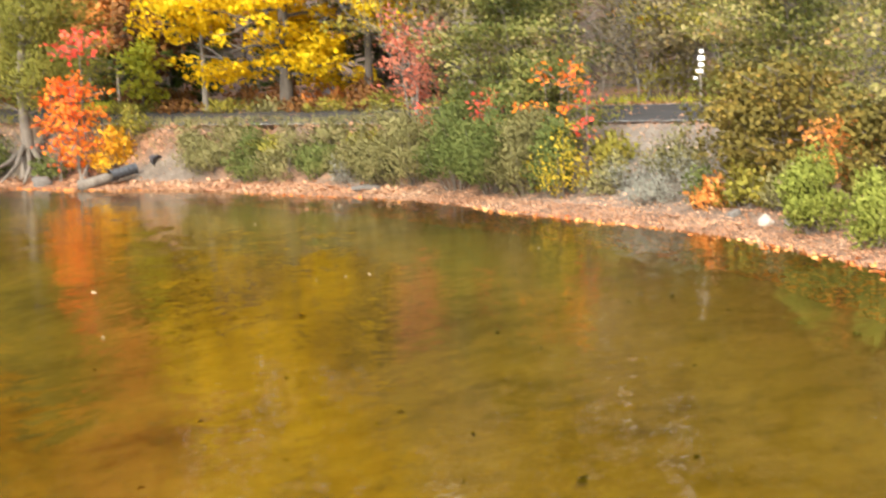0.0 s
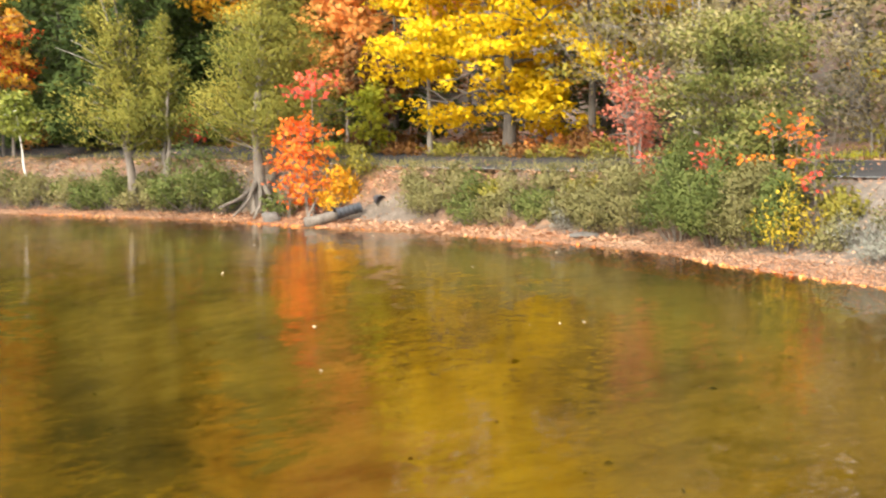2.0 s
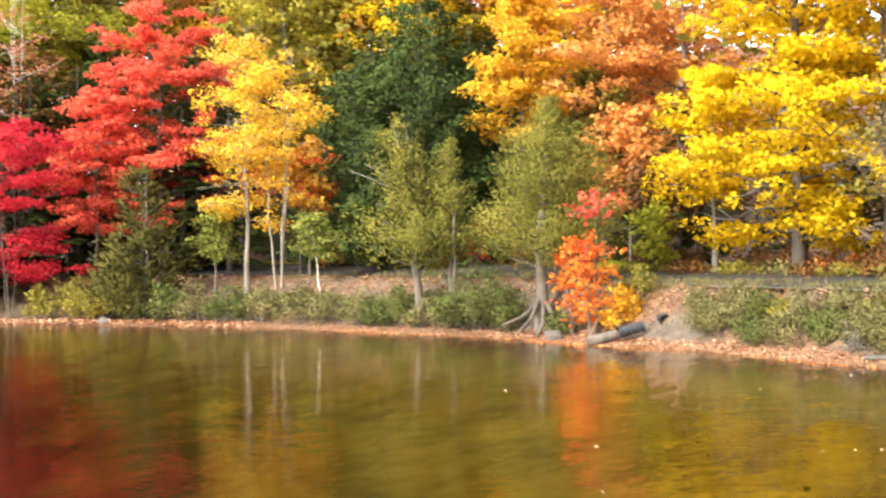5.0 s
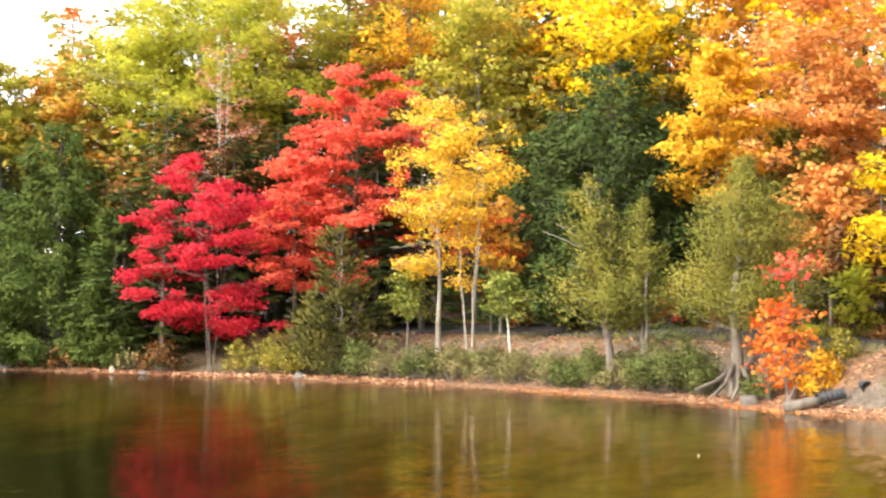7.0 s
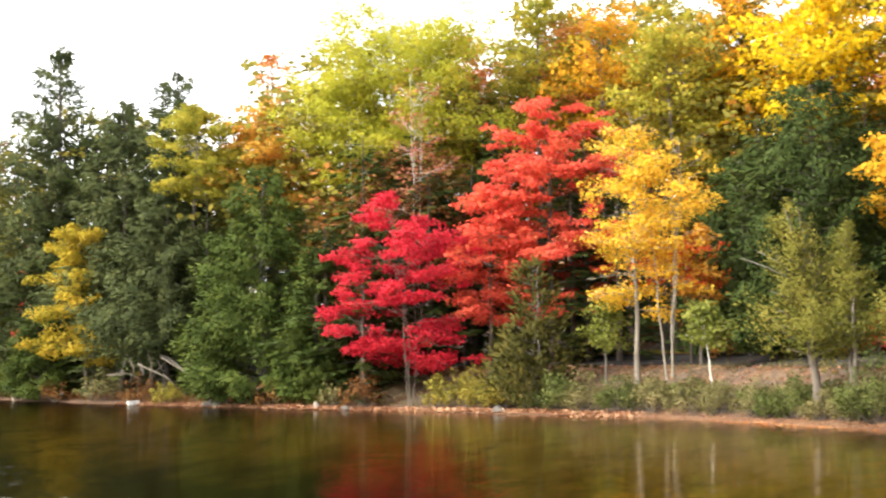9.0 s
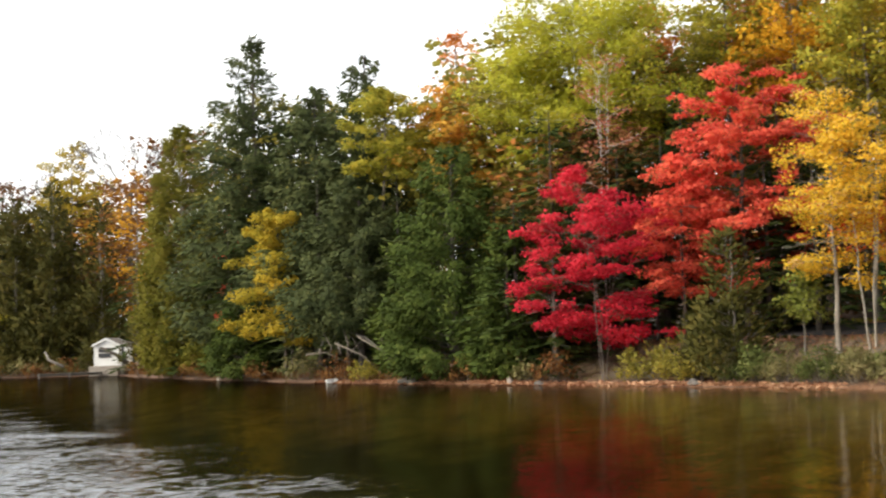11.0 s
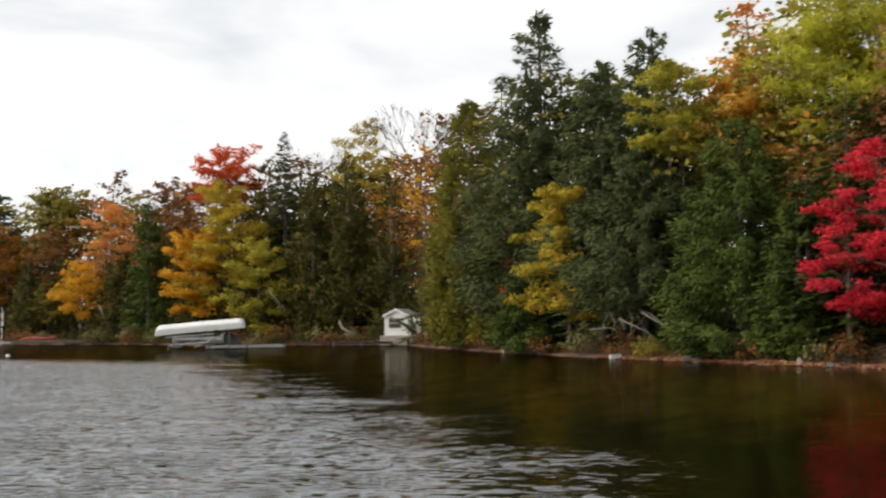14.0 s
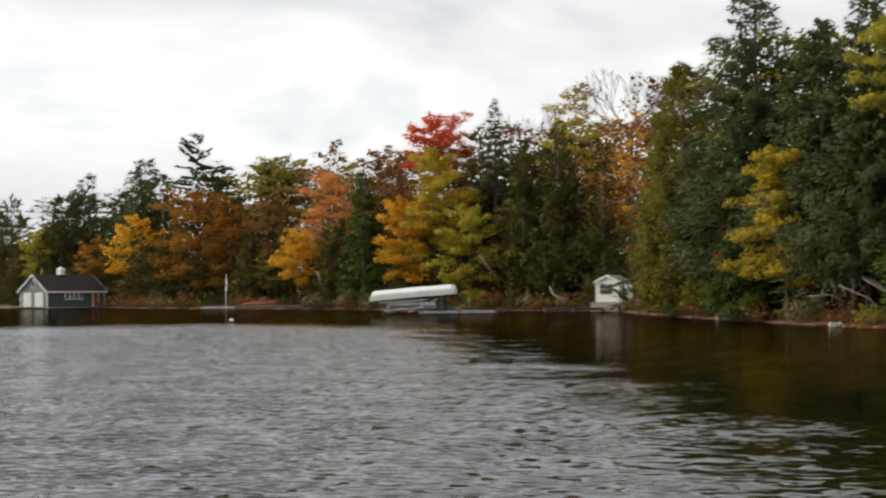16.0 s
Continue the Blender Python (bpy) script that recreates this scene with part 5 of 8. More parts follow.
shrub(5.4, 20.3, 0.45, 0.72, DRYGREEN, n=900, seed=111, leaf=0.10, label="low dull green bush above the beach")
shrub(2.3, 25.0, 0.55, 1.25, OLIVE_GOLD, n=1100, seed=112, leaf=0.07, label="low bush with yellow leaves above the beach")
shrub(3.4, 25.8, 0.50, 0.67, OLIVE, n=700, seed=113, leaf=0.11, label="low olive bush beside the ramp")

broadleaf(0.9, 36.6, 9.5, 2.6, 3.2, SPARSE, leaf=0.12, gaps=0.25, n=6500, seed=24, stems=3, limbs=46, bark=PALE_BARK, label="half-bare grey birch with thin tan leaves by the road", name="birch_tree")
bare_tree(-0.6, 36.0, 6.5, 2.4, 2.6, seed=35, label="leafless grey stems among the alders")
broadleaf(1.1, 28.2, 2.2, 0.35, 1.5, SCARLET, leaf=0.11, n=110, tight=0.5, seed=25, limbs=8, label="thin maple sapling with a few red leaves", name="maple_sapling")
broadleaf(-0.3, 30.2, 1.9, 0.3, 1.4, SCARLET, leaf=0.1, n=70, tight=0.5, seed=26, limbs=8, label="thin maple sapling with a few red leaves", name="maple_sapling")
broadleaf(2.9, 25.8, 2.3, 0.4, 1.2, SCARLET, leaf=0.11, n=50, tight=0.5, seed=27, limbs=8, label="thin maple sapling with a few red leaves", name="maple_sapling")
broadleaf(-0.6, 33.2, 4.2, 0.8, 2.6, PINK, leaf=0.11, gaps=0.3, n=350, seed=28, stems=2, limbs=22, label="slim maple with thin pink-red leaves among the alders", name="maple_sapling")
broadleaf(5.7, 23.6, 2.4, 0.9, 0.5, SCRUB, leaf=0.08, n=5200, seed=29, stems=6, limbs=34, gaps=0.2, label="tangled olive and brown scrub beside the ramp", name="scrub_bush")
broadleaf(5.7, 21.4, 2.5, 0.8, 0.6, SCRUB, leaf=0.08, n=3600, seed=30, stems=5, limbs=28, gaps=0.3, label="tangled brown scrub above the beach", name="scrub_bush")
shrub(4.3, 23.9, 0.7, 0.85, DRYGREEN, n=1800, seed=250, leaf=0.07, label="dull grey-green bush on the gravel ramp")

# bank bushes between the ramp and the drain
shrub(-1.2, 30.4, 0.65, 1.56, DRYGREEN, n=5500, seed=114, leaf=0.07, label="dense green bush on the bank above the beach")
shrub(-0.5, 29.6, 0.76, 1.89, DRYGREEN, n=7500, seed=115, leaf=0.07, label="dense green bush on the bank above the beach")
shrub(0.4, 28.3, 0.75, 2.11, GREEN, n=8500, seed=116, leaf=0.07, label="dense green bush on the bank above the beach")
shrub(1.1, 27.0, 0.71, 2.18, GREEN, n=8500, seed=117, leaf=0.07, label="dense green bush on the bank above the beach")
shrub(1.7, 26.0, 0.55, 1.83, DRYGREEN, n=6500, seed=118, leaf=0.07, label="dense green bush on the bank above the beach")
shrub(2.2, 25.2, 0.43, 1.29, GREEN, n=2850, seed=119, leaf=0.09, label="dense green bush on the bank above the beach")
shrub(-1.7, 31.0, 0.40, 1.19, DRYGREEN, n=1710, seed=120, leaf=0.09, label="dense green bush on the bank above the beach")
shrub(-6.8, 36.1, 0.60, 0.8, DRYGREEN, n=2200, seed=121, leaf=0.075, label="waist-high green and brown bush on the bank")
shrub(-6.4, 35.6, 0.55, 0.95, DRYGREEN, n=2600, seed=251, leaf=0.075, label="waist-high green and brown bush on the bank")
shrub(-5.8, 35.2, 0.76, 1.1, DRYGREEN, n=3600, seed=122, leaf=0.075, label="waist-high green and brown bush on the bank")
shrub(-4.8, 34.3, 0.74, 1.2, GREEN, n=3900, seed=123, leaf=0.075, label="waist-high green and brown bush on the bank")
shrub(-3.8, 33.3, 0.71, 1.2, DRYGREEN, n=3900, seed=124, leaf=0.075, label="waist-high green and brown bush on the bank")
shrub(-3.0, 32.5, 0.63, 1.05, GREEN, n=3300, seed=125, leaf=0.075, label="waist-high green and brown bush on the bank")
shrub(-2.2, 31.7, 0.51, 0.75, DRYGREEN, n=2200, seed=126, leaf=0.075, label="waist-high green and brown bush on the bank")
shrub(-5.4, 35.4, 0.69, 0.5, DRYGREEN, n=1200, seed=127, leaf=0.09, label="dry roadside bush on the bank")
shrub(-4.2, 34.2, 0.66, 0.5, OLIVE, n=1200, seed=128, leaf=0.09, label="dry roadside bush on the bank")
shrub(-2.7, 32.9, 0.63, 0.5, DRYGREEN, n=1200, seed=129, leaf=0.09, label="dry roadside bush on the bank")
shrub(-1.7, 31.8, 0.54, 0.5, OLIVE, n=1050, seed=130, leaf=0.09, label="dry roadside bush on the bank")
shrub(-2.3, 31.2, 0.27, 0.60, SILVER, n=300, seed=131, leaf=0.12, label="pale grey tuft of dead grass on the bank", slim=0.15, name="grass_tuft")

# flame-red sapling, cedars and bushes by the drain
broadleaf(-10.0, 37.2, 3.2, 0.8, -0.0, FLAME, leaf=0.15, gaps=0.2, n=800, seed=11, stems=3, limbs=34, tight=0.7, label="young maple with flame-red and orange leaves at the water", name="maple_sapling")
broadleaf(-10.7, 37.9, 2.9, 0.6, 0.5, FLAME, leaf=0.15, gaps=0.2, n=420, seed=12, tight=0.7, stems=2, limbs=18, label="young maple with orange leaves at the water", name="maple_sapling")
broadleaf(-9.9, 37.4, 4.2, 0.7, 3.5, SCARLET, leaf=0.16, gaps=0.4, n=140, seed=13, stems=1, limbs=10, label="thin young maple with red leaves at its top", name="maple_sapling")
shrub(-9.1, 37.1, 0.59, 1.17, GOLD, n=700, seed=132, leaf=0.15, label="low bush with yellow leaves beside the drain")
shrub(-8.7, 37.9, 0.56, 0.83, OLIVE, n=500, seed=133, leaf=0.13, label="low olive bush beside the drain")
shrub(-11.2, 38.1, 0.51, 0.85, GREEN, n=600, seed=134, leaf=0.12, label="low green bush under the cedar")
cedar(-12.4, 40.0, 7.5, 2.5, 3.2, CEDAR, n=26000, seed=1, spray=0.12, point=0.85, lumps=0.4, thick=0.2, many=8, layers=(0.5, 0.8, 1.03), bark=BARK, label="bushy yellow-green cedar on bare grey roots", lean=(0.3, 0))
cedar(-17.4, 42.1, 7.4, 1.3, 2.7, CEDAR, n=9500, seed=2, spray=0.12, stems=2, point=0.6, lumps=0.8, thick=0.22, many=6, slim=0.5, bark=BARK, lean=(-0.9, 0), label="thin yellow-green cedar with several grey trunks")
cedar(-16.3, 42.3, 6.6, 0.7, 2.8, CEDAR, n=5200, seed=3, spray=0.12, stems=2, point=0.6, lumps=0.95, thick=0.14, slim=0.5, bark=BARK, label="thin yellow-green cedar beside another")
shrub(-14.8, 40.9, 1.39, 2.08, GREEN, n=3900, seed=135, leaf=0.10, label="knee-high to waist-high bush along the shore")
shrub(-15.8, 41.5, 0.76, 1.56, GREEN, n=1650, seed=136, leaf=0.10, label="knee-high to waist-high bush along the shore")
shrub(-13.7, 40.3, 0.69, 1.50, GREEN, n=1650, seed=137, leaf=0.10, label="knee-high to waist-high bush along the shore")
shrub(-18.4, 42.8, 0.95, 1.29, GREEN, n=2100, seed=138, leaf=0.10, label="knee-high to waist-high bush along the shore")
shrub(-20.3, 43.7, 0.92, 1.23, DRYGREEN, n=1650, seed=139, leaf=0.10, label="knee-high to waist-high bush along the shore")
shrub(-22.1, 44.5, 0.95, 1.32, DRYGREEN, n=1800, seed=140, leaf=0.10, label="knee-high to waist-high bush along the shore")
shrub(-23.9, 45.4, 0.98, 1.27, DRYGREEN, n=1800, seed=141, leaf=0.10, label="knee-high to waist-high bush along the shore")
shrub(-25.6, 45.8, 1.01, 1.39, DRYGREEN, n=1950, seed=142, leaf=0.10, label="knee-high to waist-high bush along the shore")
shrub(-27.3, 46.2, 1.03, 1.38, GREEN, n=1950, seed=143, leaf=0.10, label="knee-high to waist-high bush along the shore")
shrub(-29.1, 46.6, 0.98, 1.55, DRYGREEN, n=1800, seed=144, leaf=0.10, label="knee-high to waist-high bush along the shore")
shrub(-30.8, 47.0, 1.01, 1.44, GREEN, n=1800, seed=145, leaf=0.10, label="knee-high to waist-high bush along the shore")
shrub(-32.5, 47.3, 1.10, 1.84, DRYGREEN, n=1800, seed=146, leaf=0.10, label="knee-high to waist-high bush along the shore")
shrub(-34.2, 47.4, 1.12, 1.87, OLIVE, n=1800, seed=147, leaf=0.10, label="knee-high to waist-high bush along the shore")
shrub(-20.9, 44.9, 1.06, 0.61, GREEN, n=1540, seed=148, leaf=0.10, label="dry bush on the bank below the road")
shrub(-22.7, 45.7, 1.09, 0.67, DRYGREEN, n=1540, seed=149, leaf=0.10, label="dry bush on the bank below the road")
shrub(-24.4, 46.5, 1.12, 0.62, GREEN, n=1400, seed=150, leaf=0.10, label="dry bush on the bank below the road")
shrub(-25.9, 46.9, 1.14, 0.65, DRYGREEN, n=1540, seed=151, leaf=0.10, label="dry bush on the bank below the road")
shrub(-27.5, 47.2, 1.16, 0.64, GREEN, n=1540, seed=152, leaf=0.10, label="dry bush on the bank below the road")
shrub(-29.3, 47.6, 1.19, 0.71, DRYGREEN, n=1540, seed=153, leaf=0.10, label="dry bush on the bank below the road")
shrub(-31.0, 48.0, 1.22, 0.67, GREEN, n=1400, seed=154, leaf=0.10, label="dry bush on the bank below the road")
shrub(-34.7, 48.4, 1.27, 0.75, GREEN, n=1400, seed=156, leaf=0.10, label="dry bush on the bank below the road")
shrub(-19.3, 44.2, 0.90, 0.62, DRYGREEN, n=1400, seed=157, leaf=0.10, label="dry bush on the bank below the road")
shrub(-17.5, 43.3, 0.80, 0.61, GREEN, n=1260, seed=158, leaf=0.10, label="dry bush on the bank below the road")

# birch and yellow maples beyond the road
broadleaf(-7.7, 44.5, 8.8, 1.6, 4.4, YELLOW, leaf=0.19, n=4600, gaps=0.25, seed=14, limbs=20, thick=0.1, bark=PALE_BARK, label="slim pale-barked tree with yellow leaves beyond the road", name="maple_tree")
broadleaf(-4.8, 42.7, 20.0, 3.6, 2.5, YELLOW, leaf=0.18, n=33000, seed=15, limbs=70, thick=0.2, bark=DARK_BARK, flat=0.5, tight=0.85, gaps=0.15, label="broad maple in full yellow leaf beyond the road")
broadleaf(-2.1, 41.6, 15.0, 3.0, 3.4, YELLOW, leaf=0.17, n=16000, gaps=0.2, seed=16, limbs=28, thick=0.14, bark=DARK_BARK, flat=0.25, tight=0.85, label="maple with yellow leaves in flat sprays")
broadleaf(-0.8, 39.4, 8.3, 1.8, 3.6, OLIVE, leaf=0.16, gaps=0.4, n=2000, seed=17, limbs=28, stems=2, label="half-bare tree with olive-tan leaves beyond the road", name="birch_tree")
broadleaf(-11.5, 48.5, 8.1, 1.6, 4.1, ORANGE, leaf=0.24, n=2600, seed=18, limbs=22, label="maple with salmon-orange leaves at the wood edge")
broadleaf(-10.2, 47.0, 5.6, 1.2, 3.5, RUST, leaf=0.22, n=1600, seed=19, limbs=20, label="small brown-leaved tree at the wood edge", name="beech_tree")
broadleaf(-10.0, 45.1, 4.5, 0.6, 2.3, LIME, leaf=0.22, n=700, seed=20, limbs=14, stems=2, label="small bright yellow-green maple at the wood edge", name="maple_sapling")
conifer(-9.0, 48.3, 4.6, 1.0, 2.3, FIR, n=12, seed=21, label="small dark green fir at the wood edge", name="fir_tree")
broadleaf(-13.8, 52.0, 10.2, 2.1, 4.0, OLIVE, leaf=0.24, n=3500, seed=22, limbs=26, label="olive-leaved tree behind the cedars", name="beech_tree")
broadleaf(-13.3, 52.7, 16, 3.0, 4.1, ORANGE, leaf=0.18, n=12500, seed=23, limbs=40, gaps=0.25, flat=0.3, label="tall maple with orange leaves in layers")
broadleaf(-10.3, 53.4, 17.5, 3.5, 5.6, ORANGE, leaf=0.18, n=12500, seed=24, limbs=40, gaps=0.25, flat=0.3, label="tall maple with orange and tan leaves")
broadleaf(-16.2, 50.3, 13.6, 1.8, 6.9, GOLD, leaf=0.2, n=7500, seed=25, limbs=34, rise=0.25, label="maple with golden leaves, pointed crown")
broadleaf(-18.7, 65.3, 27, 3.5, 10.6, GOLD, leaf=0.3, n=4500, seed=26, limbs=30, label="tall golden-leaved tree on the hill")
broadleaf(-25.1, 64.3, 20.4, 4.4, 12.9, YELLOW, leaf=0.3, n=6000, seed=27, limbs=34, label="tall yellow-leaved maple on the hill")
broadleaf(-31.9, 67.6, 22.0, 3.5, 15.2, OLIVE, leaf=0.3, n=4500, seed=28, limbs=30, label="tall olive and yellow tree on the hill", name="beech_tree")
cedar(-21.4, 52.1, 13.6, 4.3, 2.9, HEMLOCK, n=36000, seed=1, spray=0.25, point=0.42, lumps=0.3, many=12, layers=(0.6, 0.85, 1.04), slim=0.42, hang=True, label="broad dark green hemlock beyond the road", name="hemlock_tree")
cedar(-25.9, 54.9, 11.4, 2.8, 2.7, HEMLOCK, n=15000, seed=2, spray=0.26, point=0.45, lumps=0.3, many=12, layers=(0.6, 0.85, 1.04), slim=0.42, hang=True, label="dark green hemlock beyond the road", name="hemlock_tree")
shrub(-18.3, 50.5, 0.73, 1.71, SCARLET, n=500, seed=159, leaf=0.17, label="low bush at the edge of the wood")
shrub(-19.2, 50.8, 0.81, 1.16, ORANGE, n=400, seed=160, leaf=0.17, label="low bush at the edge of the wood")
shrub(-22.2, 52.0, 0.96, 1.32, OLIVE, n=500, seed=161, leaf=0.17, label="low bush at the edge of the wood")
shrub(-24.7, 53.0, 0.87, 1.49, FRESH, n=500, seed=162, leaf=0.17, label="low bush at the edge of the wood")
shrub(-26.4, 53.5, 0.89, 1.02, ORANGE, n=400, seed=163, leaf=0.17, label="low bush at the edge of the wood")
shrub(-15.5, 49.0, 0.77, 0.99, RUST, n=400, seed=164, leaf=0.17, label="low bush at the edge of the wood")
shrub(-10.0, 46.0, 0.90, 1.00, RUST, n=500, seed=165, leaf=0.17, label="low bush at the edge of the wood")
shrub(-8.4, 43.7, 0.85, 0.42, RUST, n=500, seed=166, leaf=0.12, label="low weeds and brush along the far road edge")
shrub(-6.5, 42.2, 1.00, 0.40, OLIVE, n=600, seed=167, leaf=0.12, label="low weeds and brush along the far road edge")
shrub(-5.1, 41.2, 0.88, 0.35, DRYGREEN, n=550, seed=168, leaf=0.12, label="low weeds and brush along the far road edge")
shrub(-4.0, 40.3, 0.78, 0.45, RUST, n=500, seed=169, leaf=0.12, label="low weeds and brush along the far road edge")
shrub(-3.1, 39.6, 0.93, 0.34, OLIVE, n=600, seed=170, leaf=0.12, label="low weeds and brush along the far road edge")
shrub(-2.1, 38.7, 0.91, 0.56, RUST, n=600, seed=171, leaf=0.12, label="low weeds and brush along the far road edge")
shrub(-1.4, 38.1, 0.81, 0.49, OLIVE, n=500, seed=172, leaf=0.12, label="low weeds and brush along the far road edge")
shrub(-10.1, 44.4, 0.87, 0.43, OLIVE, n=500, seed=173, leaf=0.12, label="low weeds and brush along the far road edge")
shrub(-11.4, 45.1, 0.89, 0.40, LIME, n=500, seed=174, leaf=0.12, label="low weeds and brush along the far road edge")

# twin pale trunks, saplings and the red maples
broadleaf(-27.6, 48.2, 12.8, 2.2, 4.0, ASPEN_GOLD, leaf=0.14, n=6200, seed=29, limbs=38, gaps=0.55, thick=0.11, bark=ASPEN_BARK, label="pale-trunked tree with orange and yellow leaves", name="poplar_tree")
broadleaf(-26.0, 48.0, 11.5, 2.0, 4.9, ASPEN_GOLD, leaf=0.14, n=4600, seed=30, limbs=32, gaps=0.55, thick=0.07, stems=3, bark=ASPEN_BARK, label="slim twin-stemmed tree with orange leaves", name="poplar_tree")
broadleaf(-25.4, 49.6, 7.7, 0.9, 4.6, ORANGE_YELLOW, leaf=0.22, n=900, seed=31, limbs=14, label="small orange-leaved tree by the road", name="maple_sapling")
broadleaf(-29.5, 48.8, 4.5, 1.0, 2.7, FRESH, leaf=0.16, n=1500, seed=32, limbs=18, thick=0.05, bark=PALE_BARK, label="small round yellow-green sapling", name="birch_sapling")
broadleaf(-23.4, 46.5, 4.3, 0.8, 2.7, FRESH, leaf=0.15, n=1500, seed=33, limbs=18, thick=0.045, bark=BIRCH_BARK, lean=(-0.4, 0), label="small leaning yellow-green birch sapling", name="birch_sapling")
cedar(-32.5, 47.8, 6.7, 1.7, 1.0, CEDAR_DARK, n=3600, seed=4, spray=0.3, stems=2, point=0.6, lumps=0.6, label="thin ragged dark cedar on the bank")
cedar(-33.9, 47.7, 3.2, 1.0, 0.7, CEDAR_DARK, n=1200, seed=5, spray=0.28, point=0.5, lumps=0.6, label="low dark cedar on the bank")
broadleaf(-35.0, 53.1, 15.1, 3.8, 4.3, SCARLET, leaf=0.18, n=19000, seed=34, limbs=46, flat=0.24, tight=0.85, gaps=0.38, bark=DARK_BARK, label="broad maple with scarlet-orange leaves in flat sprays")
broadleaf(-36.9, 50.8, 10.8, 2.0, 3.8, SCARLET, leaf=0.18, n=6500, seed=35, limbs=26, flat=0.32, bark=DARK_BARK, label="maple with scarlet leaves in flat sprays")
broadleaf(-39.9, 48.4, 10.0, 3.3, 1.7, CRIMSON, leaf=0.16, n=13500, seed=36, limbs=46, stems=4, thick=0.05, flat=0.36, tight=0.85, gaps=0.56, bark=BARK, label="crimson maple leaning out over the shore")
broadleaf(-43.4, 49.0, 8.4, 2.0, 2.3, CRIMSON, leaf=0.17, n=4200, seed=37, limbs=20, flat=0.36, gaps=0.3, label="crimson maple branchwork over the shore")
broadleaf(-47.8, 56.5, 22.8, 5.4, 13.2, LIME, leaf=0.18, n=30000, seed=38, limbs=56, stems=3, flat=0.7, gaps=0.3, rise=0.5, bark=BIRCH_BARK, thick=0.11, label="tall birch clump with yellow-green leaves and white limbs", name="birch_tree")
broadleaf(-50.2, 55.8, 18.1, 2.9, 11.9, LIME, leaf=0.18, n=9000, seed=39, limbs=20, rise=0.8, bark=BIRCH_BARK, thick=0.1, label="birch with yellow-green leaves", name="birch_tree")
broadleaf(-43.5, 56.5, 11.7, 2.7, 4.7, RUST, leaf=0.15, n=3000, seed=40, limbs=26, stems=3, bark=PALE_BARK, gaps=0.4, label="brown half-bare tree behind the crimson maple", name="beech_tree")
broadleaf(-50.0, 66.9, 23.2, 2.5, 14.4, ORANGE, leaf=0.32, n=2800, seed=41, limbs=24, label="orange-brown tree on the hill behind the birch", name="maple_tree")
broadleaf(-42.8, 64.0, 23.8, 3.0, 15.7, PALE_OLIVE, leaf=0.26, n=5200, seed=42, limbs=30, label="tall yellow-olive tree behind the red maples", name="beech_tree")
broadleaf(-39.4, 65.4, 22.1, 3.6, 14.8, GOLD, leaf=0.26, n=4600, gaps=0.2, seed=43, limbs=30, label="tall golden tree on the hill", name="beech_tree")
broadleaf(-33.0, 61.6, 19.3, 3.3, 12.1, PALE_OLIVE, leaf=0.22, n=6500, gaps=0.15, seed=44, limbs=34, label="yellow-olive maple on the hill")
conifer(-41.4, 57.3, 15.3, 1.8, 6.4, HEMLOCK, n=16, seed=3, gap=0.5, spray=0.6, label="dark hemlock behind the red maples", name="hemlock_tree")
shrub(-36.1, 47.7, 1.22, 1.91, OLIVE, n=1200, seed=175, leaf=0.15, label="olive and yellow-green bush by the water")
shrub(-37.7, 47.8, 0.93, 1.30, OLIVE, n=700, seed=176, leaf=0.15, label="olive and yellow-green bush by the water")
shrub(-34.4, 47.5, 1.00, 1.50, OLIVE, n=900, seed=177, leaf=0.15, label="olive and yellow-green bush by the water")
shrub(-30.7, 47.1, 0.96, 1.68, GREEN, n=1100, seed=178, leaf=0.15, label="olive and yellow-green bush by the water")
shrub(-32.5, 47.3, 0.88, 1.22, GREEN, n=900, seed=179, leaf=0.15, label="olive and yellow-green bush by the water")

broadleaf(-43.7, 53.4, 18.2, 2.0, 7.5, PINK, leaf=0.15, n=1100, seed=72, limbs=22, stems=3, thick=0.055, gaps=0.3, lean=(-0.3, -0.2), rise=1.0, bark=BIRCH_BARK, label="slim white-stemmed birches, half bare, with thin pink leaves", name="birch_tree")
broadleaf(-26.1, 50.1, 7.0, 2.0, 5.2, VERMILION, leaf=0.17, n=1500, seed=73, limbs=24, gaps=0.3, flat=0.3, bark=DARK_BARK, label="small scarlet maple behind the pale trunks", name="maple_tree")

# dark point: hemlock, spruces, columnar cedar, fallen trunks
cedar(-51.9, 50.5, 13.0, 3.9, 0.9, FIR, n=34000, seed=4, spray=0.27, point=0.5, lumps=0.28, many=13, layers=(0.6, 0.85, 1.04), slim=0.42, hang=True, label="dense dark green fir with drooping boughs over the shore", name="fir_tree")
cedar(-47.1, 49.6, 8.4, 2.0, 0.6, FIR, n=12000, seed=5, spray=0.25, point=0.5, lumps=0.3, many=13, layers=(0.6, 0.85, 1.04), slim=0.42, hang=True, label="small dark green fir by the shore", name="fir_tree")
cedar(-79.3, 57.1, 25.2, 5.0, 3.0, SPRUCE, n=36000, seed=6, spray=0.38, point=0.6, lumps=0.5, many=11, layers=(0.45, 0.8, 1.06), slim=0.4, hang=True, label="tall dark spruce with a ragged pointed top", name="spruce_tree")
cedar(-65.8, 56.3, 21.3, 4.3, 3.0, SPRUCE, n=26000, seed=7, spray=0.38, point=0.6, lumps=0.5, many=11, layers=(0.45, 0.8, 1.06), slim=0.4, hang=True, label="tall dark spruce behind the shore trees", name="spruce_tree")
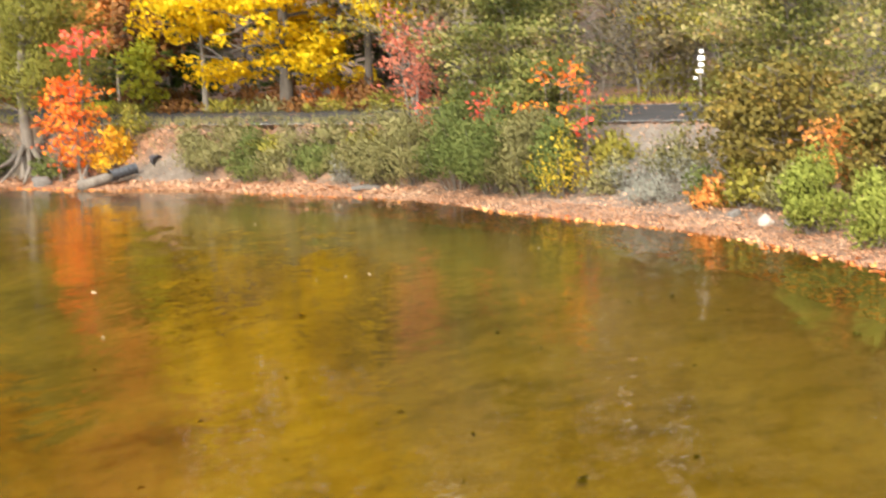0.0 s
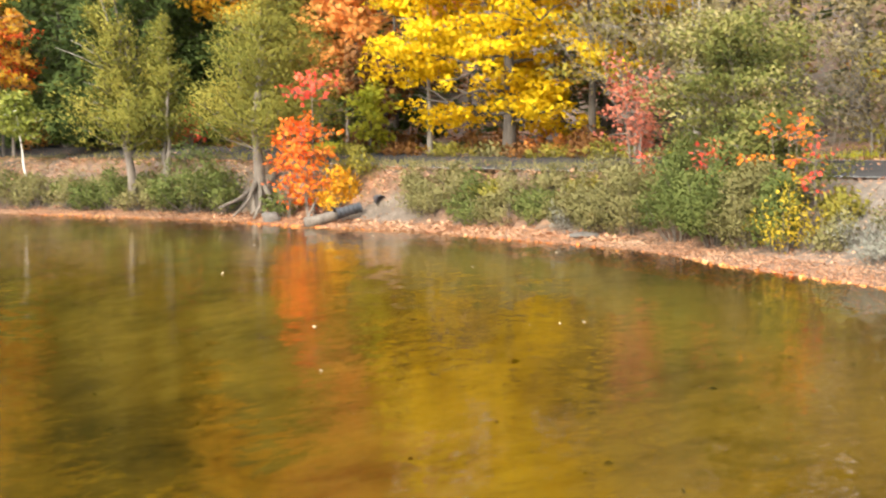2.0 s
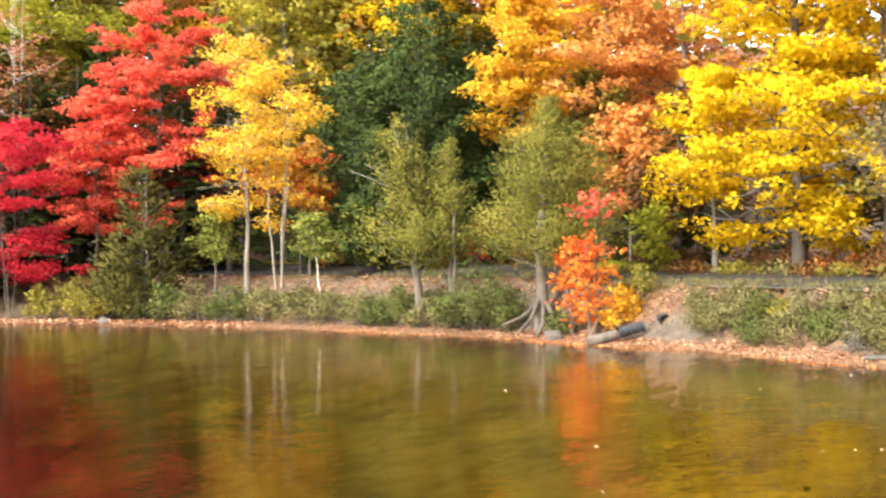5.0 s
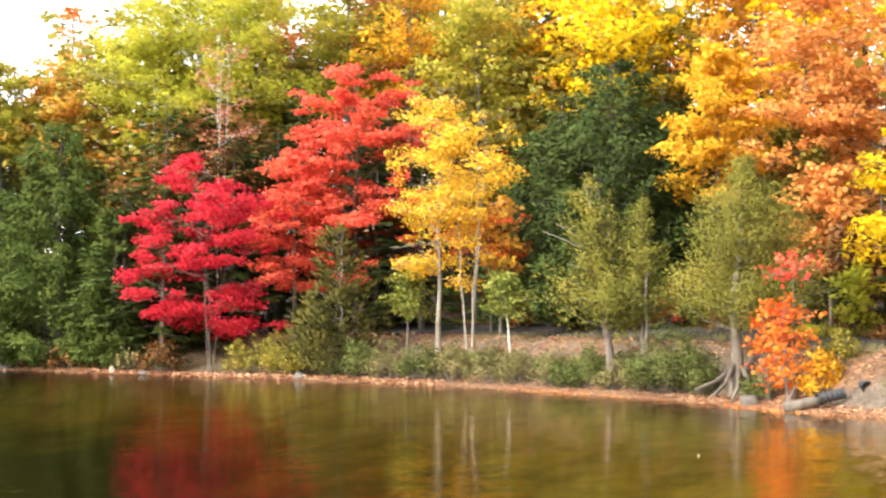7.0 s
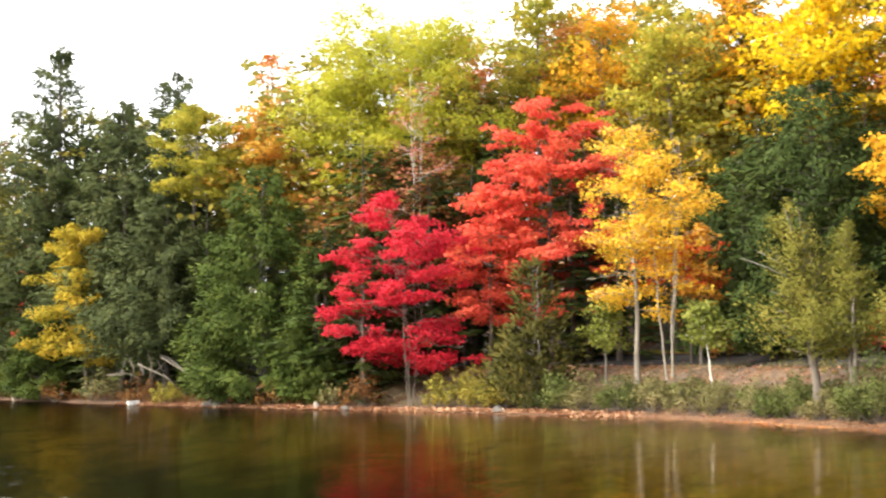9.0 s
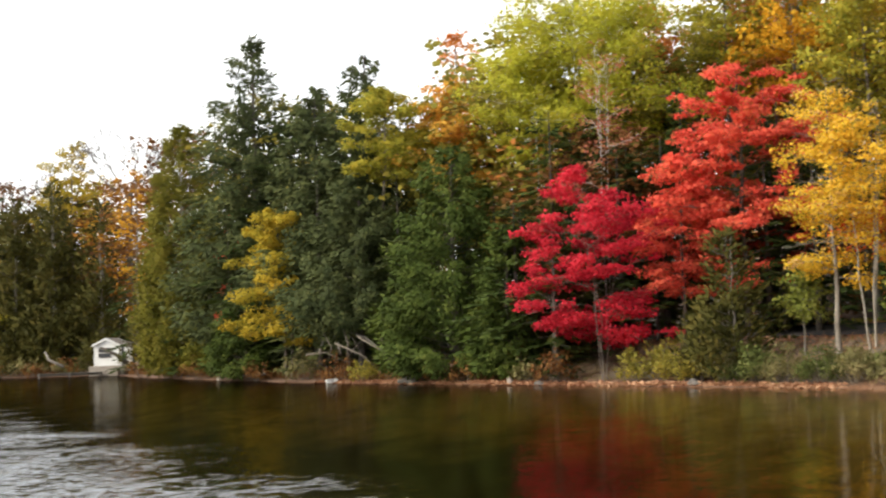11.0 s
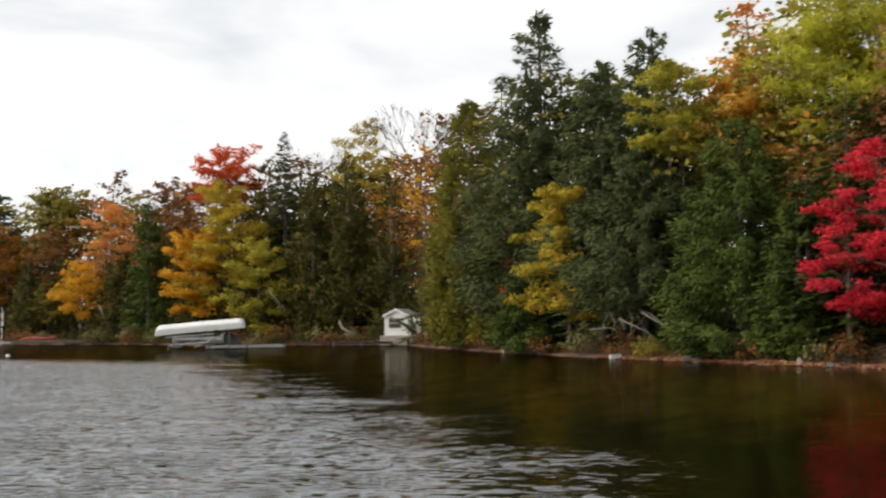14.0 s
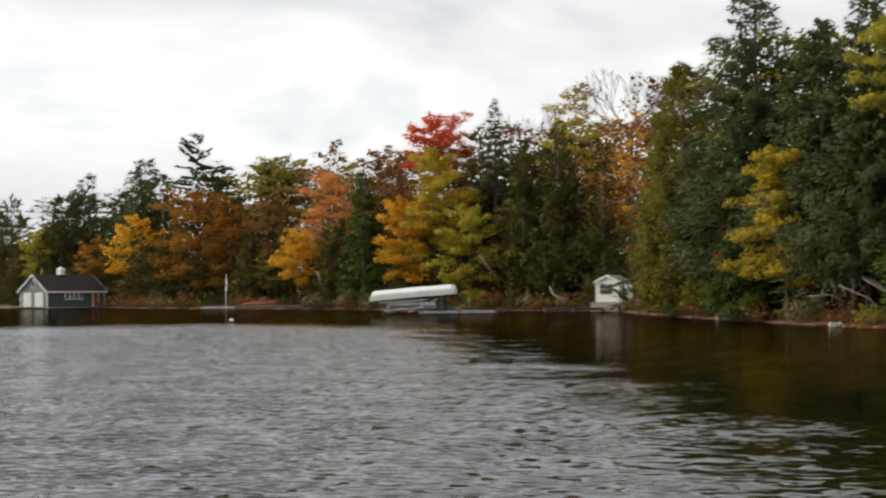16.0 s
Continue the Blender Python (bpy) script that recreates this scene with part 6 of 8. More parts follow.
cedar(-70.4, 55.8, 20.0, 3.8, 5.2, SPRUCE, n=22000, seed=8, spray=0.38, point=0.6, lumps=0.5, many=11, layers=(0.45, 0.8, 1.06), slim=0.4, hang=True, label="dark spruce between two taller ones", name="spruce_tree")
cedar(-62.7, 52.9, 13.0, 3.8, 3.6, SPRUCE, n=26000, seed=9, spray=0.32, point=0.6, lumps=0.45, many=11, layers=(0.45, 0.8, 1.06), slim=0.4, hang=True, label="broad dark spruce with long boughs above the shore", name="spruce_tree")
broadleaf(-61.1, 53.8, 18.2, 2.7, 12.0, PALE_OLIVE, leaf=0.2, n=9000, gaps=0.2, seed=45, limbs=24, label="yellow-green tree among the spruces", name="birch_tree")
broadleaf(-58.3, 56.4, 18.0, 2.5, 11.1, ORANGE_YELLOW, leaf=0.2, n=7000, gaps=0.2, seed=46, limbs=22, label="orange-brown tree behind the firs")
broadleaf(-62.2, 57.8, 16.0, 2.2, 8.0, OLIVE, leaf=0.32, n=2000, seed=47, limbs=22, label="olive tree behind the firs", name="beech_tree")
broadleaf(-62.9, 62.0, 23.3, 1.5, 18.7, ORANGE, leaf=0.3, n=500, seed=48, limbs=16, label="thin half-bare orange tree above the birch")
broadleaf(-71.3, 53.5, 11.4, 3.0, 2.6, OLIVE_GOLD, leaf=0.18, n=16000, seed=49, limbs=26, gaps=0.2, lean=(0.4, -0.8), label="small leaning yellow-green maple", name="maple_tree")
broadleaf(-69.0, 52.2, 6.6, 2.1, 2.4, OLIVE_GOLD, leaf=0.17, gaps=0.3, n=3200, seed=50, limbs=14, label="small yellow-leaved maple by the shore", name="maple_sapling")
broadleaf(-80.0, 55.0, 13.2, 1.0, 1.8, SCARLET, leaf=0.24, gaps=0.5, n=420, seed=51, limbs=12, label="thin maple with scattered red leaves", name="maple_sapling")
cedar(-76.6, 54.0, 6.6, 2.6, 0.6, FIR, n=9000, seed=10, spray=0.3, point=0.5, lumps=0.3, many=13, layers=(0.6, 0.85, 1.04), slim=0.42, hang=True, label="low dark fir by the shore", name="fir_tree")
cedar(-93.1, 59.6, 20.7, 3.8, 1.1, CEDAR_MID, n=40000, seed=6, spray=0.3, point=0.5, lumps=0.14, many=14, layers=(0.7, 0.9, 1.02), slim=0.5, label="big columnar olive-green cedar")
cedar(-85.8, 57.3, 12.5, 1.8, 1.1, CEDAR_MID, n=8000, seed=7, spray=0.33, point=0.6, lumps=0.3, many=9, layers=(0.7, 0.9, 1.02), label="olive-brown cedar beside a bigger one")
broadleaf(-111.2, 66.1, 20.0, 1.9, 8.4, GOLD, leaf=0.3, gaps=0.3, n=650, seed=52, limbs=18, label="thin golden-leaved tree beside the cedar")
broadleaf(-100.3, 65.6, 22.0, 2.8, 12.0, RUST, leaf=0.22, n=4000, seed=53, limbs=20, label="rust-brown tree behind the cedar", name="beech_tree")
shrub(-101.8, 61.2, 1.77, 2.02, RUST, n=500, seed=180, leaf=0.20, label="low brown and green brush along the shore")
shrub(-94.1, 58.7, 1.65, 1.65, DRYGREEN, n=500, seed=181, leaf=0.20, label="low brown and green brush along the shore")
shrub(-86.0, 56.2, 1.53, 1.66, RUST, n=500, seed=182, leaf=0.20, label="low brown and green brush along the shore")
shrub(-79.0, 54.1, 1.43, 1.63, DRYGREEN, n=500, seed=183, leaf=0.20, label="low brown and green brush along the shore")
shrub(-73.4, 52.8, 1.16, 1.23, RUST, n=400, seed=184, leaf=0.20, label="low brown and green brush along the shore")
shrub(-66.8, 51.4, 1.44, 1.80, DRYGREEN, n=600, seed=185, leaf=0.20, label="low brown and green brush along the shore")
shrub(-62.1, 50.4, 1.36, 1.53, RUST, n=500, seed=186, leaf=0.20, label="low brown and green brush along the shore")
shrub(-58.9, 49.9, 1.15, 1.32, OLIVE, n=500, seed=187, leaf=0.20, label="low brown and green brush along the shore")
shrub(-52.3, 49.1, 1.22, 1.22, RUST, n=500, seed=188, leaf=0.20, label="low brown and green brush along the shore")
shrub(-49.1, 48.7, 1.18, 1.18, RUST, n=500, seed=189, leaf=0.20, label="low brown and green brush along the shore")
shrub(-42.5, 47.9, 1.09, 1.64, RUST, n=500, seed=190, leaf=0.20, label="low brown and green brush along the shore")
shrub(-44.5, 48.1, 0.84, 1.12, DRYGREEN, n=400, seed=191, leaf=0.20, label="low brown and green brush along the shore")

# far shore behind the boat lift
conifer(-143.0, 65.6, 24.9, 4.7, 2.3, SPRUCE, n=55, seed=11, gap=0.9, spray=0.6, taper=0.75, droop=0.2, label="dark spruce behind the cabin shore")
cedar(-137.3, 66.4, 19.4, 3.2, 2.2, CEDAR_DARK, n=4000, seed=8, spray=0.6, point=0.6, label="dark olive cedar behind the cabin shore")
cedar(-132.0, 68.2, 20.8, 3.8, 3.0, CEDAR_DARK, n=5000, seed=9, spray=0.6, point=0.5, lumps=0.3, label="dark olive cedar over the shore")
cedar(-126.7, 70.9, 18.5, 2.8, 1.9, CEDAR_DARK, n=3500, seed=10, spray=0.6, point=0.5, label="dark cedar beside the cabin")
broadleaf(-138.6, 74.0, 25.9, 4.4, 15.2, OLIVE_GOLD, leaf=0.3, n=4500, seed=54, limbs=22, label="olive-yellow tree behind the cedars", name="beech_tree")
broadleaf(-129.4, 72.8, 18.9, 2.8, 11.0, ORANGE_YELLOW, leaf=0.36, n=420, seed=55, limbs=20, bark=PALE_BARK, label="thin tree with tan-orange leaves and pale limbs", name="birch_tree")
bare_tree(-129.0, 75.7, 29.1, 8.5, 20.0, seed=1, label="leafless pale grey tree above the cedars")
bare_tree(-147.4, 72.5, 25.6, 6.5, 17.0, seed=2, label="leafless pale grey tree behind the spruce")
bare_tree(-115.5, 72.1, 25.9, 6.0, 19.0, seed=3, label="leafless pale grey tree above the cedars")
broadleaf(-159.8, 64.9, 24.3, 4.4, 17.6, VERMILION, leaf=0.3, n=8500, gaps=0.1, seed=56, limbs=22, label="tall red-orange maple standing above the wood")
broadleaf(-146.2, 58.9, 19.2, 5.0, 3.5, OLIVE_GOLD, leaf=0.27, n=15000, gaps=0.1, seed=57, limbs=32, label="broad yellow-olive maple on the shore behind the boat lift")
broadleaf(-147.5, 55.9, 13.5, 3.5, 3.2, GOLD, leaf=0.28, n=8500, gaps=0.1, seed=58, limbs=24, label="golden maple on the shore behind the boat lift")
broadleaf(-139.1, 60.5, 11.7, 3.9, 1.8, PALE_OLIVE, leaf=0.27, n=8500, gaps=0.1, seed=59, limbs=24, label="yellow-green tree leaning over the shore", name="birch_tree")
conifer(-146.7, 67.3, 25.8, 3.8, 0.3, SPRUCE, n=50, seed=12, gap=0.95, spray=0.6, taper=0.75, label="dark pointed spruce above the far shore")
cedar(-135.4, 65.6, 17.4, 3.2, 1.0, CEDAR_DARK, n=3500, seed=11, spray=0.65, point=0.6, label="dark cedar on the far shore")
cedar(-132.0, 68.2, 16.5, 3.2, 1.0, CEDAR_DARK, n=3500, seed=12, spray=0.65, point=0.6, label="dark cedar on the far shore")
cedar(-158.9, 54.5, 18.3, 3.0, 2.0, FIR, n=6000, seed=13, spray=0.5, point=0.75, lumps=0.4, many=5, layers=(0.45, 0.75, 1.05), slim=0.42, hang=True, label="dark green fir among orange maples", name="fir_tree")
broadleaf(-174.3, 54.7, 18.4, 4.7, 8.4, ORANGE, leaf=0.28, n=6500, gaps=0.2, seed=60, limbs=24, label="red-orange maple in the far wood")
broadleaf(-171.1, 49.5, 10.1, 3.4, 3.5, GOLD, leaf=0.28, n=4800, seed=61, limbs=20, label="small golden maple at the water")
broadleaf(-194.6, 41.1, 17.6, 6.4, 2.6, AMBER, leaf=0.32, n=9000, seed=62, limbs=30, bark=DARK_BARK, label="broad orange-gold maple by the far dock")
broadleaf(-188.4, 44.4, 15.2, 4.1, 2.5, AMBER, leaf=0.32, n=5500, seed=63, limbs=24, label="orange maple by the far dock")
cedar(-182.0, 45.6, 11.0, 2.6, 1.7, CEDAR_DARK, n=2200, seed=13, spray=0.65, point=0.7, label="dark green cedar by the far dock")
broadleaf(-184.3, 49.7, 15.9, 4.5, 5.6, RUST, leaf=0.32, n=5500, seed=64, limbs=24, label="rust-brown tree in the far wood", name="beech_tree")
broadleaf(-195.0, 51.8, 21.7, 5.6, 13.3, OLIVE, leaf=0.55, n=2600, seed=65, limbs=24, label="yellow-green tree in the far wood", name="beech_tree")
cedar(-164.8, 53.2, 11.0, 3.3, 2.3, CEDAR_DARK, n=2400, seed=14, spray=0.65, point=0.6, label="olive cedar behind the dock")
conifer(-212.4, 44.7, 28.0, 6.8, 11.2, SPRUCE, n=170, seed=14, gap=1.0, spray=0.62, taper=0.55, droop=-0.05, ragged=0.4, label="tall white pine standing above the far wood", name="pine_tree")
cedar(-224.7, 38.4, 24.8, 6.2, 3.0, SPRUCE, n=8000, seed=15, spray=0.75, point=0.5, lumps=0.6, many=5, layers=(0.45, 0.75, 1.05), slim=0.42, hang=True, label="broad dark white pine in the far wood", name="pine_tree")
cedar(-238.0, 30.7, 23.4, 6.4, 3.0, SPRUCE, n=8000, seed=16, spray=0.75, point=0.62, lumps=0.6, many=5, layers=(0.45, 0.75, 1.05), slim=0.42, hang=True, label="broad dark white pine in the far wood", name="pine_tree")
conifer(-208.8, 48.5, 22.8, 4.6, 6.2, SPRUCE, n=130, seed=17, gap=0.9, spray=0.62, taper=0.6, label="dark spruce in the far wood")
broadleaf(-213.1, 34.5, 14.7, 3.9, 4.0, GOLD, leaf=0.55, n=1800, seed=66, limbs=20, label="golden maple in the far wood")
broadleaf(-220.0, 29.3, 10.9, 3.4, 3.1, AMBER, leaf=0.5, n=1300, seed=67, limbs=18, label="orange maple behind the boathouse")
broadleaf(-234.6, 21.5, 13.3, 3.2, 2.3, PALE_OLIVE, leaf=0.5, n=1500, seed=68, limbs=20, label="yellow-green tree behind the boathouse", name="birch_tree")
cedar(-237.6, 26.3, 18.9, 6.1, 2.3, CEDAR_DARK, n=4000, seed=15, spray=0.9, point=0.5, label="dark green conifer behind the boathouse")
cedar(-246.0, 18.5, 19.4, 6.3, 1.3, CEDAR_DARK, n=4000, seed=16, spray=0.9, point=0.5, label="dark green conifer behind the boathouse")
cedar(-205.9, 35.0, 10.0, 3.6, 1.3, CEDAR_DARK, n=2500, seed=17, spray=0.7, point=0.6, label="dark green cedar on the far shore")
broadleaf(-195.7, 54.6, 22.9, 5.2, 10.6, OLIVE, leaf=0.6, n=2200, seed=69, limbs=22, label="olive-green tree on the far skyline", name="beech_tree")
broadleaf(-190.6, 60.7, 24.9, 3.4, 13.9, RUST, leaf=0.55, n=700, seed=70, limbs=20, bark=PALE_BARK, label="half-bare brown tree on the far skyline", name="beech_tree")
broadleaf(-179.0, 64.6, 23.0, 4.9, 10.0, RUST, leaf=0.55, n=1800, seed=71, limbs=22, label="brown tree on the far skyline", name="beech_tree")
shrub(-204.7, 31.4, 2.65, 2.21, RUST, n=350, seed=192, leaf=0.35, label="low brown brush along the far shore")
shrub(-195.6, 34.5, 2.96, 2.37, RUST, n=400, seed=193, leaf=0.35, label="low brown brush along the far shore")
shrub(-187.8, 37.5, 2.45, 2.04, RUST, n=350, seed=194, leaf=0.35, label="low brown brush along the far shore")
shrub(-174.3, 44.3, 2.68, 1.92, RUST, n=350, seed=195, leaf=0.35, label="low brown brush along the far shore")
shrub(-163.1, 49.6, 2.18, 1.82, DRYGREEN, n=350, seed=196, leaf=0.35, label="low brown brush along the far shore")
shrub(-157.2, 52.2, 2.12, 1.98, DRYGREEN, n=350, seed=197, leaf=0.35, label="low brown brush along the far shore")
shrub(-153.0, 53.7, 1.93, 2.07, GREEN, n=350, seed=198, leaf=0.35, label="low brown brush along the far shore")
shrub(-132.5, 60.3, 2.17, 1.86, RUST, n=350, seed=199, leaf=0.35, label="low brown brush along the far shore")
shrub(-129.5, 63.6, 2.15, 1.72, DRYGREEN, n=350, seed=200, leaf=0.35, label="low brown brush along the far shore")
shrub(-126.6, 66.9, 1.83, 1.59, RUST, n=350, seed=201, leaf=0.35, label="low brown brush along the far shore")

# second row that closes the skyline
again(WOOD_CEDAR, -257.6, 15.0, 20.1, 1.60, 1200)
again(WOOD_SPRUCE, -261.3, 19.7, 20.6, 1.60, 1253)
again(WOOD_HEMLOCK, -254.8, 24.7, 20.6, 1.60, 1306)
again(WOOD_CEDAR, -253.1, 21.1, 14.7, 1.60, 1359)
again(WOOD_CEDAR, -250.0, 31.7, 19.9, 1.60, 1412)
again(WOOD_OLIVE, -142.1, 77.9, 21.4, 1.20, 900)
again(WOOD_RUST, -138.1, 80.8, 22.9, 1.20, 931)
again(WOOD_OLIVE, -34.4, 63.3, 18.3, 1.30, 700)
again(WOOD_AMBER, -31.5, 67.0, 19.2, 1.30, 741)
again(WOOD_OLIVE, -26.4, 65.9, 18.8, 1.30, 782)
again(WOOD_AMBER, -22.8, 69.4, 19.6, 1.30, 823)
again(WOOD_OLIVE, -17.8, 67.7, 18.8, 1.30, 864)
again(WOOD_OLIVE, -46.2, 72.5, 24.9, 1.30, 987)
again(WOOD_OLIVE, -42.4, 74.8, 26.2, 1.30, 1028)
again(WOOD_HEMLOCK, -46.4, 52.5, 14.3, 1.30, 1069)
again(WOOD_SPRUCE, -244.4, 28.3, 19.3, 1.60, 500)
again(WOOD_HEMLOCK, -247.3, 36.8, 21.7, 1.60, 537)
again(WOOD_SPRUCE, -231.8, 44.4, 20.7, 1.60, 574)
again(WOOD_SPRUCE, -232.1, 52.5, 25.7, 1.60, 611)
again(WOOD_HEMLOCK, -228.7, 39.1, 13.8, 1.60, 648)
again(WOOD_HEMLOCK, -235.9, 31.3, 12.2, 1.60, 685)
again(WOOD_HEMLOCK, -207.3, 57.2, 14.8, 1.60, 722)
again(WOOD_CEDAR, -196.2, 59.4, 13.3, 1.60, 759)
again(WOOD_HEMLOCK, -186.5, 60.4, 13.7, 1.60, 796)
again(WOOD_CEDAR, -208.7, 51.6, 13.0, 1.60, 833)
again(WOOD_HEMLOCK, -174.4, 64.7, 13.8, 1.60, 870)
again(WOOD_CEDAR, -240.0, 28.5, 19.6, 1.25, 34)
again(WOOD_SPRUCE, -229.2, 33.7, 18.5, 1.25, 281)
again(WOOD_CEDAR, -221.3, 40.9, 21.4, 1.25, 30)
again(WOOD_HEMLOCK, -210.5, 42.5, 19.2, 1.25, 274)
again(WOOD_SPRUCE, -205.4, 46.3, 19.8, 1.25, 88)
again(WOOD_CEDAR, -194.7, 51.7, 20.4, 1.25, 13)
again(WOOD_AMBER, -192.1, 57.1, 20.7, 1.25, 133)
again(WOOD_RUST, -188.2, 59.0, 20.8, 1.25, 99)
again(WOOD_OLIVE, -178.8, 59.8, 20.4, 1.25, 148)
again(WOOD_SPRUCE, -179.4, 62.6, 20.1, 1.25, 190)
again(WOOD_RUST, -164.5, 61.7, 20.8, 1.25, 310)
again(WOOD_AMBER, -161.1, 64.4, 20.8, 1.25, 198)
again(WOOD_RUST, -160.1, 67.2, 21.5, 1.25, 91)
again(WOOD_CEDAR, -155.4, 69.2, 22.5, 1.25, 143)
again(WOOD_RUST, -151.4, 71.8, 23.6, 1.25, 280)
again(WOOD_SPRUCE, -154.3, 77.6, 24.2, 1.25, 3)
again(WOOD_OLIVE, -152.4, 80.8, 24.5, 1.25, 293)
again(WOOD_RUST, -145.5, 81.1, 22.8, 1.25, 159)
again(WOOD_RUST, -131.7, 77.8, 21.5, 1.25, 260)
again(WOOD_AMBER, -118.4, 72.6, 19.9, 1.25, 216)
again(WOOD_RUST, -110.5, 71.7, 23.4, 1.25, 220)
again(WOOD_CEDAR, -235.0, 18.6, 10.0, 1.20, 119)
again(WOOD_CEDAR, -218.8, 31.3, 9.5, 1.20, 143)
again(WOOD_CEDAR, -214.2, 32.9, 8.0, 1.20, 331)
again(WOOD_CEDAR, -202.4, 37.0, 10.7, 1.20, 175)
again(WOOD_HEMLOCK, -195.9, 38.7, 9.6, 1.20, 344)
again(WOOD_CEDAR, -192.2, 40.8, 8.7, 1.20, 211)
again(WOOD_RUST, -190.8, 44.3, 10.3, 1.20, 325)
again(WOOD_CEDAR, -186.3, 45.7, 9.3, 1.20, 141)
again(WOOD_OLIVE, -179.5, 47.6, 8.3, 1.20, 223)
again(WOOD_CEDAR, -179.7, 49.7, 11.5, 1.20, 164)
again(WOOD_CEDAR, -172.6, 53.7, 10.4, 1.20, 51)
again(WOOD_AMBER, -168.8, 55.2, 11.0, 1.20, 117)
again(WOOD_CEDAR, -163.3, 55.7, 8.6, 1.20, 298)
again(WOOD_HEMLOCK, -160.4, 57.1, 10.6, 1.20, 121)
again(WOOD_CEDAR, -148.6, 56.4, 9.4, 1.20, 90)
again(WOOD_HEMLOCK, -145.5, 58.8, 9.9, 1.20, 13)
again(WOOD_CEDAR, -141.9, 60.6, 10.1, 1.20, 357)
again(WOOD_CEDAR, -140.3, 62.4, 9.7, 1.20, 146)
again(WOOD_HEMLOCK, -141.2, 65.7, 11.8, 1.20, 167)
again(WOOD_CEDAR, -136.5, 66.0, 10.9, 1.20, 147)
again(WOOD_CEDAR, -136.6, 71.5, 12.3, 1.20, 210)
again(WOOD_CEDAR, -127.5, 72.4, 10.5, 1.20, 39)
again(WOOD_HEMLOCK, -114.2, 67.4, 11.9, 1.20, 98)
again(WOOD_CEDAR, -108.1, 66.2, 10.9, 1.20, 149)
again(WOOD_HEMLOCK, -86.4, 59.3, 13.7, 1.20, 4)
again(WOOD_HEMLOCK, -76.7, 57.2, 12.5, 1.20, 185)
again(WOOD_SPRUCE, -93.9, 63.5, 23.1, 1.40, 106)
again(WOOD_SPRUCE, -90.5, 63.5, 20.0, 1.40, 106)
again(WOOD_OLIVE, -82.6, 61.5, 22.0, 1.40, 31)
again(WOOD_SPRUCE, -78.3, 60.7, 20.8, 1.40, 86)
again(WOOD_OLIVE, -75.9, 62.0, 20.5, 1.40, 76)
again(WOOD_SPRUCE, -69.9, 61.8, 19.5, 1.40, 279)
again(WOOD_SPRUCE, -67.3, 61.3, 19.2, 1.40, 127)
again(WOOD_HEMLOCK, -63.9, 60.5, 18.8, 1.40, 18)
again(WOOD_SPRUCE, -60.1, 59.6, 17.7, 1.40, 270)
again(WOOD_OLIVE, -59.0, 60.3, 19.7, 1.40, 209)
again(WOOD_HEMLOCK, -90.3, 59.7, 14.2, 1.30, 102)
again(WOOD_SPRUCE, -78.0, 56.6, 14.1, 1.30, 123)
again(WOOD_HEMLOCK, -73.3, 55.6, 12.3, 1.30, 251)
again(WOOD_SPRUCE, -67.9, 53.8, 12.8, 1.30, 215)
again(WOOD_SPRUCE, -60.0, 53.7, 12.6, 1.30, 331)
again(WOOD_HEMLOCK, -58.0, 54.6, 11.7, 1.30, 110)
again(WOOD_HEMLOCK, -52.8, 53.2, 10.1, 1.30, 16)
again(WOOD_HEMLOCK, -47.9, 51.6, 9.5, 1.30, 129)
again(WOOD_CEDAR, -46.0, 52.0, 9.3, 1.30, 106)
broadleaf(-74.3, 68.4, 17.9, 3.4, 7.1, OLIVE, leaf=0.21, n=4800, seed=400, limbs=28, bark=DARK_BARK, label="tall olive-leaved tree on the hill behind", name="beech_tree", group=WOOD)
broadleaf(-68.0, 66.6, 19.1, 3.2, 8.9, OLIVE, leaf=0.21, n=4800, seed=401, limbs=28, bark=DARK_BARK, label="tall olive-leaved tree on the hill behind", name="beech_tree", group=WOOD)
broadleaf(-63.6, 65.9, 19.4, 2.7, 9.4, ORANGE, leaf=0.21, n=4800, seed=402, limbs=28, bark=DARK_BARK, label="tall orange-leaved tree on the hill behind", name="maple_tree", group=WOOD)
broadleaf(-50.0, 67.3, 20.9, 2.9, 11.5, ORANGE, leaf=0.21, n=4800, seed=403, limbs=28, bark=DARK_BARK, label="tall orange-leaved tree on the hill behind", name="maple_tree", group=WOOD)
broadleaf(-50.1, 71.2, 22.8, 3.0, 13.0, OLIVE, leaf=0.21, n=4800, seed=404, limbs=28, bark=DARK_BARK, label="tall olive-leaved tree on the hill behind", name="beech_tree", group=WOOD)
broadleaf(-45.1, 67.6, 21.8, 2.8, 12.6, OLIVE, leaf=0.21, n=4800, seed=405, limbs=28, bark=DARK_BARK, label="tall olive-leaved tree on the hill behind", name="beech_tree", group=WOOD)
broadleaf(-41.7, 66.1, 22.4, 2.8, 13.6, ORANGE, leaf=0.21, n=4800, seed=406, limbs=28, bark=DARK_BARK, label="tall orange-leaved tree on the hill behind", name="maple_tree", group=WOOD)
broadleaf(-41.1, 69.1, 22.7, 2.9, 13.6, OLIVE, leaf=0.21, n=4800, seed=407, limbs=28, bark=DARK_BARK, label="tall olive-leaved tree on the hill behind", name="beech_tree", group=WOOD)
broadleaf(-39.4, 71.8, 22.7, 3.1, 13.5, YELLOW, leaf=0.21, n=4800, seed=408, limbs=28, bark=DARK_BARK, label="tall yellow-leaved tree on the hill behind", name="maple_tree", group=WOOD)
broadleaf(-34.9, 69.2, 22.3, 3.0, 13.5, OLIVE, leaf=0.21, n=4800, seed=409, limbs=28, bark=DARK_BARK, label="tall olive-leaved tree on the hill behind", name="beech_tree", group=WOOD)
